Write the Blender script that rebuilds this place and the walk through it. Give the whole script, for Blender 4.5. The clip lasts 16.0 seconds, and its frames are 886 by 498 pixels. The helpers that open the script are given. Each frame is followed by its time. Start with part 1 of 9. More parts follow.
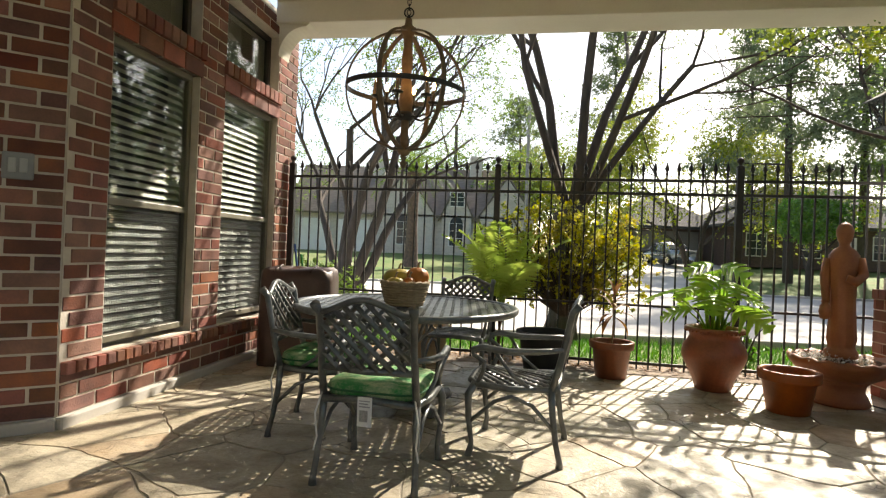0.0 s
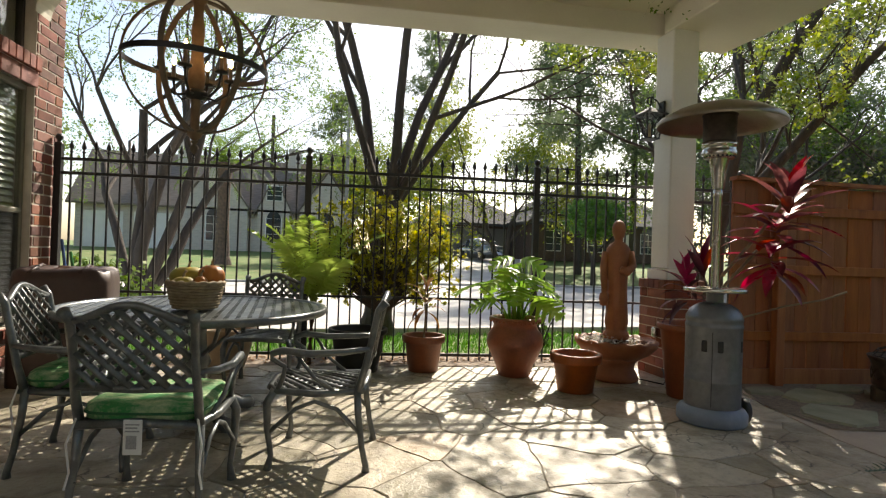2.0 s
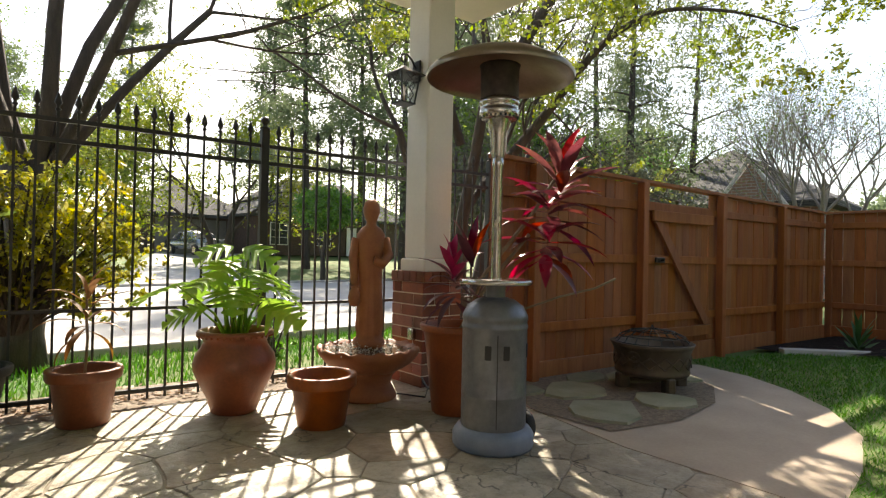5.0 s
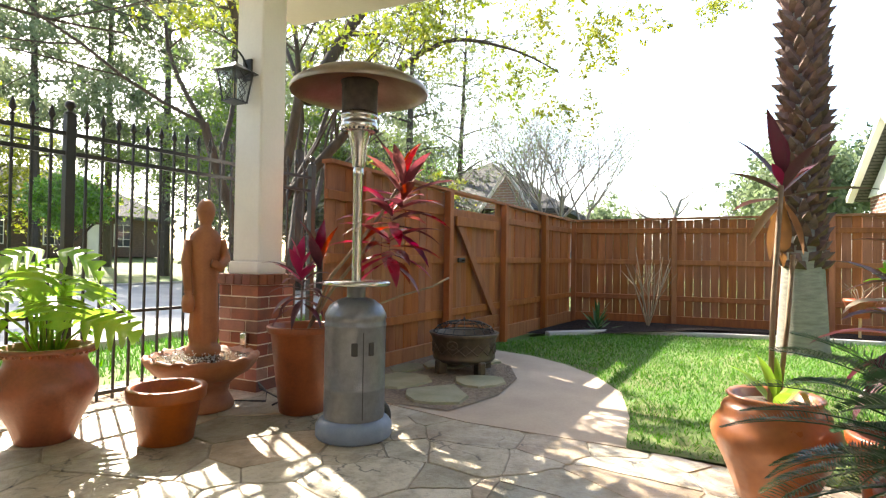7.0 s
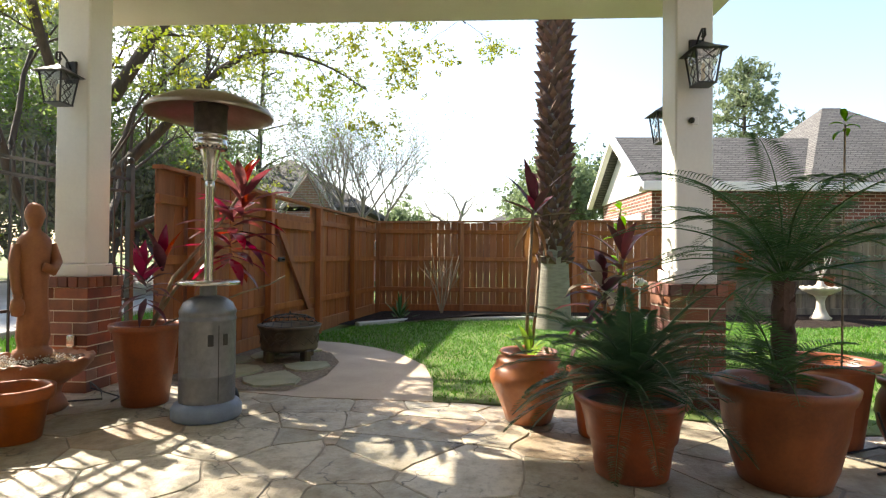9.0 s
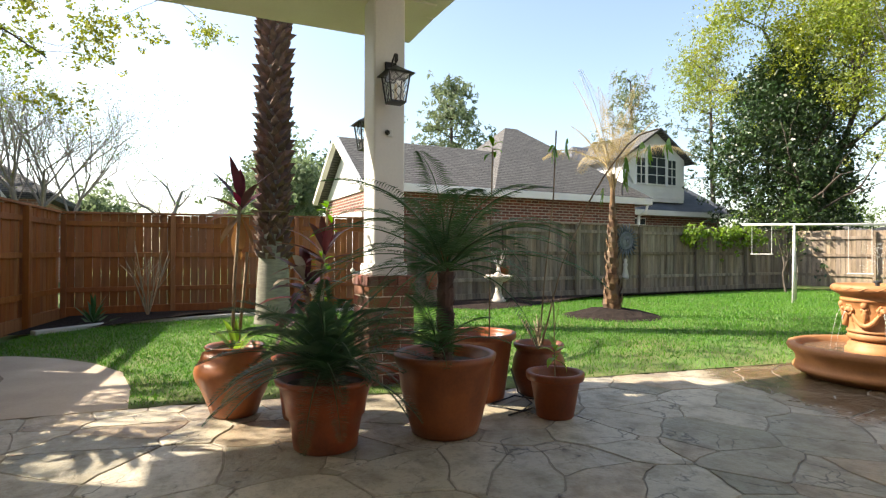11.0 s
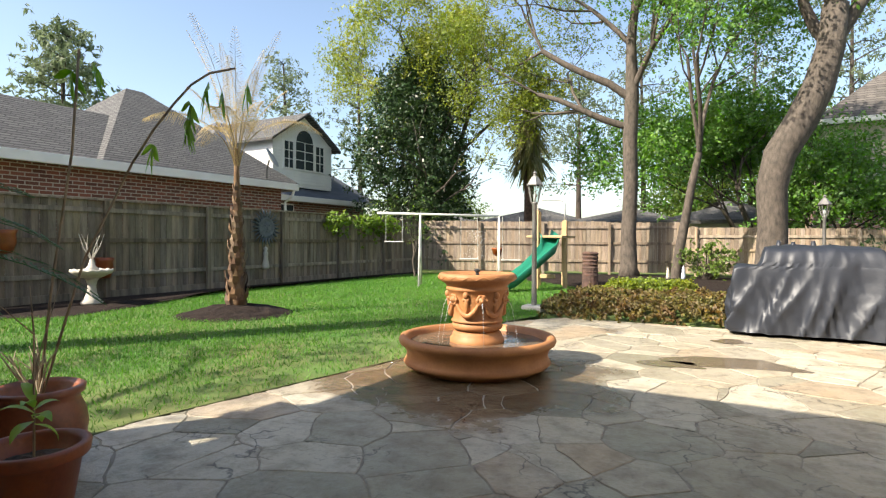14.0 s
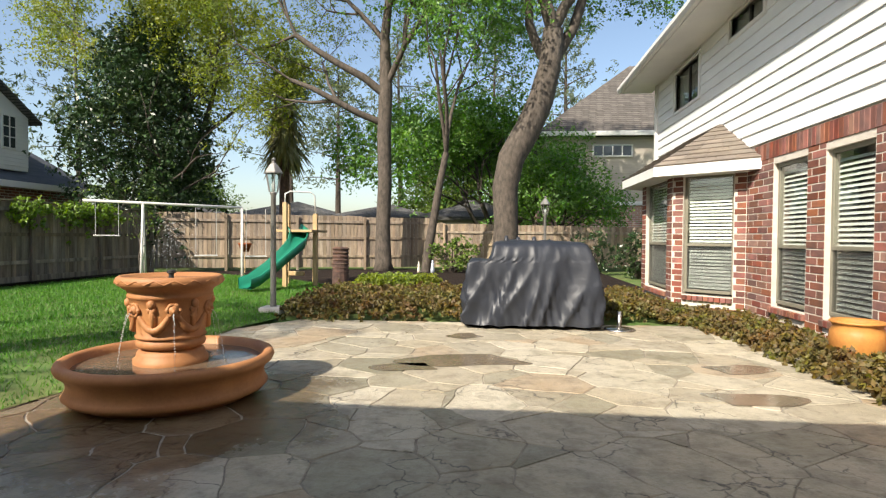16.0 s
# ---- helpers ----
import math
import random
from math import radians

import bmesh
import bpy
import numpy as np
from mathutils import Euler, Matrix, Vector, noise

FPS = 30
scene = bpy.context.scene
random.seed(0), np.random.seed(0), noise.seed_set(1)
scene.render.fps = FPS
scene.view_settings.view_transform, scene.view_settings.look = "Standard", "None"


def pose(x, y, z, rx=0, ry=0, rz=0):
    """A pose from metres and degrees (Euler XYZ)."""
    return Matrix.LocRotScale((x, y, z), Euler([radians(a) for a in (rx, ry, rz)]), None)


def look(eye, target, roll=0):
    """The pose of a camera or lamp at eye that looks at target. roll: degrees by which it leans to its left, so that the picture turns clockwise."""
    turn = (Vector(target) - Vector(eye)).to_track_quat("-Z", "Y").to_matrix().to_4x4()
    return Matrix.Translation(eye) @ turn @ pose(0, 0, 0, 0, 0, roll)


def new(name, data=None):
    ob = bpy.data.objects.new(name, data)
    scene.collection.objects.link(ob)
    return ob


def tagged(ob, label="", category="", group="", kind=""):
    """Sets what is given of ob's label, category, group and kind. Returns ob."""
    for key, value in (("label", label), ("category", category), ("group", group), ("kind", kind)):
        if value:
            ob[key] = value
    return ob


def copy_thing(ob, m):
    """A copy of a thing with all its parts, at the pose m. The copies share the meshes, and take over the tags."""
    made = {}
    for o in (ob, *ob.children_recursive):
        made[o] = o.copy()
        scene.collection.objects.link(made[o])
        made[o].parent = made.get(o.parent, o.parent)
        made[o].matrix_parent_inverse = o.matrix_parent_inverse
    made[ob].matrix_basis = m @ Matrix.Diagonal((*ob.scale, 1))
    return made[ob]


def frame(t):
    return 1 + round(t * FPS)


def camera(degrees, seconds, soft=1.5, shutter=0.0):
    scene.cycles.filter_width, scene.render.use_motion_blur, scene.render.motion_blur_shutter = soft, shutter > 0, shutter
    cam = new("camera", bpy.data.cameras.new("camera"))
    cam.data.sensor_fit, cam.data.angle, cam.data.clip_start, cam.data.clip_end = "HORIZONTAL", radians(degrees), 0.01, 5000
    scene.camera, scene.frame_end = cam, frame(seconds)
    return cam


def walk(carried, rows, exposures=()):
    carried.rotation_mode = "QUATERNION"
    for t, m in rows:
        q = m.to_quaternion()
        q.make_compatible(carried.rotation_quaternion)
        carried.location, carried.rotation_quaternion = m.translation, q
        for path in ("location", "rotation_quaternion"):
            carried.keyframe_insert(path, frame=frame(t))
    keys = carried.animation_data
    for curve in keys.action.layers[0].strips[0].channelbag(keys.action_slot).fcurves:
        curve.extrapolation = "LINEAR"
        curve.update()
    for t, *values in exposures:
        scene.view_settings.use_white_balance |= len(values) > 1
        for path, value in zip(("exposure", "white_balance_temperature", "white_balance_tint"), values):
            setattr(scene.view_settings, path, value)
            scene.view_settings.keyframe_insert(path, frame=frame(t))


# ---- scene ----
cam = camera(77.5, 16.0, 1.25)
METRES, EYE, TILT, LEAN, TURN = 6.05, 1.2, 1.4, 0.0, 2.2
ROWS = [
    (0.0, 0.0, 0.0, 0.0, 0.05, -1.33, -2.22),
    (0.5, 0.0065, 0.0043, 0.0003, -4.07, -1.26, -2.25),
    (1.0, 0.0153, 0.0071, 0.0003, -8.3, -1.21, -2.25),
    (1.5, 0.0198, 0.0102, -0.0012, -13.28, -1.09, -2.32),
    (2.0, 0.0204, 0.0235, -0.0011, -18.2, -0.99, -2.34),
    (2.5, 0.0306, 0.0462, -0.0024, -24.32, -0.79, -2.4),
    (3.0, 0.0565, 0.0788, -0.0048, -28.79, -0.74, -2.35),
    (5.5, 0.1228, 0.2452, -0.0159, -52.58, -0.19, -2.28),
    (6.0, 0.1059, 0.2572, -0.0157, -59.65, 0.08, -2.31),
    (6.5, 0.0719, 0.2629, -0.0169, -64.58, 0.23, -2.25),
    (7.0, 0.0303, 0.2771, -0.0139, -69.91, 0.43, -2.23),
    (7.5, -0.0124, 0.2896, -0.0145, -76.1, 0.6, -2.17),
    (8.0, -0.0561, 0.2913, -0.0126, -80.59, 0.66, -2.06),
    (10.5, -0.1717, 0.2891, -0.0048, -111.26, 0.97, -1.62),
    (11.0, -0.1756, 0.276, -0.0057, -118.41, 1.0, -1.44),
    (11.5, -0.158, 0.2522, -0.0041, -124.46, 0.92, -1.28),
    (12.0, -0.1364, 0.2161, -0.0007, -129.94, 0.77, -1.13),
    (12.5, -0.1173, 0.17, -0.0003, -134.98, 0.63, -1.05),
    (13.0, -0.108, 0.1323, -0.0003, -140.51, 0.53, -1.04),
    (13.5, -0.0891, 0.089, -0.0008, -147.5, 0.52, -1.07),
    (14.0, -0.0862, 0.0466, 0.0012, -152.45, 0.39, -0.9),
    (14.5, -0.0846, -0.0023, 0.0039, -158.04, 0.31, -0.81),
    (15.0, -0.0858, -0.045, 0.0053, -166.04, 0.35, -0.79),
    (15.5, -0.0974, -0.0672, 0.0048, -173.15, 0.29, -0.67),
    (16.0, -0.113, -0.0859, 0.0039, -176.4, 0.17, -0.56),
]
EXPOSURES = [(0.0, 1.2, 7300, 11), (1.0, 0.92, 7200, 11), (2.0, 0.92, 7100, 11), (3.0, 0.58, 7100, 11), (5.5, 1.6, 7400, 11), (6.5, 2.12, 7100, 12), (7.0, 2.32, 7100, 12), (8.0, 2.15, 7100, 12), (10.5, 1.32, 7200, 11), (11.5, 1.74, 7200, 11), (12.5, 1.86, 7100, 12), (13.5, 1.4, 7000, 11), (14.5, 1.03, 6900, 10), (16.0, 0.72, 6900, 10)]
walk(cam, [(t, pose(0, 0, EYE, TILT, LEAN, TURN) @ pose(METRES * x, METRES * y, METRES * z, 90 + pitch, roll, yaw)) for t, x, y, z, yaw, pitch, roll in ROWS], EXPOSURES)

# ---- world and sun ----
SUN_AZ, SUN_EL = 56.5, 39.5  # degrees: direction towards the sun, anticlockwise from +x, and its height
SKY = bpy.data.worlds.new("sky")
scene.world = SKY
SKY.use_nodes = True
nt = SKY.node_tree
sky = nt.nodes.new("ShaderNodeTexSky")
sky.sky_type, sky.sun_disc = "NISHITA", False
sky.sun_elevation, sky.sun_rotation = radians(SUN_EL), radians(90 - SUN_AZ)
sky.air_density, sky.dust_density, sky.ozone_density = 1.0, 1.6, 1.2
nt.links.new(sky.outputs[0], nt.nodes["Background"].inputs[0])
nt.nodes["Background"].inputs[1].default_value = 0.13
sun = new("sun", bpy.data.lights.new("sun", "SUN"))
sun.data.energy, sun.data.angle, sun.data.color = 5.0, radians(0.6), (1.0, 0.95, 0.86)
ax, ay, az = (math.cos(radians(SUN_AZ)) * math.cos(radians(SUN_EL)), math.sin(radians(SUN_AZ)) * math.cos(radians(SUN_EL)), math.sin(radians(SUN_EL)))
sun.matrix_world = look((ax * 30, ay * 30, az * 30), (0, 0, 0))

# ---- materials ----


def mat(name, c1, c2=None, scale=6.0, rough=0.8, bump=0.0, fine=60.0, metal=0.0, rnd=0.0, island=0.0, stretch=(1, 1, 1), spec=0.5, trans=0.0, coat=0.0, mid=0.5, bdist=0.01):
    """Two colours mixed by coarse and fine noise in world metres, with relief; rnd: spread of value from piece to piece."""
    m = bpy.data.materials.new(name)
    m.use_nodes = True
    n, l = m.node_tree.nodes, m.node_tree.links
    b = n["Principled BSDF"]
    c2 = c2 or tuple(v * 0.75 for v in c1)
    geo = n.new("ShaderNodeNewGeometry")
    mp = n.new("ShaderNodeMapping")
    mp.inputs["Scale"].default_value = stretch
    l.new(geo.outputs["Position"], mp.inputs[0])
    coarse = n.new("ShaderNodeTexNoise")
    coarse.inputs["Scale"].default_value, coarse.inputs["Detail"].default_value = scale, 5
    grain = n.new("ShaderNodeTexNoise")
    grain.inputs["Scale"].default_value, grain.inputs["Detail"].default_value = fine, 3
    for t in (coarse, grain):
        l.new(mp.outputs[0], t.inputs["Vector"])
    add = n.new("ShaderNodeMath")
    add.operation = "MULTIPLY_ADD"
    add.inputs[1].default_value = 0.35
    l.new(grain.outputs[0], add.inputs[0])
    l.new(coarse.outputs[0], add.inputs[2])
    ramp = n.new("ShaderNodeMapRange")
    ramp.inputs["From Min"].default_value, ramp.inputs["From Max"].default_value = mid - 0.05, mid + 0.4
    l.new(add.outputs[0], ramp.inputs["Value"])
    mix = n.new("ShaderNodeMix")
    mix.data_type = "RGBA"
    mix.inputs["A"].default_value, mix.inputs["B"].default_value = (*c1, 1), (*c2, 1)
    l.new(ramp.outputs[0], mix.inputs["Factor"])
    col = mix.outputs["Result"]
    if rnd or island:
        hsv = n.new("ShaderNodeHueSaturation")
        if rnd:
            src = n.new("ShaderNodeObjectInfo").outputs["Random"]
        else:
            src = geo.outputs["Random Per Island"]
        k = rnd or island
        for sock, lo, hi, mul in (("Value", 1 - k, 1 + k, 1.0), ("Hue", 0.5 - 0.035 * k, 0.5 + 0.035 * k, 7.3), ("Saturation", 1 - 0.6 * k, 1 + 0.6 * k, 13.7)):
            fr = n.new("ShaderNodeMath")
            fr.operation = "MULTIPLY"
            fr.inputs[1].default_value = mul
            l.new(src, fr.inputs[0])
            fc = n.new("ShaderNodeMath")
            fc.operation = "FRACT"
            l.new(fr.outputs[0], fc.inputs[0])
            mr = n.new("ShaderNodeMapRange")
            mr.inputs["To Min"].default_value, mr.inputs["To Max"].default_value = lo, hi
            l.new(fc.outputs[0] if mul > 1 else src, mr.inputs["Value"])
            l.new(mr.outputs[0], hsv.inputs[sock])
        l.new(col, hsv.inputs["Color"])
        col = hsv.outputs["Color"]
    l.new(col, b.inputs["Base Color"])
    b.inputs["Roughness"].default_value, b.inputs["Metallic"].default_value = rough, metal
    b.inputs["Specular IOR Level"].default_value = spec
    b.inputs["Coat Weight"].default_value = coat
    if rough > 0.1:
        rr = n.new("ShaderNodeMapRange")
        rr.inputs["To Min"].default_value, rr.inputs["To Max"].default_value = max(rough - 0.12, 0.05), min(rough + 0.12, 1)
        l.new(coarse.outputs[0], rr.inputs["Value"])
        l.new(rr.outputs[0], b.inputs["Roughness"])
    if bump:
        bp = n.new("ShaderNodeBump")
        bp.inputs["Strength"].default_value, bp.inputs["Distance"].default_value = bump, bdist
        l.new(add.outputs[0], bp.inputs["Height"])
        l.new(bp.outputs[0], b.inputs["Normal"])
    if trans:
        tr = n.new("ShaderNodeBsdfTranslucent")
        l.new(col, tr.inputs["Color"])
        sh = n.new("ShaderNodeMixShader")
        sh.inputs[0].default_value = trans
        l.new(b.outputs[0], sh.inputs[1])
        l.new(tr.outputs[0], sh.inputs[2])
        l.new(sh.outputs[0], n["Material Output"].inputs["Surface"])
    return m


def glass(name, tint=(0.9, 0.95, 0.95), rough=0.0):
    m = bpy.data.materials.new(name)
    m.use_nodes = True
    n, l = m.node_tree.nodes, m.node_tree.links
    n.remove(n["Principled BSDF"])
    lw, gl, tp, mx = n.new("ShaderNodeLayerWeight"), n.new("ShaderNodeBsdfGlossy"), n.new("ShaderNodeBsdfTransparent"), n.new("ShaderNodeMixShader")
    lw.inputs[0].default_value = 0.5
    pw, ma = n.new("ShaderNodeMath"), n.new("ShaderNodeMath")
    pw.operation, ma.operation = "POWER", "MULTIPLY_ADD"
    pw.inputs[1].default_value, ma.inputs[1].default_value, ma.inputs[2].default_value = 5, 0.6, 0.1
    l.new(lw.outputs["Facing"], pw.inputs[0])
    l.new(pw.outputs[0], ma.inputs[0])
    gl.inputs["Roughness"].default_value = rough
    tp.inputs[0].default_value = (*tint, 1)
    l.new(ma.outputs[0], mx.inputs[0])
    l.new(tp.outputs[0], mx.inputs[1])
    l.new(gl.outputs[0], mx.inputs[2])
    l.new(mx.outputs[0], n["Material Output"].inputs["Surface"])
    return m


def glow(name, col, strength):
    m = bpy.data.materials.new(name)
    m.use_nodes = True
    b = m.node_tree.nodes["Principled BSDF"]
    b.inputs["Base Color"].default_value = (*col, 1)
    b.inputs["Emission Color"].default_value, b.inputs["Emission Strength"].default_value = (*col, 1), strength
    return m


BRICK = mat("brick_red", (0.275, 0.106, 0.07), (0.15, 0.07, 0.055), 6, 0.85, 0.8, 70, rnd=0.36)
BRICKFAR = mat("brick_red_joined", (0.25, 0.08, 0.05), (0.12, 0.04, 0.035), 5, 0.85, 0.3, 60, island=0.25)
MORTAR = mat("mortar", (0.66, 0.60, 0.52), (0.52, 0.47, 0.40), 9, 0.95, 0.4, 120)


def stone_mat(name, pieces):
    """Flagstone: one of several quarry tints a stone, with cloudy stains, dark specks and a riven face."""
    m = bpy.data.materials.new(name)
    m.use_nodes = True
    n, l = m.node_tree.nodes, m.node_tree.links
    b = n["Principled BSDF"]
    geo = n.new("ShaderNodeNewGeometry")
    src = n.new("ShaderNodeObjectInfo").outputs["Random"] if pieces else geo.outputs["Random Per Island"]
    rp = n.new("ShaderNodeValToRGB")
    rp.color_ramp.interpolation = "CONSTANT"
    tints = ((0.43, 0.365, 0.26), (0.50, 0.44, 0.33), (0.34, 0.29, 0.205), (0.30, 0.265, 0.185), (0.53, 0.47, 0.36), (0.33, 0.29, 0.205), (0.40, 0.30, 0.195), (0.255, 0.23, 0.16), (0.47, 0.415, 0.31), (0.40, 0.34, 0.245))
    els = rp.color_ramp.elements
    while len(els) < len(tints):
        els.new(0.5)
    for k, c in enumerate(tints):
        els[k].position = k / len(tints)
        els[k].color = (*c, 1)
    l.new(src, rp.inputs[0])

    def cloud(scale, lo, hi, detail=6):
        t = n.new("ShaderNodeTexNoise")
        t.inputs["Scale"].default_value, t.inputs["Detail"].default_value, t.inputs["Roughness"].default_value = scale, detail, 0.65
        l.new(geo.outputs["Position"], t.inputs["Vector"])
        mr = n.new("ShaderNodeMapRange")
        mr.inputs["From Min"].default_value, mr.inputs["From Max"].default_value = lo, hi
        l.new(t.outputs[0], mr.inputs["Value"])
        return t.outputs[0], mr.outputs[0]

    def blend(col, fac, tint, amount, mode="MIX"):
        mx = n.new("ShaderNodeMix")
        mx.data_type, mx.blend_type = "RGBA", mode
        mu = n.new("ShaderNodeMath")
        mu.operation = "MULTIPLY"
        mu.inputs[1].default_value = amount
        l.new(fac, mu.inputs[0])
        l.new(mu.outputs[0], mx.inputs["Factor"])
        l.new(col, mx.inputs["A"])
        mx.inputs["B"].default_value = (*tint, 1)
        return mx.outputs["Result"]

    _, big = cloud(0.9, 0.42, 0.68)
    h1, midc = cloud(5, 0.45, 0.7)
    h2, fine = cloud(28, 0.52, 0.72, 4)
    _, moss = cloud(2.3, 0.58, 0.72)
    col = blend(rp.outputs[0], big, (0.50, 0.455, 0.37), 0.55)
    col = blend(col, midc, (0.20, 0.165, 0.12), 0.65)
    col = blend(col, moss, (0.16, 0.15, 0.085), 0.6)
    col = blend(col, fine, (0.12, 0.105, 0.085), 0.4)
    # hairline cracks and worn seams
    vo = n.new("ShaderNodeTexVoronoi")
    vo.feature = "DISTANCE_TO_EDGE"
    vo.inputs["Scale"].default_value = 3.4
    wv = n.new("ShaderNodeTexNoise")
    wv.inputs["Scale"].default_value, wv.inputs["Detail"].default_value = 4.0, 6
    l.new(geo.outputs["Position"], wv.inputs["Vector"])
    va = n.new("ShaderNodeVectorMath")
    va.operation = "MULTIPLY_ADD"
    va.inputs[1].default_value = (0.35, 0.35, 0.35)
    l.new(wv.outputs["Color"], va.inputs[0])
    l.new(geo.outputs["Position"], va.inputs[2])
    l.new(va.outputs[0], vo.inputs["Vector"])
    cr = n.new("ShaderNodeMapRange")
    cr.inputs["From Min"].default_value, cr.inputs["From Max"].default_value = 0.03, 0.004
    l.new(vo.outputs["Distance"], cr.inputs["Value"])
    _, where = cloud(1.7, 0.5, 0.58)
    mk = n.new("ShaderNodeMath")
    mk.operation = "MULTIPLY"
    l.new(cr.outputs[0], mk.inputs[0])
    l.new(where, mk.inputs[1])
    col = blend(col, mk.outputs[0], (0.06, 0.052, 0.042), 0.85)
    # water spilt round the fountain, with a ragged edge
    off = n.new("ShaderNodeVectorMath")
    off.operation = "SUBTRACT"
    off.inputs[1].default_value = (1.75, -4.15, 0)
    l.new(geo.outputs["Position"], off.inputs[0])
    ln = n.new("ShaderNodeVectorMath")
    ln.operation = "LENGTH"
    l.new(off.outputs[0], ln.inputs[0])
    rag = n.new("ShaderNodeMath")
    rag.operation = "MULTIPLY_ADD"
    rag.inputs[1].default_value = 1.7
    l.new(cloud(1.3, 0.2, 0.8)[0], rag.inputs[0])
    l.new(ln.outputs["Value"], rag.inputs[2])
    wet = n.new("ShaderNodeMapRange")
    wet.inputs["From Min"].default_value, wet.inputs["From Max"].default_value = 2.3, 1.95
    l.new(rag.outputs[0], wet.inputs["Value"])
    col = blend(col, wet.outputs[0], (0.42, 0.33, 0.25), 0.95, "MULTIPLY")
    l.new(col, b.inputs["Base Color"])
    rr = n.new("ShaderNodeMapRange")
    rr.inputs["To Min"].default_value, rr.inputs["To Max"].default_value = 0.42, 0.75
    l.new(midc, rr.inputs["Value"])
    dry = n.new("ShaderNodeMix")
    dry.inputs["B"].default_value = 0.14
    l.new(wet.outputs[0], dry.inputs["Factor"])
    l.new(rr.outputs[0], dry.inputs["A"])
    l.new(dry.outputs["Result"], b.inputs["Roughness"])
    hs = n.new("ShaderNodeMath")
    hs.operation = "MULTIPLY_ADD"
    hs.inputs[1].default_value = 0.25
    l.new(h2, hs.inputs[0])
    l.new(h1, hs.inputs[2])
    bp = n.new("ShaderNodeBump")
    bp.inputs["Strength"].default_value, bp.inputs["Distance"].default_value = 0.9, 0.02
    l.new(hs.outputs[0], bp.inputs["Height"])
    l.new(bp.outputs[0], b.inputs["Normal"])
    return m


STONE = stone_mat("flagstone", True)
STONEJ = stone_mat("flagstone_joined", False)
GROUT = mat("grout", (0.35, 0.305, 0.245), (0.21, 0.18, 0.14), 7, 0.95, 0.5, 80)
CREAM = mat("cream_paint", (0.74, 0.71, 0.60), (0.66, 0.62, 0.52), 1.5, 0.55, 0.05, 40)
WHITE = mat("white_paint", (0.80, 0.79, 0.75), (0.70, 0.69, 0.66), 1.5, 0.5, 0.05, 40)
SIDING = mat("painted_siding", (0.80, 0.80, 0.78), (0.72, 0.72, 0.70), 1.2, 0.6, 0.08, 50, stretch=(1, 1, 6), rnd=0.05)
IRON = mat("black_iron", (0.018, 0.018, 0.02), (0.03, 0.028, 0.027), 8, 0.42, 0.1, 90)
CEDAR = mat("stained_cedar", (0.36, 0.125, 0.036), (0.235, 0.076, 0.024), 2.5, 0.62, 0.3, 20, rnd=0.13, stretch=(6, 6, 0.6))
# Lighter copy of GREYWOOD: sunlight on the back fence is put into the colour.
BACKWOOD = mat("sunlit_look_grey_wood", (0.40, 0.31, 0.22), (0.14, 0.105, 0.078), 1.6, 0.9, 0.4, 20, rnd=0.22, stretch=(5, 5, 0.5))
GREYWOOD = mat("weathered_wood", (0.31, 0.245, 0.175), (0.10, 0.08, 0.058), 1.6, 0.9, 0.4, 20, rnd=0.28, stretch=(5, 5, 0.5))
GRASS = mat("grass_blades", (0.068, 0.22, 0.018), (0.12, 0.275, 0.034), 0.8, 0.6, 0, 8, island=0.35, trans=0.35)
TURF = mat("turf", (0.055, 0.14, 0.016), (0.16, 0.165, 0.055), 0.9, 0.95, 0.7, 90, bdist=0.02)
EARTH = mat("dry_leaf_mulch", (0.12, 0.085, 0.06), (0.30, 0.24, 0.18), 8, 0.95, 0.9, 60, bdist=0.03)
MULCH = mat("dark_mulch", (0.014, 0.010, 0.009), (0.036, 0.026, 0.021), 9, 0.95, 1.0, 50, bdist=0.04, spec=0.12)
CONCRETE = mat("concrete", (0.50, 0.48, 0.44), (0.40, 0.38, 0.35), 1.2, 0.85, 0.15, 50)
TERRA = mat("terracotta", (0.34, 0.088, 0.027), (0.17, 0.047, 0.018), 4, 0.42, 0.25, 50, rnd=0.14)
TERRAGLOSS = mat("sealed_terracotta", (0.45, 0.16, 0.055), (0.27, 0.09, 0.035), 3, 0.32, 0.1, 30, coat=0.2)
SANDSTONE = mat("cast_stone_orange", (0.47, 0.215, 0.08), (0.33, 0.135, 0.052), 4, 0.6, 0.25, 50)
STATUE = mat("statue_terracotta", (0.36, 0.14, 0.055), (0.23, 0.08, 0.034), 5, 0.55, 0.25, 60)
SOIL = mat("potting_soil", (0.05, 0.035, 0.025), (0.11, 0.08, 0.06), 25, 0.95, 0.9, 90)
ALU = mat("cast_aluminium", (0.20, 0.21, 0.21), (0.10, 0.11, 0.11), 14, 0.34, 0.25, 120, metal=0.55)
HEATGREY = mat("hammered_grey", (0.20, 0.21, 0.23), (0.15, 0.16, 0.18), 20, 0.38, 0.35, 140, metal=0.5)
HEATBASE = mat("blue_grey_plastic", (0.20, 0.25, 0.33), (0.15, 0.19, 0.26), 12, 0.45, 0.1, 80)
STEEL = mat("stainless_steel", (0.62, 0.60, 0.56), (0.5, 0.48, 0.45), 10, 0.22, 0.03, 100, metal=1.0)
REFLECTOR = mat("tarnished_reflector", (0.34, 0.29, 0.24), (0.24, 0.2, 0.16), 6, 0.34, 0.1, 60, metal=0.9)
BRONZE = mat("aged_bronze", (0.14, 0.105, 0.07), (0.08, 0.06, 0.045), 10, 0.45, 0.3, 90, metal=0.6)
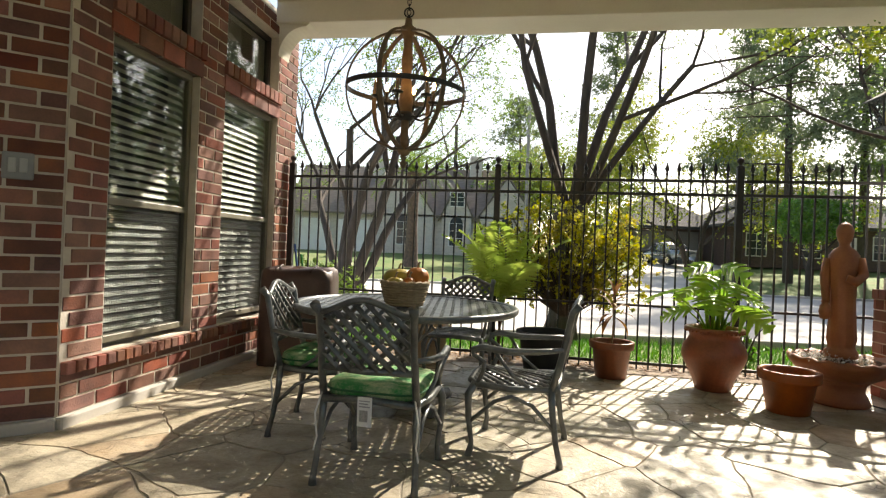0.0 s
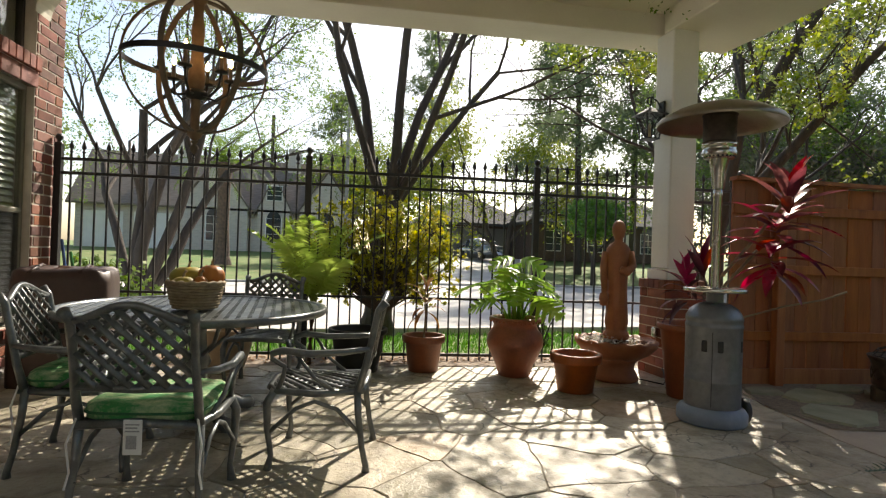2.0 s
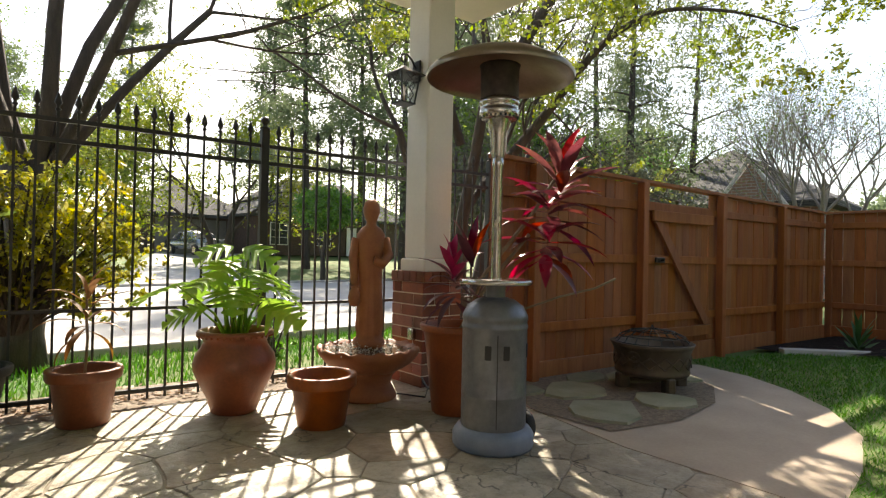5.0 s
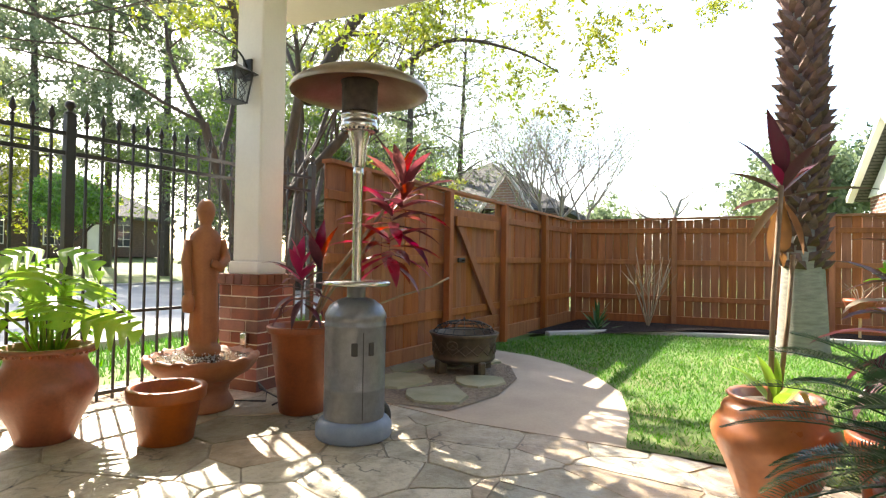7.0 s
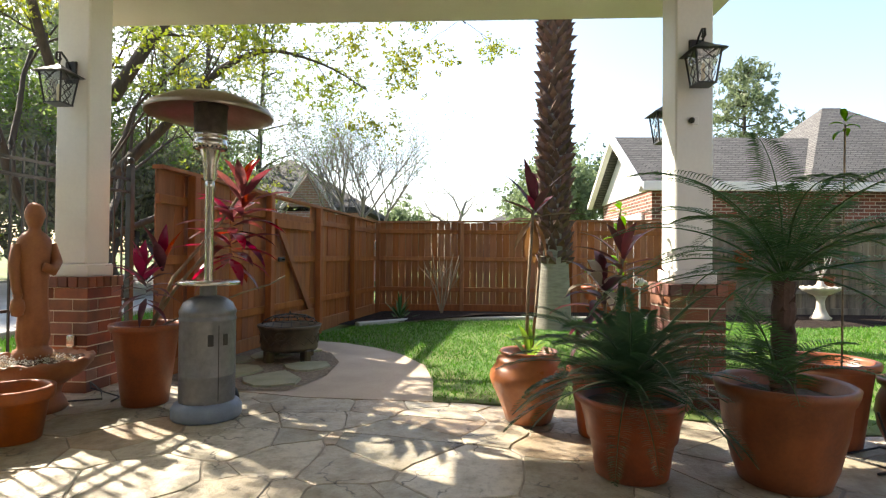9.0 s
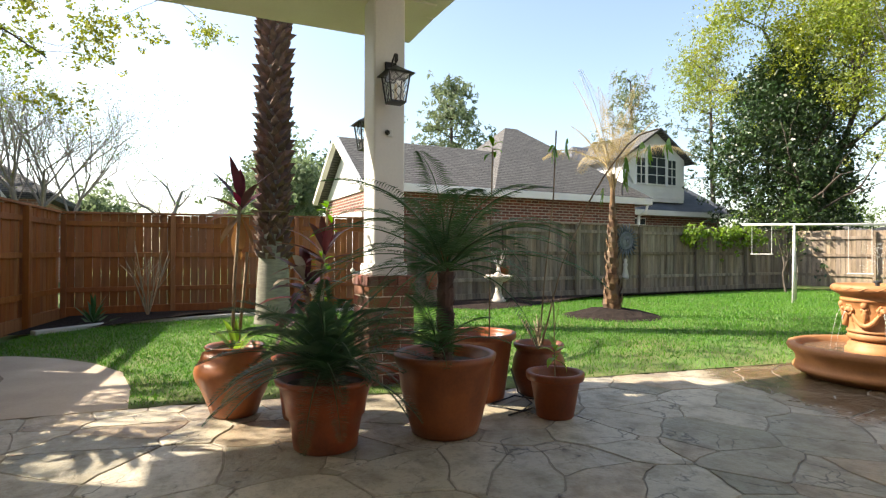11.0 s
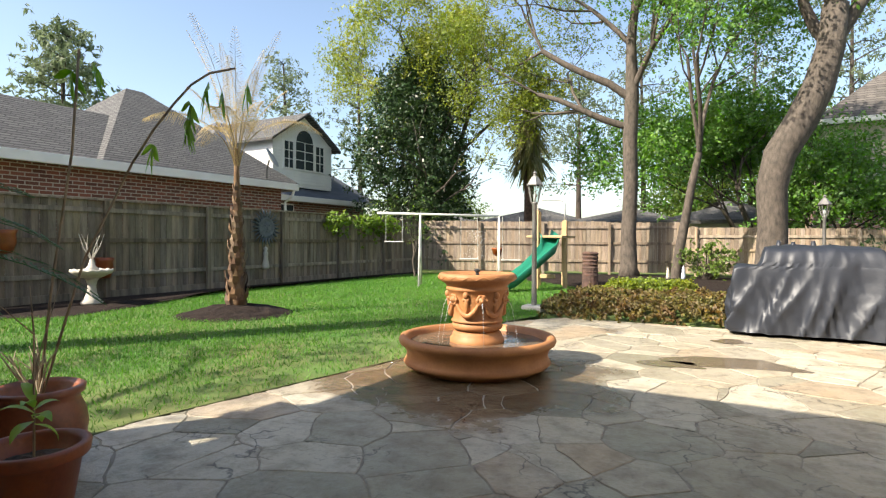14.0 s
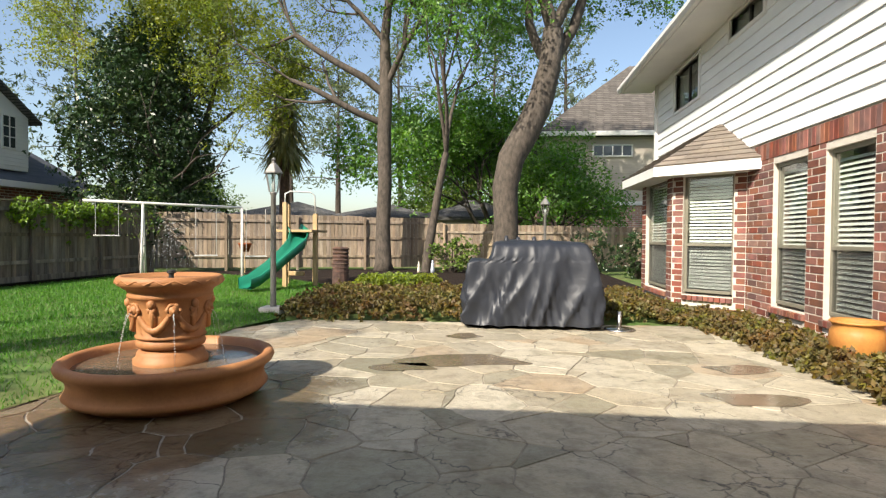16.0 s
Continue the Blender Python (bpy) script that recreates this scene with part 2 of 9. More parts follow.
BARK = mat("bark", (0.085, 0.066, 0.052), (0.05, 0.04, 0.033), 5, 0.95, 1.0, 35, stretch=(3, 3, 0.8), bdist=0.03)
BARKG = mat("grey_bark", (0.125, 0.10, 0.078), (0.05, 0.041, 0.033), 5, 0.95, 1.0, 30, stretch=(2.5, 2.5, 1), bdist=0.03)
PALMBARK = mat("palm_boots", (0.15, 0.08, 0.055), (0.065, 0.04, 0.032), 8, 0.9, 0.8, 50, rnd=0.25)
PALEBOOTS = mat("pale_palm_boots", (0.23, 0.145, 0.085), (0.085, 0.048, 0.034), 5, 0.9, 0.8, 50, rnd=0.25)
PALMSMOOTH = mat("palm_trunk_grey", (0.25, 0.24, 0.19), (0.16, 0.15, 0.12), 6, 0.9, 0.6, 40, stretch=(1, 1, 5))
FROND = mat("palm_frond", (0.035, 0.105, 0.03), (0.075, 0.155, 0.048), 5, 0.45, 0, 30, trans=0.25, spec=0.4)
CYCAD = mat("cycad_frond", (0.025, 0.075, 0.035), (0.05, 0.12, 0.05), 5, 0.32, 0, 30, trans=0.12)
DRYFROND = mat("dry_frond", (0.42, 0.31, 0.14), (0.55, 0.43, 0.22), 3, 0.7, 0, 30, trans=0.35)
PHILO = mat("philodendron_leaf", (0.17, 0.40, 0.03), (0.38, 0.54, 0.06), 4, 0.35, 0.1, 20, trans=0.45)
REDLEAF = mat("red_cordyline", (0.40, 0.016, 0.018), (0.07, 0.018, 0.03), 3.5, 0.3, 0.05, 20, rnd=0.5, trans=0.45)
PINKLEAF = mat("pink_cordyline", (0.55, 0.02, 0.12), (0.30, 0.02, 0.07), 4, 0.35, 0.05, 20, trans=0.4)
YELLOWLEAF = mat("yellow_shrub_leaf", (0.55, 0.46, 0.03), (0.19, 0.26, 0.035), 3, 0.5, 0, 20, island=0.35, trans=0.5)
BROWNLEAF = mat("dry_brown_leaf", (0.35, 0.17, 0.05), (0.20, 0.10, 0.04), 4, 0.6, 0, 20, rnd=0.2, trans=0.3)
LEAF = mat("spring_leaf", (0.12, 0.21, 0.035), (0.19, 0.27, 0.055), 0.7, 0.55, 0, 6, island=0.35, trans=0.45)
LEAFYEL = mat("yellow_spring_leaf", (0.33, 0.34, 0.04), (0.20, 0.29, 0.045), 0.6, 0.55, 0, 6, island=0.35, trans=0.42)
LEAFDARK = mat("evergreen_leaf", (0.022, 0.052, 0.016), (0.045, 0.082, 0.022), 0.9, 0.4, 0, 6, island=0.35, trans=0.15)
LEAFMID = mat("fresh_leaf", (0.10, 0.24, 0.035), (0.16, 0.31, 0.055), 0.8, 0.5, 0, 6, island=0.35, trans=0.38)
# Needle colour is lightened to carry the haze over the far pines.
PINE = mat("hazed_pine_needles", (0.13, 0.175, 0.085), (0.175, 0.215, 0.12), 0.6, 0.6, 0, 5, island=0.15, trans=0.45)
HEDGE = mat("ground_cover_leaf", (0.13, 0.14, 0.03), (0.16, 0.08, 0.03), 3, 0.6, 0, 20, island=0.35, trans=0.25)
SHINGLEB = mat("brown_shingle", (0.24, 0.20, 0.16), (0.14, 0.115, 0.095), 4, 0.95, 0.7, 25, stretch=(0.6, 0.6, 5), island=0.15)
STUCCO = mat("pale_brick_wall", (0.55, 0.50, 0.44), (0.44, 0.39, 0.34), 3, 0.9, 0.4, 30, stretch=(1, 1, 4))
DARKBRICK = mat("dark_house_brick", (0.13, 0.085, 0.065), (0.075, 0.05, 0.04), 4, 0.9, 0.4, 30, stretch=(1, 1, 4))
COVER = mat("black_vinyl_cover", (0.024, 0.028, 0.038), (0.018, 0.021, 0.029), 5, 0.48, 0.25, 40)
BROWNCOVER = mat("brown_vinyl_cover", (0.075, 0.04, 0.03), (0.05, 0.028, 0.022), 5, 0.45, 0.25, 40)
GREENPLASTIC = mat("green_plastic", (0.01, 0.20, 0.12), (0.01, 0.15, 0.09), 3, 0.35, 0.05, 30)
SCREEN = mat("window_screen", (0.05, 0.05, 0.05), (0.04, 0.04, 0.04), 60, 0.6, 0.2, 300)
BLIND = mat("white_slat", (0.85, 0.84, 0.8), (0.78, 0.77, 0.72), 3, 0.5, 0.02, 20)
ROOM = mat("dim_room", (0.22, 0.20, 0.18), (0.16, 0.145, 0.13), 1, 0.9, 0.05, 5)
WICKER = mat("wicker", (0.36, 0.28, 0.17), (0.22, 0.16, 0.09), 20, 0.75, 0.6, 120)
GOURD = mat("yellow_gourd", (0.42, 0.30, 0.05), (0.25, 0.24, 0.04), 8, 0.45, 0.1, 40)
PUMPKIN = mat("orange_pumpkin", (0.50, 0.18, 0.03), (0.40, 0.12, 0.02), 8, 0.5, 0.1, 40)
CUSHION = mat("leaf_print_cushion", (0.035, 0.23, 0.06), (0.55, 0.56, 0.36), 11, 0.85, 0.3, 90, stretch=(1, 2.2, 1), mid=0.62)
PAPER = mat("white_paper", (0.78, 0.78, 0.76), (0.72, 0.72, 0.70), 5, 0.8, 0.02, 40)
RUBBER = mat("black_rubber", (0.02, 0.02, 0.02), (0.03, 0.03, 0.03), 10, 0.6, 0.1, 60)
LUMBER = mat("new_lumber", (0.52, 0.37, 0.19), (0.42, 0.28, 0.14), 3, 0.7, 0.2, 30, stretch=(4, 4, 0.6))
CARPAINT = mat("car_paint", (0.30, 0.33, 0.36), (0.28, 0.31, 0.34), 2, 0.12, 0, 30, metal=0.6, coat=1.0)
GLASS = glass("window_glass", (0.86, 0.9, 0.88))
BULB = glow("warm_bulb", (1.0, 0.55, 0.2), 14.0)
WATER = mat("fountain_water", (0.16, 0.11, 0.07), (0.12, 0.085, 0.06), 6, 0.04, 0.6, 30, bdist=0.01)
FOAM = mat("splashing_water", (0.80, 0.80, 0.78), (0.6, 0.6, 0.58), 30, 0.15, 0.6, 90, trans=0.4)


def brick_tex(name, c1, c2, mort, bw, bh):
    m = mat(name, c1, c2, 3, 0.9, 0.2, 40)
    n, l = m.node_tree.nodes, m.node_tree.links
    b = n["Principled BSDF"]
    tb = n.new("ShaderNodeTexBrick")
    tb.inputs["Scale"].default_value = 1.0
    tb.inputs["Mortar Size"].default_value = 0.012
    tb.inputs["Brick Width"].default_value, tb.inputs["Row Height"].default_value = bw, bh
    tb.inputs["Color1"].default_value, tb.inputs["Color2"].default_value, tb.inputs["Mortar"].default_value = (*c1, 1), (*c2, 1), (*mort, 1)
    geo = n.new("ShaderNodeNewGeometry")
    sx = n.new("ShaderNodeSeparateXYZ")
    cb2 = n.new("ShaderNodeCombineXYZ")
    ad = n.new("ShaderNodeMath")
    l.new(geo.outputs["Position"], sx.inputs[0])
    l.new(sx.outputs[0], ad.inputs[0])
    l.new(sx.outputs[1], ad.inputs[1])
    l.new(ad.outputs[0], cb2.inputs[0])
    l.new(sx.outputs[2], cb2.inputs[1])
    l.new(cb2.outputs[0], tb.inputs["Vector"])
    l.new(tb.outputs["Color"], b.inputs["Base Color"])
    bp = n.new("ShaderNodeBump")
    bp.inputs["Distance"].default_value = 0.01
    bp.invert = True
    l.new(tb.outputs["Fac"], bp.inputs["Height"])
    l.new(bp.outputs[0], b.inputs["Normal"])
    return m


SHINGLE = brick_tex("grey_shingle", (0.125, 0.12, 0.115), (0.085, 0.082, 0.08), (0.03, 0.03, 0.03), 0.32, 0.075)

# ---- mesh tools ----


class Mesh:
    def __init__(self):
        self.v, self.f = [], []

    def add(self, verts, faces):
        o = len(self.v)
        self.v += [tuple(p) for p in verts]
        self.f += [tuple(i + o for i in f) for f in faces]
        return self

    def box(self, x0, y0, z0, x1, y1, z1, m=None):
        p = [Vector((x, y, z)) for z in (z0, z1) for y in (y0, y1) for x in (x0, x1)]
        if m is not None:
            p = [m @ q for q in p]
        return self.add(p, ((0, 2, 3, 1), (4, 5, 7, 6), (0, 1, 5, 4), (2, 6, 7, 3), (0, 4, 6, 2), (1, 3, 7, 5)))

    def bevbox(self, x0, y0, z0, x1, y1, z1, b=0.01, m=None):
        """A box with chamfered upright edges and a chamfered top."""
        def ring(e, z):
            return [(x0 + e + b, y0 + e, z), (x1 - e - b, y0 + e, z), (x1 - e, y0 + e + b, z), (x1 - e, y1 - e - b, z), (x1 - e - b, y1 - e, z), (x0 + e + b, y1 - e, z), (x0 + e, y1 - e - b, z), (x0 + e, y0 + e + b, z)]
        p = [Vector(q) for q in ring(b * 0.7, z0) + ring(0, z0 + b) + ring(0, z1 - b) + ring(b * 0.7, z1)]
        if m is not None:
            p = [m @ q for q in p]
        f = [tuple(reversed(range(8))), tuple(range(24, 32))]
        for k in range(3):
            f += [(k * 8 + i, k * 8 + (i + 1) % 8, k * 8 + 8 + (i + 1) % 8, k * 8 + 8 + i) for i in range(8)]
        return self.add(p, f)

    def tube(self, pts, radii, n=8, cap=True, flat=1.0):
        pts = [Vector(p) for p in pts]
        if not hasattr(radii, "__len__"):
            radii = [radii] * len(pts)
        side = None
        rings = []
        for i, p in enumerate(pts):
            d = (pts[min(i + 1, len(pts) - 1)] - pts[max(i - 1, 0)]).normalized()
            if side is None:
                side = d.orthogonal().normalized() if abs(d.z) < 0.9 else Vector((1, 0, 0))
            side = (side - d * side.dot(d)).normalized()
            up = d.cross(side)
            rings += [p + (side * math.cos(6.28319 * k / n) + up * math.sin(6.28319 * k / n) * flat) * radii[i] for k in range(n)]
        m = len(pts)
        f = [(i * n + k, i * n + (k + 1) % n, i * n + n + (k + 1) % n, i * n + n + k) for i in range(m - 1) for k in range(n)]
        if cap:
            f += [tuple(reversed(range(n))), tuple(range((m - 1) * n, m * n))]
        return self.add(rings, f)

    def lathe(self, prof, n=40, c=(0, 0, 0), lean=0.0):
        p = [(c[0] + r * math.cos(6.28319 * k / n), c[1] + r * math.sin(6.28319 * k / n), c[2] + z) for r, z in prof for k in range(n)]
        f = [(i * n + k, i * n + (k + 1) % n, i * n + n + (k + 1) % n, i * n + n + k) for i in range(len(prof) - 1) for k in range(n)]
        return self.add(p, f)

    def ball(self, c, r, n=10, sq=(1, 1, 1)):
        prof = [(max(1e-4, math.sin(math.pi * i / n)), -math.cos(math.pi * i / n)) for i in range(n + 1)]
        k = len(self.v)
        self.lathe([(a * r, b * r) for a, b in prof], 2 * n)
        self.v[k:] = [(c[0] + x * sq[0], c[1] + y * sq[1], c[2] + z * sq[2]) for x, y, z in self.v[k:]]
        return self

    def strap(self, pts, widths, up=(0, 0, 1), fold=0.25):
        """A leaf: a folded ribbon along pts."""
        pts = [Vector(p) for p in pts]
        v, f = [], []
        for i, p in enumerate(pts):
            d = (pts[min(i + 1, len(pts) - 1)] - pts[max(i - 1, 0)]).normalized()
            s = d.cross(Vector(up))
            s = s.normalized() if s.length > 1e-4 else Vector((1, 0, 0))
            u = s.cross(d)
            w = widths[i]
            v += [p - s * w + u * w * fold, p, p + s * w + u * w * fold]
        for i in range(len(pts) - 1):
            f += [(3 * i, 3 * i + 1, 3 * i + 4, 3 * i + 3), (3 * i + 1, 3 * i + 2, 3 * i + 5, 3 * i + 4)]
        return self.add(v, f)

    def data(self, name, material, smooth=False):
        me = bpy.data.meshes.new(name)
        me.from_pydata(self.v, [], self.f)
        me.materials.append(material)
        if smooth:
            me.polygons.foreach_set("use_smooth", [True] * len(self.f))
        me.update()
        return me


def thing(name, label, category, at=(0, 0, 0), turn=0.0, group="", kind=""):
    ob = new(name)
    ob.empty_display_size = 0.1
    ob.matrix_basis = pose(*at, 0, 0, turn)
    return tagged(ob, label, category, group, kind)


def part(name, mesh, material, parent, label="", smooth=False, at=None, kind=""):
    ob = new(name, mesh.data(name, material, smooth))
    ob.parent = parent
    if at is not None:
        ob.matrix_basis = at
    return tagged(ob, label, "", "", kind)


def piece(name, me, parent, at):
    ob = new(name, me)
    ob.parent = parent
    ob.matrix_basis = at
    return ob


def single(name, mesh, material, label, category, kind="", group="", smooth=False, at=None):
    ob = new(name, mesh.data(name, material, smooth))
    if at is not None:
        ob.matrix_basis = at
    return tagged(ob, label, category, group, kind)


def soften(ob, angle=40):
    ob.data.polygons.foreach_set("use_smooth", [True] * len(ob.data.polygons))
    ob.data.set_sharp_from_angle(angle=radians(angle))
    return ob


rng = random.Random(7)


def uni(a, b):
    return rng.uniform(a, b)

# ---- ground, street, patio ----


def rise(x, y):
    """Height of the natural ground."""
    return -0.05 + 0.9 * min(1, max(0, (y - 20.5) / 17)) ** 1.2


def sheet(x0, x1, y0, y1, dz, nx, ny):
    m = Mesh()
    xs, ys = np.linspace(x0, x1, nx + 1), np.linspace(y0, y1, ny + 1)
    m.add([(x, y, rise(x, y) + dz) for y in ys for x in xs], [(j * (nx + 1) + i, j * (nx + 1) + i + 1, (j + 1) * (nx + 1) + i + 1, (j + 1) * (nx + 1) + i) for j in range(ny) for i in range(nx)])
    return m


gm = Mesh()
gx = [-900, -200, -60, -30, -15, 0, 15, 30, 60, 200, 900]
gy = [-900, -200, -60, -30, -10, 0, 8, 20.5, 23, 26, 29, 32, 35, 37.5, 60, 200, 900]
gm.add([(x, y, rise(x, y)) for y in gy for x in gx], [(j * 11 + i, j * 11 + i + 1, j * 11 + 12 + i, j * 11 + 11 + i) for j in range(len(gy) - 1) for i in range(10)])
single("ground", gm, TURF, "wide green lawn and earth around the houses", "ground", "structure")
rd = Mesh().box(-80, 8.3, -0.1, 80, 19.6, -0.02)
single("road", rd, CONCRETE, "pale sunlit concrete residential street", "road", "structure")
for i, (a, b) in enumerate(((8.12, 8.3), (19.6, 19.78))):
    k = Mesh()
    for s in range(-14, 14):
        k.bevbox(s * 3.0, a, -0.1, s * 3.0 + 2.985, b, 0.06, 0.015)
    single("kerb", k, CONCRETE, "pale concrete kerb along the street", "kerb", "structure")
dv = Mesh()
dv.add([(5.2, 19.6, 0.0), (9.0, 19.6, 0.0), (17.5, 38, rise(0, 38) + 0.03), (11.5, 38, rise(0, 38) + 0.03), (6.6, 24.5, rise(0, 24.5) + 0.03), (10.6, 24.5, rise(0, 24.5) + 0.03), (8.6, 30.5, rise(0, 30.5) + 0.03), (13.6, 30.5, rise(0, 30.5) + 0.03)], [(0, 1, 5, 4), (4, 5, 7, 6), (6, 7, 2, 3)])
single("driveway", dv, CONCRETE, "pale concrete driveway rising to a garage", "driveway", "structure")

PATIO = [(-4.5, -8.55), (2.2, -8.3), (2.75, -7.4), (2.65, -4.4), (2.85, -3.2), (3.05, -1.9), (3.0, -0.9), (3.45, 0.4), (3.68, 1.5), (3.72, 1.92), (4.4, 1.94), (5.2, 2.06), (5.85, 2.38), (6.3, 2.75), (6.65, 3.2), (6.85, 3.75), (6.5, 4.2), (4.35, 4.6), (4.3, 5.42), (3.0, 5.58), (0.5, 5.9), (-2.2, 6.25), (-2.45, 3.3), (-4.5, 1.95)]


def inside(p, poly):
    c = False
    for (x0, y0), (x1, y1) in zip(poly, poly[1:] + poly[:1]):
        if (y0 > p[1]) != (y1 > p[1]) and p[0] < (x1 - x0) * (p[1] - y0) / (y1 - y0) + x0:
            c = not c
    return c


def edge_dist(p, poly):
    best = 9
    for (x0, y0), (x1, y1) in zip(poly, poly[1:] + poly[:1]):
        dx, dy = x1 - x0, y1 - y0
        t = max(0, min(1, ((p[0] - x0) * dx + (p[1] - y0) * dy) / (dx * dx + dy * dy)))
        best = min(best, math.hypot(p[0] - x0 - t * dx, p[1] - y0 - t * dy))
    return best


WALK = [(3.72, 1.92), (4.4, 1.94), (5.2, 2.06), (5.85, 2.38), (6.3, 2.75), (6.65, 3.2), (6.85, 3.75), (6.5, 4.2), (4.35, 4.6), (4.05, 3.9), (3.8, 3.0)]
bed = Mesh()
bed.add([(x, y, -0.006) for x, y in PATIO], [tuple(range(len(PATIO)))])
PAVEMENT = single("pavement", bed, GROUT, "tan irregular flagstone patio with mortar joints", "patio", "structure")
sr = random.Random(11)
seeds = []
for j in range(-22, 17):
    for i in range(-13, 18):
        seeds.append((i * 0.45 + (0.22 if j % 2 else 0) + sr.uniform(-0.25, 0.25), j * 0.4 + sr.uniform(-0.22, 0.22)))
STONES = []
heft = {s: sr.uniform(-0.075, 0.075) for s in seeds}


def wob(x, y):
    return noise.noise(Vector((x, y, 3.7)))


for s in seeds:
    near = sorted((q for q in seeds if q != s and abs(q[0] - s[0]) < 2 and abs(q[1] - s[1]) < 2), key=lambda q: (q[0] - s[0]) ** 2 + (q[1] - s[1]) ** 2)[:14]
    if inside(s, WALK) or not inside(s, PATIO) and edge_dist(s, PATIO) > 0.35:
        continue
    cell = [(s[0] - 1, s[1] - 1), (s[0] + 1, s[1] - 1), (s[0] + 1, s[1] + 1), (s[0] - 1, s[1] + 1)]
    gap = sr.uniform(0.002, 0.009)
    for q in near:
        nx, ny = q[0] - s[0], q[1] - s[1]
        d = math.hypot(nx, ny)
        nx, ny = nx / d, ny / d
        lim = s[0] * nx + s[1] * ny + d / 2 + (heft[s] - heft[q]) / (2 * d) - gap
        out = []
        for a, b in zip(cell, cell[1:] + cell[:1]):
            da, db = a[0] * nx + a[1] * ny - lim, b[0] * nx + b[1] * ny - lim
            if da <= 0:
                out.append(a)
            if da * db < 0:
                t = da / (da - db)
                out.append((a[0] + t * (b[0] - a[0]), a[1] + t * (b[1] - a[1])))
        cell = out
    # soften the corners, and roughen the sides
    ring = []
    for a, b in zip(cell, cell[1:] + cell[:1]):
        L = math.hypot(b[0] - a[0], b[1] - a[1])
        if L < 0.05:
            ring.append(((a[0] + b[0]) / 2, (a[1] + b[1]) / 2))
            continue
        e = min(0.008 / L, 0.3)
        ring.append((a[0] + (b[0] - a[0]) * e, a[1] + (b[1] - a[1]) * e))
        for t in ((0.2, 0.4, 0.6, 0.8) if L > 0.3 else (0.33, 0.66)):
            qx, qy = a[0] + (b[0] - a[0]) * t, a[1] + (b[1] - a[1]) * t
            o = min(0.05, 0.09 * L) * wob(qx * 3.1, qy * 3.1) + 0.012 * wob(qx * 23, qy * 23)
            ring.append((a[0] + (b[0] - a[0]) * t + o, a[1] + (b[1] - a[1]) * t + o * 0.8))
        ring.append((b[0] - (b[0] - a[0]) * e, b[1] - (b[1] - a[1]) * e))
    keep = [inside(p, PATIO) for p in ring]
    if not any(keep):
        continue
    if not all(keep):
        c = s if inside(s, PATIO) else next(p for p, k in zip(ring, keep) if k)
        clipped = []
        for p, k in zip(ring, keep):
            t = 1.0
            while not k and t > 0:
                t -= 0.08
                k = inside((c[0] + (p[0] - c[0]) * t, c[1] + (p[1] - c[1]) * t), PATIO)
            clipped.append((c[0] + (p[0] - c[0]) * max(t, 0), c[1] + (p[1] - c[1]) * max(t, 0)))
        ring = clipped
    STONES.append((s, ring, sr.uniform(-0.002, 0.003)))


def stone_mesh(mesh, ring, c, h):
    n = len(ring)
    v = [(x - c[0], y - c[1], -0.02) for x, y in ring] + [(x - c[0], y - c[1], h - 0.004) for x, y in ring]
    v += [((x - c[0]) * 0.986, (y - c[1]) * 0.986, h) for x, y in ring]
    f = [(k, (k + 1) % n, n + (k + 1) % n, n + k) for k in range(n)] + [(n + k, n + (k + 1) % n, 2 * n + (k + 1) % n, 2 * n + k) for k in range(n)] + [tuple(range(2 * n, 3 * n))]
    return mesh.add(v, f)


nw = len(WALK)
slab = Mesh().add([(x, y, -0.03) for x, y in WALK] + [(x, y, 0.005) for x, y in WALK], [(k, (k + 1) % nw, nw + (k + 1) % nw, nw + k) for k in range(nw)] + [tuple(range(nw, 2 * nw))])
single("garden_walk", slab, mat("tan_walk", (0.47, 0.38, 0.29), (0.35, 0.275, 0.205), 1.6, 0.75, 0.35, 45), "smooth pinkish-tan curved stone walk beside the lawn", "walkway", "structure")

# fenced strip of dry leaves along the iron fence
strip = Mesh().add([(-2.3, 6.2, 0.0), (0.5, 5.85, 0.0), (3.0, 5.53, 0.0), (4.35, 5.4, 0.0), (4.35, 4.6, 0.0), (6.2, 4.3, 0.0), (6.2, 6.0, 0.0), (2.8, 6.35, -0.01), (-2.3, 6.9, -0.01)], [(0, 1, 2, 7, 8), (2, 3, 4, 5, 6, 7)])
single("leaf_bed", strip, EARTH, "strip of dry leaves and mulch under the iron fence", "bed", "structure")
lr = random.Random(3)
litter = Mesh()
for k in range(1600):
    x = lr.uniform(-1.9, 4.3)
    y = 5.95 - 0.12 * (x - 2.8) + lr.gauss(0, 0.13)
    if y < 5.56 - 0.125 * (x - 3.0):
        continue
    a, s = lr.uniform(0, 6.28), lr.uniform(0.015, 0.04)
    dx, dy = math.cos(a) * s, math.sin(a) * s
    z = lr.uniform(0.006, 0.03)
    litter.add([(x - dx, y - dy, z), (x - dy * 0.5, y + dx * 0.5, z + lr.uniform(0, 0.012)), (x + dx, y + dy, z + lr.uniform(-0.004, 0.012)), (x + dy * 0.5, y - dx * 0.5, z)], [(0, 1, 2, 3)])
single("leaf_litter", litter, BROWNLEAF, "dry brown fallen leaves along the fence", "leaves", "stuff")

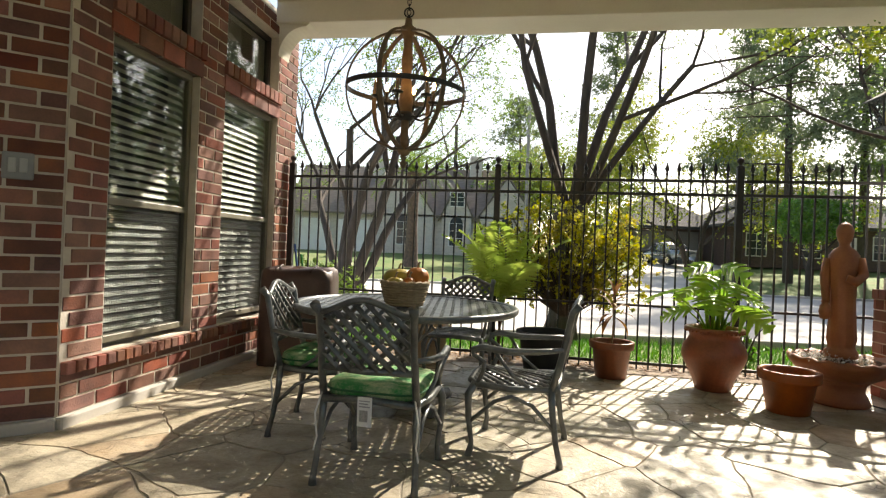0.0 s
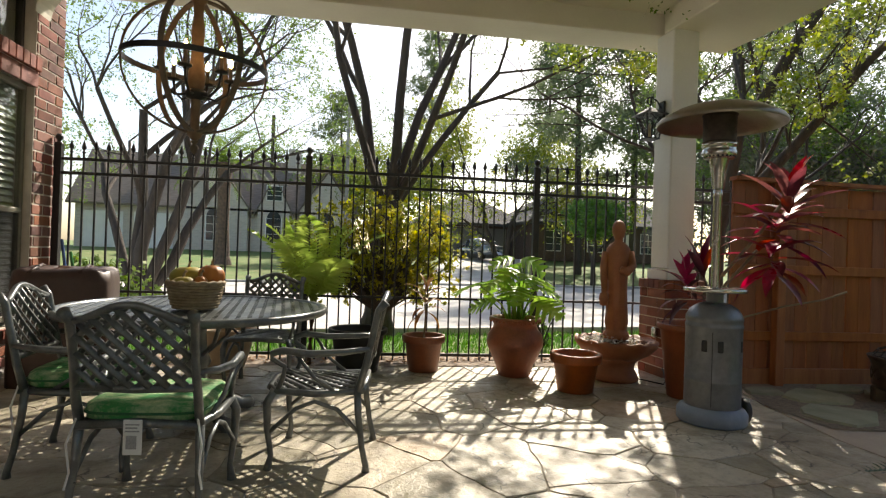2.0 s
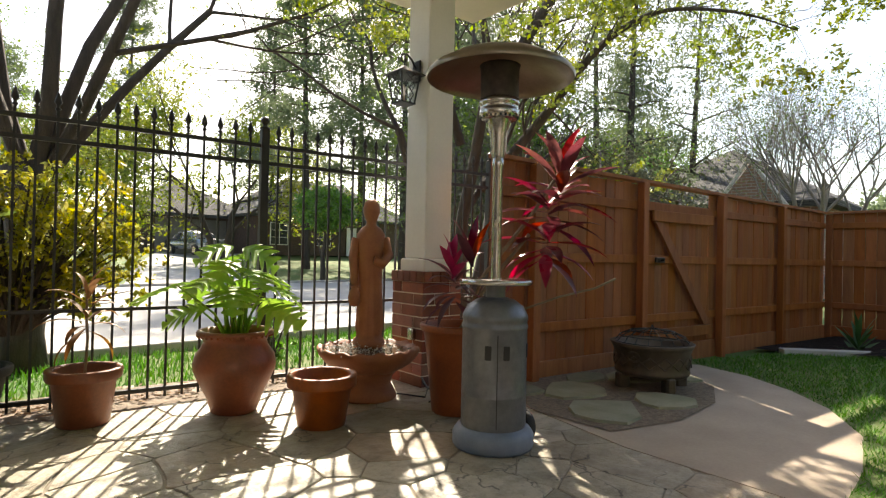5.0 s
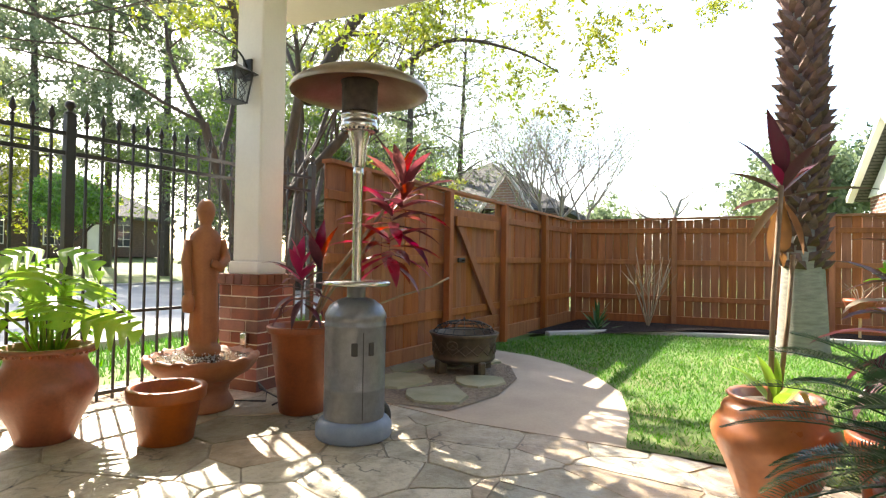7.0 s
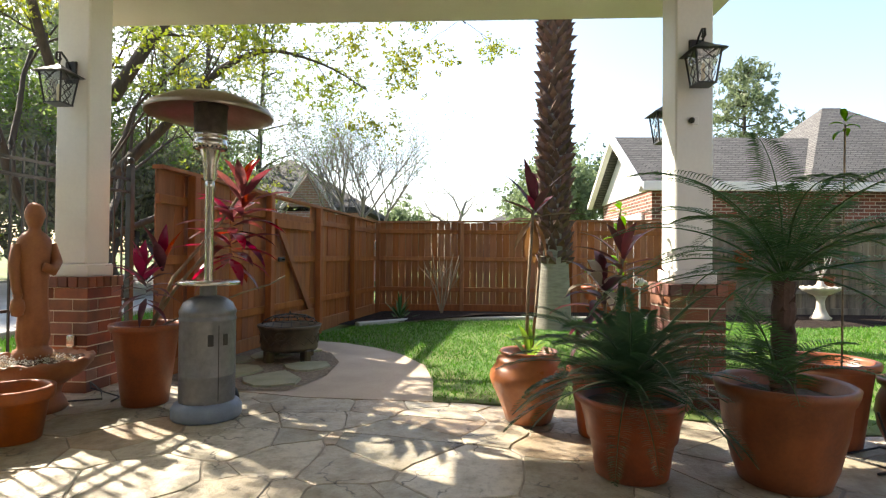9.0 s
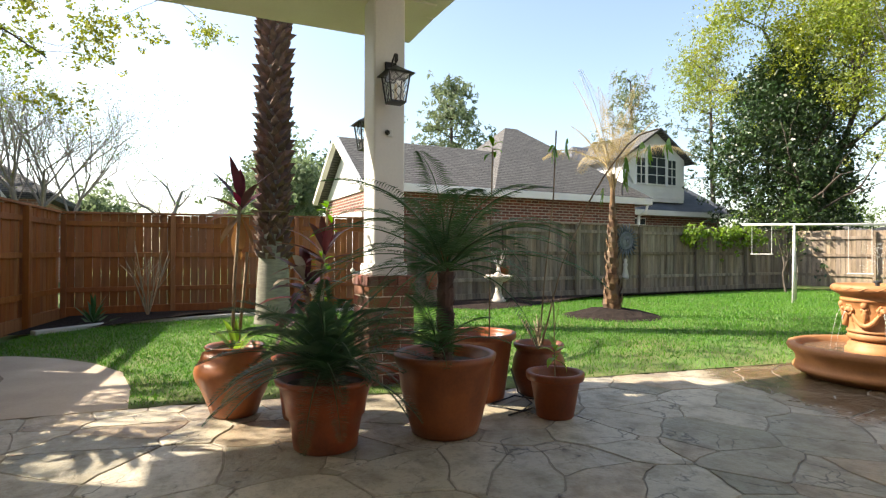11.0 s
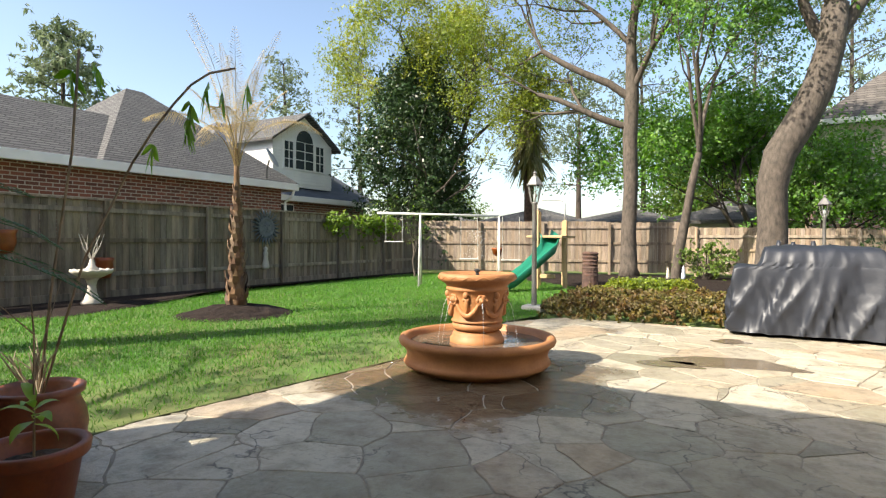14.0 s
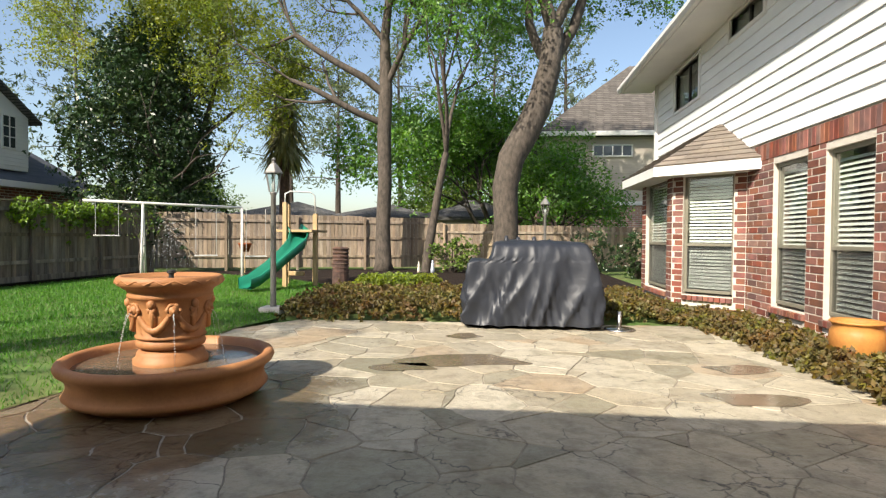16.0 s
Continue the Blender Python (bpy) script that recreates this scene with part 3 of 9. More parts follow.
# gravel court round the fire pit, with loose stepping stones
court = Mesh().add([(3.98, 3.2, 0.012), (4.6, 3.0, 0.012), (5.3, 3.02, 0.012), (5.9, 3.25, 0.012), (6.25, 3.7, 0.012), (6.3, 4.25, 0.012), (4.35, 4.56, 0.012), (4.32, 4.4, 0.012), (4.0, 3.8, 0.012)], [tuple(range(9))])
single("gravel_court", court, mat("pea_gravel", (0.30, 0.23, 0.16), (0.16, 0.12, 0.085), 30, 0.95, 1.0, 120, bdist=0.02), "brown pea gravel patch round the fire pit", "gravel", "structure")
STEP = mat("mossy_stone", (0.34, 0.31, 0.21), (0.22, 0.22, 0.13), 4, 0.8, 0.4, 40, rnd=0.2)
for k, (x, y, r) in enumerate(((4.35, 3.45, 0.36), (5.0, 3.3, 0.3), (4.75, 3.95, 0.34), (5.6, 3.9, 0.32), (4.4, 4.2, 0.2), (5.95, 3.55, 0.2), (5.25, 4.15, 0.24))):
    m = Mesh()
    n = 9
    pr = [(x + r * (1 + lr.uniform(-0.25, 0.2)) * math.cos(6.283 * i / n), y + r * (0.8 + lr.uniform(-0.2, 0.15)) * math.sin(6.283 * i / n)) for i in range(n)]
    m.add([(a, b, 0.0) for a, b in pr] + [(x + (a - x) * 0.94, y + (b - y) * 0.94, 0.03) for a, b in pr], [(i, (i + 1) % n, n + (i + 1) % n, n + i) for i in range(n)] + [tuple(range(n, 2 * n))])
    single("stepping_stone", m, STEP, "greenish flat stepping stone set in gravel", "stone", group="stepping stones")

# lawn
LAWN = [(3.0, -0.9), (3.05, -1.9), (2.85, -3.2), (2.65, -4.4), (2.75, -7.4), (2.55, -8.2), (3.3, -10.5), (3.2, -13.5), (6.0, -16.0), (10.2, -17.5), (10.2, -6.5), (9.0, -5.6), (8.7, -4.2), (9.8, -3.2), (9.6, 0.4), (9.3, 2.2), (8.4, 3.4), (7.0, 3.9), (6.85, 3.75), (6.65, 3.2), (6.3, 2.75), (5.85, 2.38), (5.2, 2.06), (4.4, 1.94), (3.72, 1.92), (3.68, 1.5), (3.45, 0.4)]
lw = Mesh().add([(x, y, 0.006) for x, y in LAWN], [tuple(range(len(LAWN)))])
single("lawn", lw, TURF, "sunlit mown green lawn, thin at the patio edge", "lawn", "structure")
gr = random.Random(5)
blades = Mesh()
count = 0
while count < 170000:
    x, y = gr.uniform(2.5, 10.3), -17.5 + 21.4 * gr.random() ** 0.72
    if not inside((x, y), LAWN):
        continue
    worn = math.exp(-((x - 3.1) ** 2) / 0.7) * (1 if -5.5 < y < 2.2 else 0)
    if gr.random() < worn * 0.6 + 0.5 * max(0, noise.noise(Vector((x * 0.9, y * 0.9, 1.3)))):
        continue
    h, a, w = gr.uniform(0.02, 0.055) * (1 + max(0, -y) * 0.03), gr.uniform(0, 6.28), gr.uniform(0.0022, 0.0045) * (1 + 0.1 * math.hypot(x, y))
    dx, dy, lx, ly = math.cos(a) * w, math.sin(a) * w, gr.gauss(0, 0.02), gr.gauss(0, 0.02)
    blades.add([(x - dx, y - dy, 0.004), (x + dx, y + dy, 0.004), (x + lx, y + ly, h)], [(0, 1, 2)])
    count += 1
single("grass", blades, GRASS, "short green grass blades of the lawn", "grass", "stuff")
blades = Mesh()
for k in range(16000):
    x, y = gr.uniform(-6, 12), 6.1 + 2.0 * gr.random() ** 0.7
    if y < 6.3 - 0.12 * (x - 2.8) and x < 5.5:
        continue
    h, a, w = gr.uniform(0.03, 0.09), gr.uniform(0, 6.28), gr.uniform(0.005, 0.012)
    dx, dy = math.cos(a) * w, math.sin(a) * w
    blades.add([(x - dx, y - dy, -0.05), (x + dx, y + dy, -0.05), (x + gr.gauss(0, 0.025), y + gr.gauss(0, 0.025), h - 0.03)], [(0, 1, 2)])
single("verge_grass", blades, GRASS, "bright green grass verge beside the street", "grass", "stuff")


def mound(name, outline, h, label):
    n = len(outline)
    cx, cy = sum(p[0] for p in outline) / n, sum(p[1] for p in outline) / n
    m = Mesh()
    rings = 5
    v = []
    for r in range(rings):
        t = 1 - r / rings
        for x, y in outline:
            v.append((cx + (x - cx) * t, cy + (y - cy) * t, 0.008 + h * math.sin((1 - t) * 1.6) + (lr.uniform(-0.02, 0.02) if r else 0)))
    v.append((cx, cy, 0.008 + h))
    f = [(r * n + k, r * n + (k + 1) % n, r * n + n + (k + 1) % n, r * n + n + k) for r in range(rings - 1) for k in range(n)]
    f += [((rings - 1) * n + k, (rings - 1) * n + (k + 1) % n, rings * n) for k in range(n)]
    return single(name, m.add(v, f), MULCH, label, "mulch bed", "structure")


mound("mulch_bed", [(11.0, 3.3), (8.6, 3.75), (8.6, 3.35), (9.35, 2.3), (9.65, 0.5), (9.8, -2.0), (9.9, -3.2), (11.0, -3.2)], 0.1, "dark mulch bed along the cedar fence")
mound("mulch_bed", [(11.0, -3.2), (9.8, -3.4), (8.75, -4.2), (9.0, -5.55), (10.15, -6.5), (10.25, -17.5), (11.0, -17.6)], 0.1, "dark mulch bed along the grey fence")
mound("mulch_mound", [(6.85 + 0.95 * math.cos(a * 0.4488), -5.85 + 0.95 * math.sin(a * 0.4488)) for a in range(14)], 0.16, "round dark mulch mound under a young palm")
mound("play_yard", [(3.3, -10.6), (0.5, -11.2), (-4.2, -10.5), (-4.2, -20.5), (3.0, -20.8), (10.2, -17.6), (6.0, -16.0), (3.3, -13.5)], 0.05, "bare earth under the trees by the back fence")

# ---- the house round the patio ----


def along(p, q, z=0.0):
    """A wall's frame: x from p to q, y out of its face on the left, z up."""
    a = math.degrees(math.atan2(q[1] - p[1], q[0] - p[0]))
    return pose(p[0], p[1], z, 0, 0, a)


def holed(L, z0, z1, depth, holes):
    m = Mesh()
    zs = sorted({z0, z1, *[h[2] for h in holes], *[h[3] for h in holes]})
    for a, b in zip(zs, zs[1:]):
        cur = 0.0
        for h in sorted(h for h in holes if h[2] < b - 1e-6 and h[3] > a + 1e-6):
            if h[0] > cur:
                m.box(cur, -depth, a, h[0], 0, b)
            cur = h[1]
        if cur < L:
            m.box(cur, -depth, a, L, 0, b)
    return m


BRICKS = {}


def brick_mesh(L, H, material):
    key = (round(L, 2), round(H, 3), material.name)
    if key not in BRICKS:
        BRICKS[key] = Mesh().bevbox(0, -0.03, 0, key[0], 0.006, H, 0.003).data("brick", material)
    return BRICKS[key]


def lay(parent, L, z0, z1, holes, s0=0.0, course=0.1, blen=0.3, material=None, joint=0.0155, skip=lambda s, z: False):
    z, k = z0, 0
    while z + course * 0.6 < z1:
        spans, cur = [], s0
        for h in sorted(h for h in holes if h[2] < z + course - 0.02 and h[3] > z + 0.02):
            if h[0] > cur + 0.02:
                spans.append((cur, h[0]))
            cur = max(cur, h[1])
        if cur < L - 0.02:
            spans.append((cur, L))
        for a, b in spans:
            s = a - (blen / 2 if k % 2 else 0)
            while s < b - 0.02:
                lo, hi = max(s, a), min(s + blen, b)
                if hi - lo > 0.05 and not skip(lo, z):
                    piece("brick", brick_mesh(hi - lo - joint, course - joint, material or BRICK), parent, pose(lo + joint / 2, rng.uniform(-0.002, 0.002), z + joint / 2))
                s += blen
        z += course
        k += 1


def soldier(parent, a, b, z, h, proud=0.014, w=0.1):
    n = max(1, round((b - a) / w))
    step = (b - a) / n
    key = (round(step, 3), h, proud)
    if key not in BRICKS:
        BRICKS[key] = Mesh().bevbox(0, -0.09, 0, step - 0.011, proud, h - 0.008, 0.005).data("brick", BRICK)
    for k in range(n):
        piece("brick", BRICKS[key], parent, pose(a + k * step, rng.uniform(-0.002, 0.002), z))


def window(name, m, a, b, z0, z1, label, blind=True, slat=0.062, tilt=-52, screen=True, mid=None, back=True):
    """A sash window in a wall frame m, in the opening a..b, z0..z1, set back from the face."""
    w = tagged(new(name), label, "window", "", "structure")
    w.matrix_basis = m
    y = -0.075
    fr = Mesh()
    fr.bevbox(a, y - 0.04, z0, a + 0.05, y + 0.012, z1, 0.006).bevbox(b - 0.05, y - 0.04, z0, b, y + 0.012, z1, 0.006)
    fr.bevbox(a + 0.05, y - 0.04, z1 - 0.05, b - 0.05, y + 0.03, z1, 0.006).bevbox(a + 0.05, y - 0.04, z0, b - 0.05, y + 0.03, z0 + 0.05, 0.006)
    part("window_frame", fr, FRAME, w)
    zm = mid or (z0 + z1) / 2 - 0.08
    part("meeting_rail", Mesh().bevbox(a + 0.05, y - 0.035, zm - 0.025, b - 0.05, y + 0.025, zm + 0.025, 0.006), FRAME, w)
    for p, q, off in ((zm + 0.025, z1 - 0.05, 0.0), (z0 + 0.05, zm - 0.025, -0.015)):
        pn = part("pane", Mesh().box(a + 0.05, y - 0.006 + off, p, b - 0.05, y + off, q), GLASS, w)
        pn.visible_shadow = False
    if screen:
        sc = Mesh()
        n1 = int((b - a - 0.1) / 0.016)
        for k in range(n1):
            x = a + 0.055 + k * 0.016
            sc.box(x, y + 0.008, z0 + 0.05, x + 0.003, y + 0.009, zm - 0.025)
        n2 = int((zm - z0 - 0.08) / 0.016)
        for k in range(n2):
            zz = z0 + 0.055 + k * 0.016
            sc.box(a + 0.05, y + 0.0095, zz, b - 0.05, y + 0.0105, zz + 0.003)
        part("insect_screen", sc, SCREEN, w, "dark fine insect screen", kind="stuff")
    if blind:
        me = Mesh().add([(a + 0.06, -0.028, 0), (b - 0.06, -0.028, 0), (b - 0.06, 0, 0.004), (a + 0.06, 0, 0.004), (a + 0.06, 0.028, 0), (b - 0.06, 0.028, 0), (a + 0.06, 0, -0.001), (b - 0.06, 0, -0.001)], [(0, 1, 2, 3), (3, 2, 5, 4), (0, 6, 7, 1), (6, 4, 5, 7)]).data("slat", BLIND)
        zz = z0 + 0.09
        while zz < z1 - 0.08:
            piece("slat", me, w, pose(0, y - 0.05, zz, tilt, 0, 0))
            zz += slat
    if back:
        r = Mesh()
        d = 1.6
        r.add([(a - 0.2, y - 0.16, z0 - 0.3), (b + 0.2, y - 0.16, z0 - 0.3), (b + 0.2, y - d, z0 - 0.3), (a - 0.2, y - d, z0 - 0.3), (a - 0.2, y - 0.16, z1 + 0.2), (b + 0.2, y - 0.16, z1 + 0.2), (b + 0.2, y - d, z1 + 0.2), (a - 0.2, y - d, z1 + 0.2)], [(0, 1, 2, 3), (4, 7, 6, 5), (3, 2, 6, 7), (0, 3, 7, 4), (1, 5, 6, 2)])
        part("room_behind", r, ROOM, w)
    return w


FRAME = mat("almond_frame", (0.22, 0.205, 0.155), (0.17, 0.16, 0.12), 4, 0.5, 0.05, 40)
DARKFRAME = mat("dark_frame", (0.05, 0.045, 0.04), (0.04, 0.035, 0.03), 4, 0.5, 0.05, 40)

# brick wall with two tall windows beside the table
WA = along((-2.09, 6.6), (-2.48, 3.32))
H1 = [(0.5, 1.56, 0.42, 2.6), (1.96, 2.95, 0.42, 2.6), (0.5, 1.56, 2.88, 3.5), (1.96, 2.95, 2.88, 3.5)]
wall1 = single("wall_west", holed(3.297, 0.0, 3.78, 0.3, H1), MORTAR, "red brick house wall with pale mortar joints", "wall", "structure", at=WA)
C1 = along((-2.48, 3.32), (-4.5, 1.95))
wall2 = single("wall_south_west", holed(2.466, 0.0, 3.7, 0.3, []), MORTAR, "angled red brick house wall with pale mortar", "wall", "structure", at=C1)
window("window_1", WA, 1.96, 2.95, 0.46, 2.6, "tall almond-framed sash window with white slatted blinds")
window("window_2", WA, 0.5, 1.56, 0.46, 2.6, "tall almond-framed sash window with white slatted blinds")
for i, (a, b) in enumerate(((0.5, 1.56), (1.96, 2.95))):
    w = tagged(new("window_%d" % (i + 3)), "dark transom window above the sash window", "window", "", "structure")
    w.matrix_basis = WA
    f = Mesh().bevbox(a, -0.16, 2.88, b, -0.1, 2.93, 0.005).bevbox(a, -0.16, 3.45, b, -0.1, 3.5, 0.005).bevbox(a, -0.16, 2.93, a + 0.05, -0.1, 3.45, 0.005).bevbox(b - 0.05, -0.16, 2.93, b, -0.1, 3.45, 0.005)
    part("window_frame", f, DARKFRAME, w)
    part("pane", Mesh().box(a + 0.05, -0.135, 2.93, b - 0.05, -0.129, 3.45), GLASS, w)
    part("room_behind", Mesh().box(a - 0.1, -0.9, 2.82, b + 0.1, -0.305, 3.54), ROOM, w)
base = Mesh().bevbox(0, -0.05, -0.02, 3.31, 0.05, 0.07, 0.01)
single("plinth", base, CONCRETE, "grey concrete footing under the brick wall", "footing", "structure", at=WA)
single("plinth", Mesh().bevbox(0, -0.05, -0.02, 2.46, 0.05, 0.07, 0.01), CONCRETE, "grey concrete footing under the brick wall", "footing", "structure", at=C1)

# long house wall towards the garden
WB = along((-4.5, 1.95), (-4.5, -9.6))
H2 = [(8.6, 9.46, 0.28, 2.28), (9.86, 10.72, 0.28, 2.28)]
wall3 = single("wall_house_long", holed(11.55, 0.0, 2.62, 0.3, H2), MORTAR, "red brick ground-floor wall of the house", "wall", "structure", at=WB)
window("window_5", WB, 8.6, 9.46, 0.32, 2.28, "tall sash window with white slatted blinds in brick", mid=1.12, tilt=-50)
window("window_6", WB, 9.86, 10.72, 0.32, 2.28, "tall sash window with white slatted blinds in brick", mid=1.12, tilt=-50)
BAY = [(-4.5, -9.6), (-3.62, -10.4), (-3.62, -12.4), (-4.5, -13.2), (-4.5, -14.55)]
BAYW = []
for i, (p, q) in enumerate(zip(BAY, BAY[1:])):
    L = math.dist(p, q)
    hole = [] if i == 3 else ([(L * 0.16, L * 0.84, 0.28, 2.28)] if i != 1 else [(0.3, L - 0.3, 0.28, 2.28)])
    m = along(p, q)
    w = single("wall_bay_%d" % (i + 1), holed(L, 0.0, 2.62, 0.25, hole), MORTAR, "red brick wall of the bay window", "wall", "structure", at=m)
    BAYW.append((w, L, hole))
    for h in hole:
        window("window_%d" % (7 + i), m, h[0], h[1], 0.32, 2.28, "bay sash window with closed white blinds", mid=1.12, tilt=-50, slat=0.055)
# bay roof
br = Mesh()
e = [(-4.5, -9.12, 2.42), (-3.25, -10.22, 2.42), (-3.25, -12.6, 2.42), (-4.5, -13.7, 2.42)]
t = [(-4.49, -10.65, 3.22), (-4.49, -12.2, 3.22)]
br.add(e + t + [(x, y, z - 0.16) for x, y, z in e], [(6, 7, 1, 0), (7, 8, 2, 1), (8, 9, 3, 2), (9, 8, 7, 6)])
bayroof = thing("bay_roof", "brown shingle hipped roof over the bay window", "roof", kind="structure")
rows = Mesh()
for face in ((0, 1, 4, 4), (1, 2, 5, 4), (2, 3, 5, 5)):
    a, b, c, d = [Vector((e + t)[i]) for i in face]
    nrm = (b - a).cross(d - a).normalized()
    nrm = nrm if nrm.z > 0 else -nrm
    for k in range(9):
        u0, u1 = k / 9, (k + 1.25) / 9
        p0, p1, p2, p3 = a.lerp(d, u0), b.lerp(c, u0), b.lerp(c, min(1, u1)), a.lerp(d, min(1, u1))
        n = max(1, int((p1 - p0).length / 0.3))
        for j in range(n):
            q = [p0.lerp(p1, j / n), p0.lerp(p1, (j + 0.96) / n), p3.lerp(p2, (j + 0.96) / n), p3.lerp(p2, j / n)]
            rows.add([q[0] + nrm * 0.03, q[1] + nrm * 0.03, q[2] + nrm * 0.008, q[3] + nrm * 0.008, q[0], q[1]], [(0, 1, 2, 3), (4, 5, 1, 0)])
part("underlay", Mesh().add(e + t, [(0, 1, 4), (1, 2, 5, 4), (2, 3, 5)]), SHINGLEB, bayroof)
part("shingles", rows, SHINGLEB, bayroof, kind="stuff")
part("fascia", br, WHITE, bayroof, "white painted fascia and soffit")

# upper floor with lapped siding
UP = along((-4.5, 1.95), (-4.5, -14.55))
H3 = [(13.67, 15.16, 3.98, 4.8), (11.05, 12.25, 4.55, 4.88)]
wall4 = single("wall_upper_floor", holed(16.5, 2.625, 5.0, 0.3, H3), SIDING, "white painted upper house wall", "wall", "structure", at=UP)
me_cache = {}
z = 2.63
while z < 4.95:
    cuts, cur = [], 4.0
    for h in sorted(h for h in H3 if h[2] < z + 0.2 and h[3] > z):
        cuts.append((cur, h[0] - 0.06))
        cur = h[1] + 0.06
    cuts.append((cur, 16.5))
    for a, b in cuts:
        key = round(b - a, 2)
        if key not in me_cache:
            me_cache[key] = Mesh().add([(0, 0, 0), (key, 0, 0), (key, 0.028, 0), (0, 0.028, 0), (key, 0.006, 0.2), (0, 0.006, 0.2), (0, 0, 0.2), (key, 0, 0.2)], [(0, 1, 2, 3), (3, 2, 4, 5), (5, 4, 7, 6), (0, 3, 5, 6), (1, 7, 4, 2)]).data("siding_board", SIDING)
        piece("siding_board", me_cache[key], wall4, pose(a, 0.002, z))
    z += 0.19
for i, h in enumerate(H3):
    w = tagged(new("window_%d" % (11 + i)), "dark upper-floor window with white trim", "window", "", "structure")
    w.matrix_basis = UP
    f = Mesh()
    a, b, p, q = h
    f.bevbox(a - 0.06, -0.1, p - 0.06, a, 0.05, q + 0.06, 0.006).bevbox(b, -0.1, p - 0.06, b + 0.06, 0.05, q + 0.06, 0.006).bevbox(a, -0.1, q, b, 0.05, q + 0.06, 0.006).bevbox(a, -0.1, p - 0.06, b, 0.05, p, 0.006)
    part("window_frame", f, WHITE, w)
    part("pane", Mesh().box(a, -0.06, p, b, -0.054, q), GLASS, w)
    part("room_behind", Mesh().box(a - 0.1, -0.9, p - 0.1, b + 0.1, -0.305, q + 0.1), ROOM, w)
    part("mullion", Mesh().bevbox((a + b) / 2 - 0.02, -0.08, p, (a + b) / 2 + 0.02, -0.03, q, 0.004), DARKFRAME, w)
up_roof = thing("upper_roof", "grey shingle roof with white soffit and gutter", "roof", kind="structure")
part("roof_slope", Mesh().add([(-3.75, -0.6, 4.98), (-3.75, -15.2, 4.98), (-9, -15.2, 7.4), (-9, -0.6, 7.4), (-3.75, -0.6, 5.1), (-3.75, -15.2, 5.1), (-9, -15.2, 7.52), (-9, -0.6, 7.52)], [(4, 5, 6, 7), (0, 4, 7, 3), (1, 2, 6, 5)]), SHINGLE, up_roof)
part("soffit", Mesh().box(-4.5, -15.2, 4.93, -3.77, -0.6, 4.96), WHITE, up_roof)
gut = Mesh()
gut.add([(-3.75 + a, y, 4.93 + b) for y in (-0.6, -15.22) for a, b in ((0, 0), (0.07, 0.0), (0.11, 0.06), (0.11, 0.13), (0.095, 0.13), (0.0, 0.13))], [(i, (i + 1) % 6, 6 + (i + 1) % 6, 6 + i) for i in range(6)] + [(0, 1, 2, 3, 4, 5), (6, 7, 8, 9, 10, 11)])
part("gutter", gut, WHITE, up_roof)
part("corner_board", Mesh().bevbox(-4.53, -14.62, 2.5, -4.42, -14.5, 4.93, 0.008), WHITE, up_roof)
single("wall_house_end", Mesh().box(-9, -14.55, 0, -4.81, -14.25, 5.0), SIDING, "white painted end wall of the house", "wall", "structure")

# porch roof, beams, piers and columns
BEAM_Z, CEIL_Z = 3.57, 3.8


def front_y(x):
    return 5.46 - 0.12 * (x - 1.18)


def beam(p, q, w, z0, z1, name="beam"):
    L = math.dist(p, q)
    b = Mesh().bevbox(0, -w / 2, z0, L, w / 2, z1, 0.012)
    return single(name, b, CREAM, "cream painted porch beam", "beam", "structure", at=along(p, q))


beam((-2.1, front_y(-2.1) + 0.17), (4.3, front_y(4.3) + 0.17), 0.32, BEAM_Z, CEIL_Z + 0.06)
beam((4.039, 5.09), (3.8, -0.66), 0.32, BEAM_Z, CEIL_Z + 0.06)
beam((3.6, -0.28), (-4.5, -0.28), 0.32, BEAM_Z, CEIL_Z + 0.06)
# arched bracket where the beam meets the brick wall
bk = Mesh()
pr = [(0.0, 0.0), (0.0, -0.34)] + [(0.3 * (1 - math.cos(a * 0.157)), -0.34 + 0.31 * math.sin(a * 0.157)) for a in range(1, 11)] + [(0.34, 0.0)]
n = len(pr)
bk.add([(x, y, z) for y in (-0.13, 0.13) for x, z in pr], [tuple(range(n)), tuple(reversed(range(n, 2 * n)))] + [(i, (i + 1) % n, n + (i + 1) % n, n + i) for i in range(n)])
single("beam_bracket", bk, CREAM, "curved cream bracket under the porch beam", "bracket", "structure", at=along((-2.07, 6.02), (4.3, front_y(4.3) + 0.17), BEAM_Z))
ceil = Mesh()
co = [(-4.5, -0.2), (3.75, -0.2), (4.0, 5.2), (-2.1, 5.9), (-2.2, 3.5), (-4.5, 2.0)]
nc = len(co)
ceil.add([(x, y, CEIL_Z) for x, y in co] + [(x, y, CEIL_Z + 0.08) for x, y in co], [tuple(reversed(range(nc))), tuple(range(nc, 2 * nc))] + [(i, (i + 1) % nc, nc + (i + 1) % nc, nc + i) for i in range(nc)])
single("ceiling", ceil, CREAM, "cream painted flat porch ceiling", "ceiling", "structure")
eave = Mesh()
for p, q, w in (((-2.1, 6.2), (4.17, 5.44), 0.16), ((4.17, 5.4), (3.95, -0.76), 0.72), ((-4.5, -0.76), (3.94, -0.76), 0.33)):
    eave.bevbox(0, 0.0, BEAM_Z + 0.012, math.dist(p, q), w, BEAM_Z + 0.06, 0.006, along(p, q))
single("eave_trim", eave, CREAM, "cream painted fascia round the porch roof", "fascia", "structure")


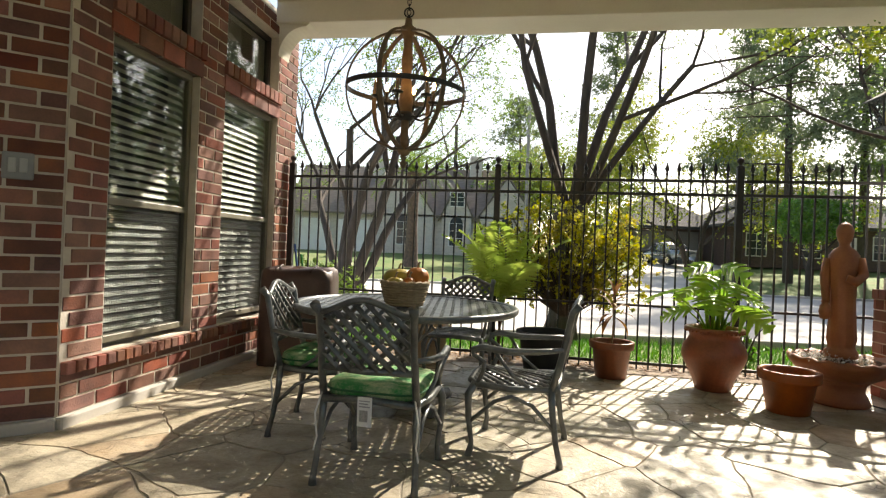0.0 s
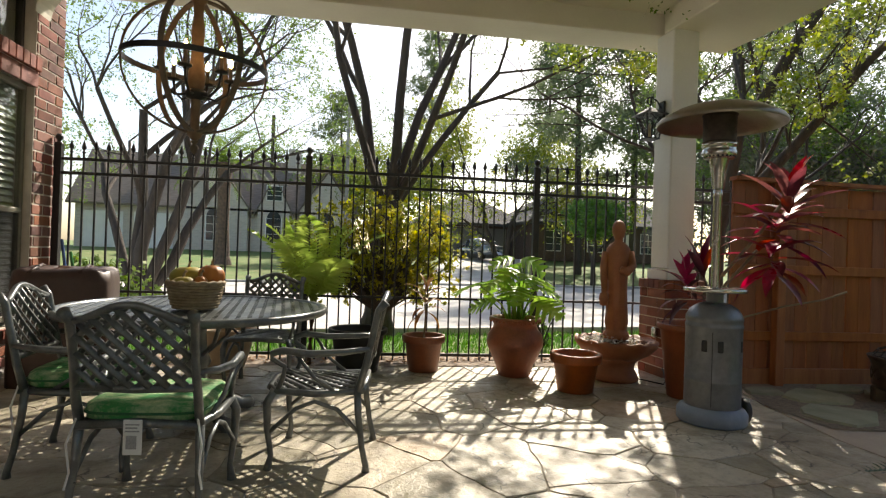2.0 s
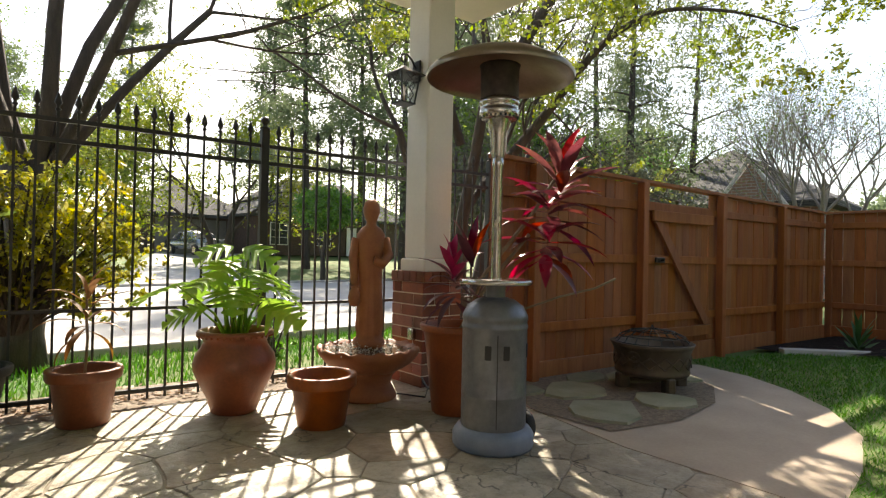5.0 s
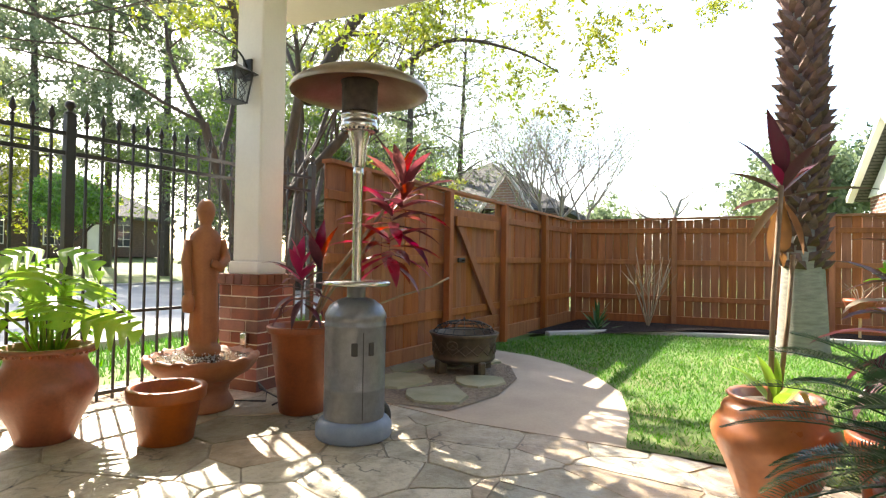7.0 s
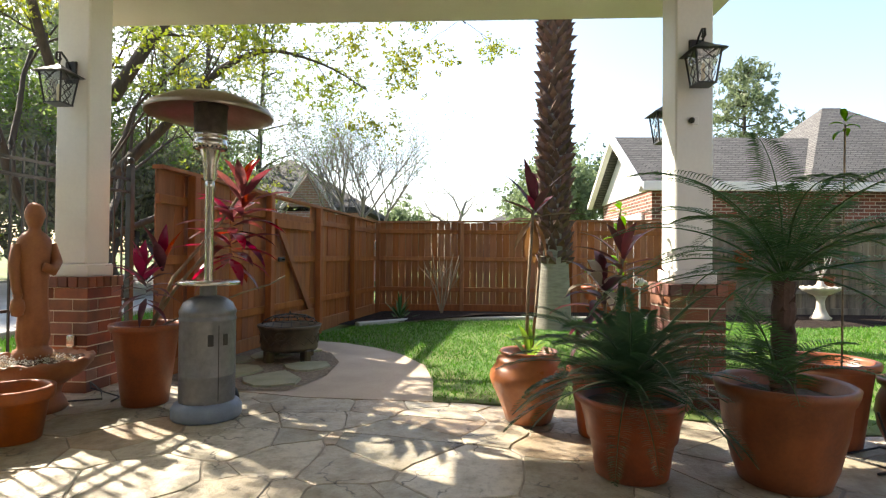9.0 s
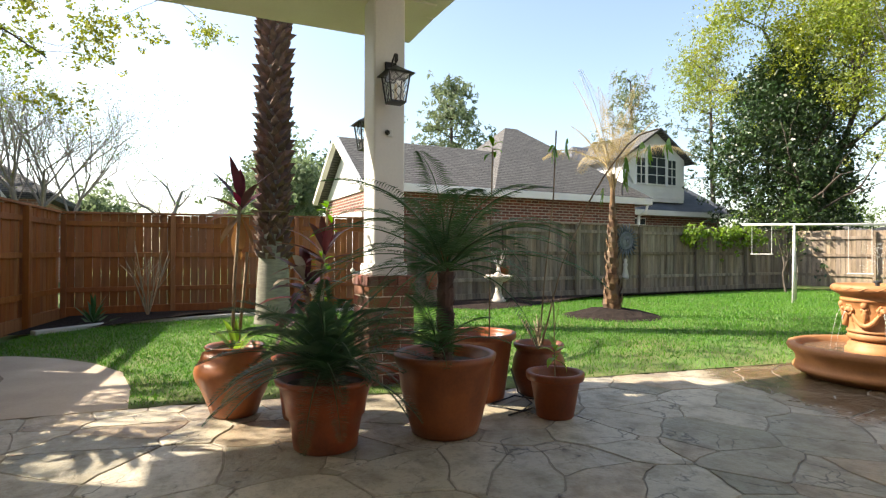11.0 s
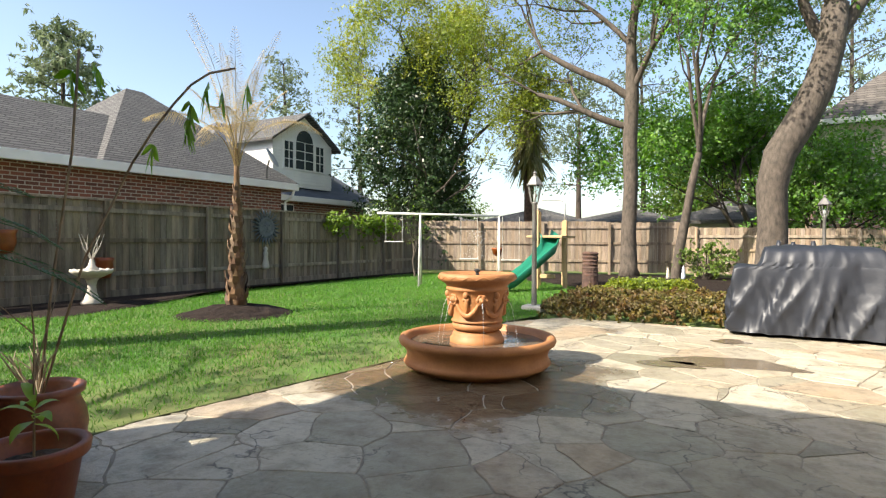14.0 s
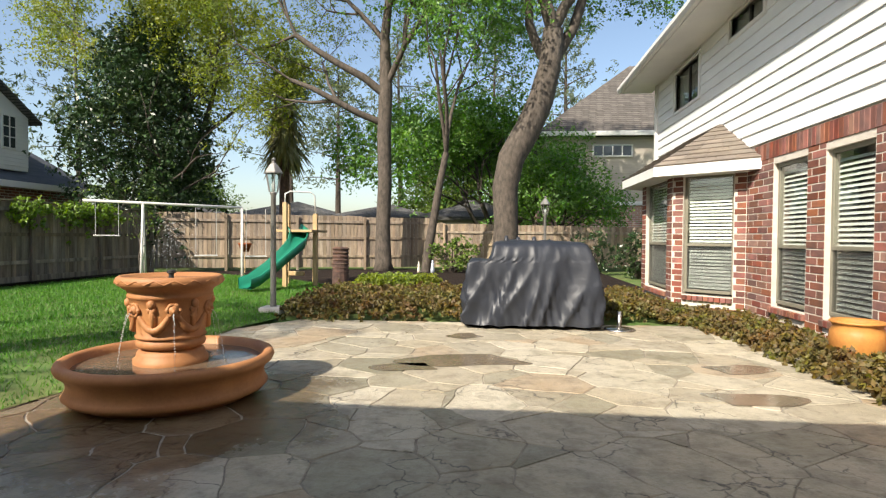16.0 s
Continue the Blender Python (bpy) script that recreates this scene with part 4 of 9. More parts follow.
def pier_column(cx, cy, turn, lab):
    p = thing("porch_pier", lab, "pillar", (cx, cy, 0), turn, "porch pillars")
    s = 0.215
    part("core", Mesh().box(-s, -s, 0, s, s, 0.9), MORTAR, p)
    for k in range(4):
        fr = pose(0, 0, 0, 0, 0, 90 * k) @ pose(-s, s, 0) @ Matrix.Scale(-1, 4, (0, 1, 0)) @ Matrix.Scale(-1, 4, (0, 1, 0))
        for c in range(9):
            ends = (0.30, 0.13) if (c + k) % 2 else (0.13, 0.30)
            sx = -0.009
            for L in ends:
                piece("brick", brick_mesh(L - 0.002, 0.089, BRICK), p, fr @ pose(sx + 0.004, rng.uniform(-0.002, 0.002), c * 0.1 + 0.006))
                sx += L + 0.008
        for j in range(5):
            if "cap" not in BRICKS:
                BRICKS["cap"] = Mesh().bevbox(0, -0.1, 0, 0.082, 0.022, 0.09, 0.005).data("brick", BRICK)
            piece("brick", BRICKS["cap"], p, fr @ pose(-0.012 + j * 0.091, 0, 0.9))
    part("cap_mortar", Mesh().box(-s + 0.02, -s + 0.02, 0.9, s - 0.02, s - 0.02, 0.985), MORTAR, p)
    part("column_base", Mesh().bevbox(-0.175, -0.175, 0.985, 0.175, 0.175, 1.1, 0.012), WHITE, p, "white painted column base")
    part("column", Mesh().bevbox(-0.15, -0.15, 1.1, 0.15, 0.15, BEAM_Z, 0.012), WHITE, p, "square white painted wooden column")
    return p


pier1 = pier_column(4.04, 5.07, -3, "red brick pier with a square white column")
pier2 = pier_column(3.8, -0.17, 0, "red brick pier with a white column among pots")

# ---- fences ----


def iron_fence():
    f = thing("iron_fence", "black wrought-iron picket fence with spear finials", "fence", kind="structure")
    y = lambda x: 5.67 - 0.16 * (x - 2.75)
    posts = [-2.05, 0.34, 2.75, 5.12]
    pm = Mesh().bevbox(-0.032, -0.032, 0, 0.032, 0.032, 2.14, 0.004)
    pd = pm.data("post", IRON)
    cap = Mesh().lathe([(0.0, 0.1), (0.02, 0.1), (0.034, 0.08), (0.036, 0.062), (0.026, 0.045), (0.017, 0.035), (0.02, 0.022), (0.036, 0.014), (0.042, 0.0), (0, 0)], 14)
    cd = cap.data("post_cap", IRON, True)
    for x in posts:
        p = piece("post", pd, f, pose(x, y(x), 0, 0, 0, -7))
        piece("post_cap", cd, p, pose(0, 0, 2.14))
    for z, h in ((2.0, 0.03), (1.86, 0.03), (0.7, 0.024), (0.1, 0.03)):
        for a, b in zip(posts, posts[1:]):
            m = along((a, y(a)), (b, y(b)))
            part("rail", Mesh().bevbox(0.03, -0.016, z - h / 2, math.dist((a, y(a)), (b, y(b))) - 0.03, 0.016, z + h / 2, 0.003), IRON, f, at=m)
    pk = Mesh().box(-0.008, -0.008, 0.04, 0.008, 0.008, 2.06).data("picket", IRON)
    fin = Mesh().lathe([(0.008, 0), (0.018, 0.006), (0.018, 0.014), (0.009, 0.022), (0.011, 0.035), (0.024, 0.055), (0.02, 0.075), (0.008, 0.115), (0.0, 0.135)], 8).data("finial", IRON, True)
    n = 20
    for a, b in zip(posts, posts[1:]):
        for k in range(1, n + 1):
            x = a + (b - a) * k / (n + 1)
            p = piece("picket", pk, f, pose(x, y(x), 0, 0, 0, -7))
            piece("finial", fin, p, pose(0, 0, 2.06))


iron_fence()


def board_fence(name, label, p, q, h0, h1, material, board=0.14, gap=0.004, post_side=1, base=0.08, posts=2.4, cap=True, skip=None):
    f = thing(name, label, "fence", kind="structure")
    m = along(p, q)
    L = math.dist(p, q)
    n = int(L / board)
    cache = {}
    for k in range(n):
        s = k * board
        h = h0 + (h1 - h0) * s / L
        key = round(h * 25)
        if key not in cache:
            cache[key] = Mesh().bevbox(0, -0.009, base, board - gap, 0.009, key / 25, 0.003).data("board", material)
        if skip and skip(s):
            continue
        piece("board", cache[key], f, m @ pose(s, rng.uniform(-0.003, 0.003), rng.uniform(-0.01, 0.01), rng.uniform(-0.3, 0.3), 0, 0))
    side = post_side
    for t in (0.22, 0.58, 0.9):
        zz = base + t * (min(h0, h1) - base)
        part("rail", Mesh().bevbox(0, 0.012 * side - (0.04 if side < 0 else 0), zz - 0.045, L, 0.012 * side + (0.04 if side > 0 else 0), zz + 0.045, 0.005), material, f, at=m)
    if cap:
        cm = Mesh()
        cm.add([(0, -0.03, h0), (L, -0.03, h1), (L, 0.085 if side > 0 else 0.03, h1), (0, 0.085 if side > 0 else 0.03, h0), (0, -0.03, h0 + 0.035), (L, -0.03, h1 + 0.035), (L, 0.085, h1 + 0.035), (0, 0.085, h0 + 0.035)], [(0, 3, 2, 1), (4, 5, 6, 7), (0, 1, 5, 4), (2, 3, 7, 6), (1, 2, 6, 5), (3, 0, 4, 7)])
        part("cap_rail", cm, material, f, at=m)
        part("rot_board", Mesh().bevbox(0, 0.01, -0.06, L, 0.045, 0.16, 0.006), material, f, at=m)
    k = 0.0
    pd = Mesh().bevbox(-0.045, 0.05, -0.05, 0.045, 0.14, 1.0, 0.006).data("post", material)
    while k <= L + 0.01:
        h = h0 + (h1 - h0) * k / L
        piece("post", pd, f, m @ pose(min(k, L - 0.05), 0, 0) @ Matrix.Diagonal((1, 1, h - 0.01, 1)))
        k += posts
    return f, m


# cedar side fence, seen from its framed side, with a gate
F0, F1 = (11.1, 3.5), (4.32, 4.58)
FA, FM = board_fence("cedar_fence", "reddish stained cedar board fence with top cap", F0, F1, 1.9, 2.0, CEDAR, skip=lambda s: 3.35 < s < 4.6, posts=1.6)
gate = thing("garden_gate", "reddish stained cedar board gate with a diagonal brace", "gate", (0, 0, 0))
gate.matrix_basis = FM
gd = Mesh().bevbox(0, -0.009, 0.1, 0.135, 0.009, 1.78, 0.003).data("board", CEDAR)
for k in range(9):
    piece("board", gd, gate, pose(3.37 + k * 0.136, 0, 0))
for zz in (0.3, 1.62):
    part("gate_rail", Mesh().bevbox(3.37, 0.056, zz - 0.06, 4.59, 0.09, zz + 0.06, 0.005), CEDAR, gate)
brc = Mesh()
brc.add([(3.42, 0.056, 0.37), (3.56, 0.056, 0.37), (4.56, 0.056, 1.55), (4.42, 0.056, 1.55), (3.42, 0.088, 0.37), (3.56, 0.088, 0.37), (4.56, 0.088, 1.55), (4.42, 0.088, 1.55)], [(0, 1, 2, 3), (4, 7, 6, 5), (0, 4, 5, 1), (1, 5, 6, 2), (2, 6, 7, 3), (3, 7, 4, 0)])
part("brace", brc, CEDAR, gate)
part("latch", Mesh().bevbox(4.42, 0.09, 1.1, 4.58, 0.12, 1.16, 0.006).tube([(4.5, 0.11, 1.13), (4.5, 0.16, 1.13)], 0.012), IRON, gate, "black iron gate latch")
board_fence("cedar_fence", "reddish stained cedar fence across the garden end", (11.1, -3.2), (11.1, 3.45), 1.98, 1.9, CEDAR, gap=0.005)
board_fence("grey_fence", "weathered grey-brown wooden board fence", (11.1, -18.1), (11.1, -3.3), 2.02, 2.0, GREYWOOD, gap=0.005)
board_fence("back_fence", "weathered grey wooden fence behind the play set", (2.0, -21.3), (11.1, -18.2), 1.92, 2.0, BACKWOOD, gap=0.008, cap=False)
board_fence("back_fence", "weathered grey wooden fence behind the house", (-10.5, -22.8), (2.0, -21.35), 1.55, 1.75, BACKWOOD, gap=0.008, cap=False)

# ---- dining set ----


def lattice(mesh, w, top, step, r, place, both=True):
    """Crossed slanting strips inside the outline |u| < w, 0 < v < top(u); place maps (u, v) into space."""
    for sgn in (1, -1):
        c = -2.0
        while c < 2.5:
            pts = []
            for k in range(161):
                u = -w + 2 * w * k / 160
                v = c + sgn * u
                if 0 <= v <= top(u):
                    pts.append((u, v))
            if len(pts) > 6:
                q = pts[::max(1, len(pts) // 4)]
                if q[-1] != pts[-1]:
                    q.append(pts[-1])
                mesh.tube([place(u, v, 0.004 * sgn) for u, v in q], r, 6, True, 0.45)
            c += step
    return mesh


def make_chair(label):
    ch = thing("patio_chair", label, "chair", group="chairs round the patio table")

    def seat_at(u, v, o=0.0):
        return (u, v - 0.25, 0.43 + o + 0.012 * math.cos(u * 7) + 0.25 * (v - 0.25) ** 2 - 0.012)

    def back_at(u, v, o=0.0):
        return (u, -0.235 - 0.2 * v - 0.03 * math.cos(u * 5) + o, 0.46 + v)
    s = Mesh()
    lattice(s, 0.235, lambda u: 0.49, 0.068, 0.015, seat_at)
    part("seat", s, ALU, ch, smooth=True)
    rim = [(-0.24, 0.0), (-0.255, 0.25), (-0.25, 0.46), (-0.2, 0.5), (0, 0.51), (0.2, 0.5), (0.25, 0.46), (0.255, 0.25), (0.24, 0.0), (0.0, -0.01), (-0.24, 0.0)]
    part("seat_frame", Mesh().tube([seat_at(u, v, -0.004) for u, v in rim], 0.019, 8), ALU, ch, smooth=True)
    top = lambda u: 0.41 + 0.075 * math.cos(u * 6.2) ** 2 * (1 if abs(u) < 0.25 else 0)
    rest = part("backrest", Mesh().tube([back_at(-0.235, 0.135), back_at(0, 0.13), back_at(0.235, 0.135)], 0.018, 8), ALU, ch, smooth=True)
    for sgn in (1, -1):
        for j in range(-5, 12):
            us = [u for u in np.linspace(-0.225, 0.225, 91) if 0 <= j * 0.072 + sgn * u <= top(u) - 0.135]
            if len(us) > 4:
                part("strip", Mesh().tube([back_at(u, j * 0.072 + sgn * u + 0.13, 0.004 * sgn) for u in (us[0], us[len(us) // 3], us[2 * len(us) // 3], us[-1])], 0.015, 6, True, 0.45), ALU, rest, smooth=True)
    arch = [back_at(-0.225 + 0.45 * k / 12, top(-0.225 + 0.45 * k / 12)) for k in range(13)]
    part("back_frame", Mesh().tube(arch, 0.017, 8), ALU, ch, smooth=True)
    for sx in (-1, 1):
        part("stile", Mesh().tube([(sx * 0.245, -0.225, 0.42), back_at(sx * 0.245, 0.1), back_at(sx * 0.24, 0.25), back_at(sx * 0.245, 0.41), (sx * 0.25, -0.365, 0.915)], [0.021, 0.02, 0.019, 0.02, 0.026], 8), ALU, ch, smooth=True)
        part("leg", Mesh().tube([(sx * 0.245, -0.225, 0.44), (sx * 0.25, -0.235, 0.3), (sx * 0.26, -0.26, 0.13), (sx * 0.265, -0.285, 0.03), (sx * 0.265, -0.285, 0.0)], [0.021, 0.019, 0.016, 0.018, 0.023], 8), ALU, ch, smooth=True)
        part("leg", Mesh().tube([(sx * 0.245, 0.215, 0.43), (sx * 0.265, 0.25, 0.36), (sx * 0.262, 0.245, 0.22), (sx * 0.25, 0.225, 0.08), (sx * 0.255, 0.235, 0.025), (sx * 0.257, 0.24, 0.0)], [0.022, 0.024, 0.018, 0.014, 0.02, 0.024], 8), ALU, ch, smooth=True)
        part("armrest", Mesh().tube([back_at(sx * 0.25, 0.2), (sx * 0.29, -0.15, 0.645), (sx * 0.305, 0.02, 0.635), (sx * 0.3, 0.17, 0.65), (sx * 0.292, 0.225, 0.63), (sx * 0.285, 0.225, 0.6), (sx * 0.275, 0.16, 0.56), (sx * 0.262, 0.17, 0.5), (sx * 0.25, 0.2, 0.43)], [0.014, 0.018, 0.02, 0.02, 0.018, 0.014, 0.013, 0.013, 0.015], 8), ALU, ch, smooth=True)
        part("brace", Mesh().tube([(sx * 0.258, -0.25, 0.2), (sx * 0.252, -0.12, 0.33), (sx * 0.25, 0.0, 0.37), (sx * 0.252, 0.1, 0.33), (sx * 0.262, 0.24, 0.2)], 0.012, 6), ALU, ch, smooth=True)
        part("arm_support", Mesh().tube([(sx * 0.25, -0.1, 0.43), (sx * 0.275, 0.0, 0.5), (sx * 0.298, 0.1, 0.635)], 0.011, 6), ALU, ch, smooth=True)
    return ch


chair = make_chair("dark grey cast aluminium chair with lattice back")
chair.matrix_basis = pose(-0.40, 2.97, 0, 0, 0, -11)
copy_thing(chair, pose(0.36, 3.44, 0, 0, 0, 77))
copy_thing(chair, pose(-0.88, 3.64, 0, 0, 0, -92))
copy_thing(chair, pose(-0.02, 5.1, 0, 0, 0, 168))


def make_cushion(at):
    m = Mesh()
    n = 28
    v = []
    for t, z in ((0.90, 0.0), (0.985, 0.012), (1.0, 0.04), (0.985, 0.065), (0.9, 0.08), (0.5, 0.092), (0.1, 0.09)):
        for k in range(n):
            a = 6.28319 * k / n
            c, s = math.cos(a), math.sin(a)
            e = 0.42
            v.append((0.255 * t * math.copysign(abs(c) ** e, c), 0.255 * t * math.copysign(abs(s) ** e, s), z + 0.004 * math.sin(k * 2.1)))
    m.add(v, [(i * n + k, i * n + (k + 1) % n, i * n + n + (k + 1) % n, i * n + n + k) for i in range(6) for k in range(n)] + [tuple(reversed(range(n))), tuple(range(6 * n, 7 * n))])
    c = thing("seat_cushion", "green leaf-print seat cushion on the chair", "cushion")
    c.matrix_basis = at
    part("pad", m, CUSHION, c, smooth=True)
    part("piping", Mesh().tube([(0.257 * math.copysign(abs(math.cos(6.28319 * k / 28)) ** 0.42, math.cos(6.28319 * k / 28)), 0.257 * math.copysign(abs(math.sin(6.28319 * k / 28)) ** 0.42, math.sin(6.28319 * k / 28)), 0.04) for k in range(29)], 0.006, 6), mat("green_piping", (0.02, 0.11, 0.04), (0.03, 0.14, 0.05), 9, 0.8, 0.1, 60), c, smooth=True)
    for sx in (-1, 1):
        part("tie", Mesh().tube([(sx * 0.24, -0.25, 0.04), (sx * 0.27, -0.275, -0.08), (sx * 0.26, -0.265, -0.2), (sx * 0.275, -0.27, -0.27)], 0.005, 5), PAPER, c, "pale green cushion tie")
    return c


cu = make_cushion(pose(-0.40, 2.97, 0.437, 0, 0, -11))
tag = Mesh().bevbox(-0.035, -0.302, -0.115, 0.04, -0.298, 0.03, 0.001)
tg = part("tag", tag, PAPER, cu, "white paper care tag")
part("tag_print", Mesh().box(-0.022, -0.3045, -0.09, 0.02, -0.3035, -0.035).box(-0.026, -0.3045, -0.02, 0.03, -0.3035, -0.014).box(-0.026, -0.3045, -0.006, 0.022, -0.3035, 0.0).box(-0.026, -0.3045, 0.008, 0.03, -0.3035, 0.013), mat("grey_print", (0.25, 0.25, 0.25), (0.4, 0.4, 0.4), 200, 0.8), tg)
make_cushion(pose(-0.88, 3.64, 0.437, 0, 0, -92))

table = thing("patio_table", "round dark grey cast aluminium lattice table", "table", (-0.42, 4.22, 0))
R = 0.85
tm = Mesh()
for k in range(-13, 14):
    for ax2 in (0, 1):
        c = k * 0.064
        if abs(c) < R - 0.02:
            h = math.sqrt((R - 0.02) ** 2 - c * c)
            if ax2:
                tm.bevbox(-h, c - 0.02, 0.757, h, c + 0.02, 0.771, 0.004)
            else:
                tm.bevbox(c - 0.02, -h, 0.759, c + 0.02, h, 0.773, 0.004)
part("lattice_top", tm, ALU, table)
part("rim", Mesh().lathe([(R - 0.05, 0.752), (R - 0.05, 0.778), (R - 0.01, 0.782), (R, 0.772), (R, 0.752), (R - 0.012, 0.735), (R - 0.05, 0.752)], 72), ALU, table, smooth=True)
part("apron", Mesh().lathe([(0.3, 0.74), (0.3, 0.757), (0.34, 0.757), (0.34, 0.74), (0.3, 0.74)], 40), ALU, table)
part("pedestal", Mesh().lathe([(0.0, 0.05), (0.1, 0.05), (0.13, 0.1), (0.1, 0.17), (0.06, 0.22), (0.055, 0.34), (0.085, 0.4), (0.06, 0.46), (0.045, 0.6), (0.08, 0.68), (0.2, 0.745), (0.0, 0.75)], 24), ALU, table, smooth=True)
for k in range(4):
    a = math.radians(35 + 90 * k)
    c, s = math.cos(a), math.sin(a)
    part("foot", Mesh().tube([(c * r, s * r, z) for r, z in ((0.05, 0.2), (0.14, 0.19), (0.24, 0.1), (0.32, 0.06), (0.39, 0.05), (0.42, 0.035))], [0.035, 0.05, 0.045, 0.04, 0.05, 0.035], 10), ALU, table, smooth=True)
    part("support", Mesh().tube([(c * 0.06, s * 0.06, 0.45), (c * 0.2, s * 0.2, 0.55), (c * 0.3, s * 0.3, 0.74)], 0.014, 6), ALU, table, smooth=True)

basket = thing("wicker_basket", "small woven wicker basket on the patio table", "basket", (-0.42, 4.0, 0.784))
wv = Mesh()
for k in range(9):
    z = 0.012 + k * 0.018
    r = 0.125 + 0.04 * (k / 8) ** 0.8
    wv.tube([((r + 0.006 * (-1) ** (i + k)) * math.cos(6.28319 * i / 32), (r + 0.006 * (-1) ** (i + k)) * math.sin(6.28319 * i / 32), z) for i in range(33)], 0.0105, 6, False)
part("weave", wv, WICKER, basket, smooth=True)
part("rim", Mesh().tube([(0.168 * math.cos(6.28319 * i / 32), 0.168 * math.sin(6.28319 * i / 32), 0.168 + 0.004 * (-1) ** i) for i in range(33)], 0.014, 8, False), WICKER, basket, smooth=True)
part("bottom", Mesh().lathe([(0.0, 0.004), (0.125, 0.004), (0.13, 0.02), (0.0, 0.02)], 24), WICKER, basket)
for (x, y, z, sq, m, nm, lb) in ((-0.05, 0.02, 0.20, (0.115, 0.075, 0.07), GOURD, "squash", "mottled yellow-green squash in the basket"), (0.09, 0.0, 0.21, (0.085, 0.085, 0.075), PUMPKIN, "pumpkin", "small orange pumpkin in the basket"), (-0.06, -0.09, 0.165, (0.07, 0.05, 0.045), GOURD, "gourd", "small yellow gourd in the basket"), (0.04, -0.10, 0.17, (0.045, 0.045, 0.045), PUMPKIN, "gourd", "small orange gourd in the basket")):
    g = Mesh()
    n = 30
    v = []
    for i in range(15):
        th = math.pi * i / 14
        for k in range(n):
            a = 6.28319 * k / n
            rr = 1 - 0.07 * abs(math.cos(a * 5)) ** 3 if "ump" in nm or "gourd" == nm else 1 + 0.04 * math.sin(a * 3)
            v.append((x - 0.42 + sq[0] * math.sin(th) * math.cos(a) * rr, 4.0 + y + sq[1] * math.sin(th) * math.sin(a) * rr, 0.784 + z - sq[2] * math.cos(th) * (1 - 0.1 * math.exp(-(math.sin(th) * 3) ** 2))))
    g.add(v, [(i * n + k, i * n + (k + 1) % n, i * n + n + (k + 1) % n, i * n + n + k) for i in range(14) for k in range(n)])
    go = thing(nm, lb, "gourd")
    part("fruit", g, m, go, smooth=True)
    part("stem", Mesh().tube([(x - 0.42, 4.0 + y, 0.784 + z + sq[2] * 0.85), (x - 0.415, 4.0 + y, 0.784 + z + sq[2] + 0.02), (x - 0.405, 4.0 + y, 0.784 + z + sq[2] + 0.035)], [0.01, 0.007, 0.008], 6), WICKER, go)

# orb chandelier
ch = thing("orb_chandelier", "round wood-and-iron orb chandelier with candle bulbs", "chandelier", (-0.49, 4.2, 2.4))
WOODGREY = mat("driftwood_bands", (0.17, 0.125, 0.085), (0.10, 0.075, 0.05), 12, 0.7, 0.3, 60)


def hoop(r, w, t, tilt_m, n=64):
    m = Mesh()
    v = []
    for k in range(n):
        c, s = math.cos(6.28319 * k / n), math.sin(6.28319 * k / n)
        for rr, z in ((r, -w), (r + t, -w), (r + t, w), (r, w)):
            v.append(tilt_m @ Vector((rr * c, rr * s, z)))
    m.add(v, [(k * 4 + j, k * 4 + (j + 1) % 4, ((k + 1) % n) * 4 + (j + 1) % 4, ((k + 1) % n) * 4 + j) for k in range(n) for j in range(4)])
    return m


for rz in (12, 72, 132):
    part("band", hoop(0.445, 0.018, 0.012, pose(0, 0, 0, 90, 0, rz)), WOODGREY, ch)
part("band", hoop(0.448, 0.018, 0.012, pose(0, 0, 0, 3, 2, 0)), IRON, ch)
part("stem", Mesh().lathe([(0.0, -0.5), (0.02, -0.5), (0.045, -0.475), (0.05, -0.45), (0.03, -0.43), (0.03, -0.2), (0.05, -0.17), (0.055, -0.08), (0.045, 0.02), (0.035, 0.12), (0.045, 0.24), (0.03, 0.34), (0.035, 0.42), (0.06, 0.45), (0.06, 0.48), (0.03, 0.5), (0.025, 0.55), (0.0, 0.56)], 18), mat("turned_wood", (0.24, 0.16, 0.09), (0.16, 0.1, 0.06), 14, 0.6, 0.2, 60), ch, smooth=True)
part("hub", Mesh().lathe([(0.0, -0.24), (0.06, -0.22), (0.075, -0.19), (0.06, -0.165), (0.0, -0.16)], 18), IRON, ch, smooth=True)
part("finial", Mesh().lathe([(0.0, -0.6), (0.022, -0.58), (0.03, -0.55), (0.012, -0.53), (0.028, -0.505), (0.0, -0.5)], 14), WOODGREY, ch, smooth=True)
for k in range(6):
    a = math.radians(60 * k + 20)
    c, s = math.cos(a), math.sin(a)
    part("arm", Mesh().tube([(c * 0.06, s * 0.06, -0.2), (c * 0.13, s * 0.13, -0.215), (c * 0.2, s * 0.2, -0.16), (c * 0.22, s * 0.22, -0.07)], 0.009, 6), IRON, ch, smooth=True)
    part("candle_sleeve", Mesh().lathe([(0.0, -0.075), (0.042, -0.07), (0.045, -0.06), (0.014, -0.055), (0.014, 0.03), (0.0, 0.03)], 12, (c * 0.22, s * 0.22, 0)), IRON, ch, smooth=True)
    part("bulb", Mesh().lathe([(0.006, 0.03), (0.012, 0.045), (0.016, 0.062), (0.011, 0.085), (0.0, 0.108)], 10, (c * 0.22, s * 0.22, 0)), BULB, ch, "glowing flame-shaped candle bulb", smooth=True)
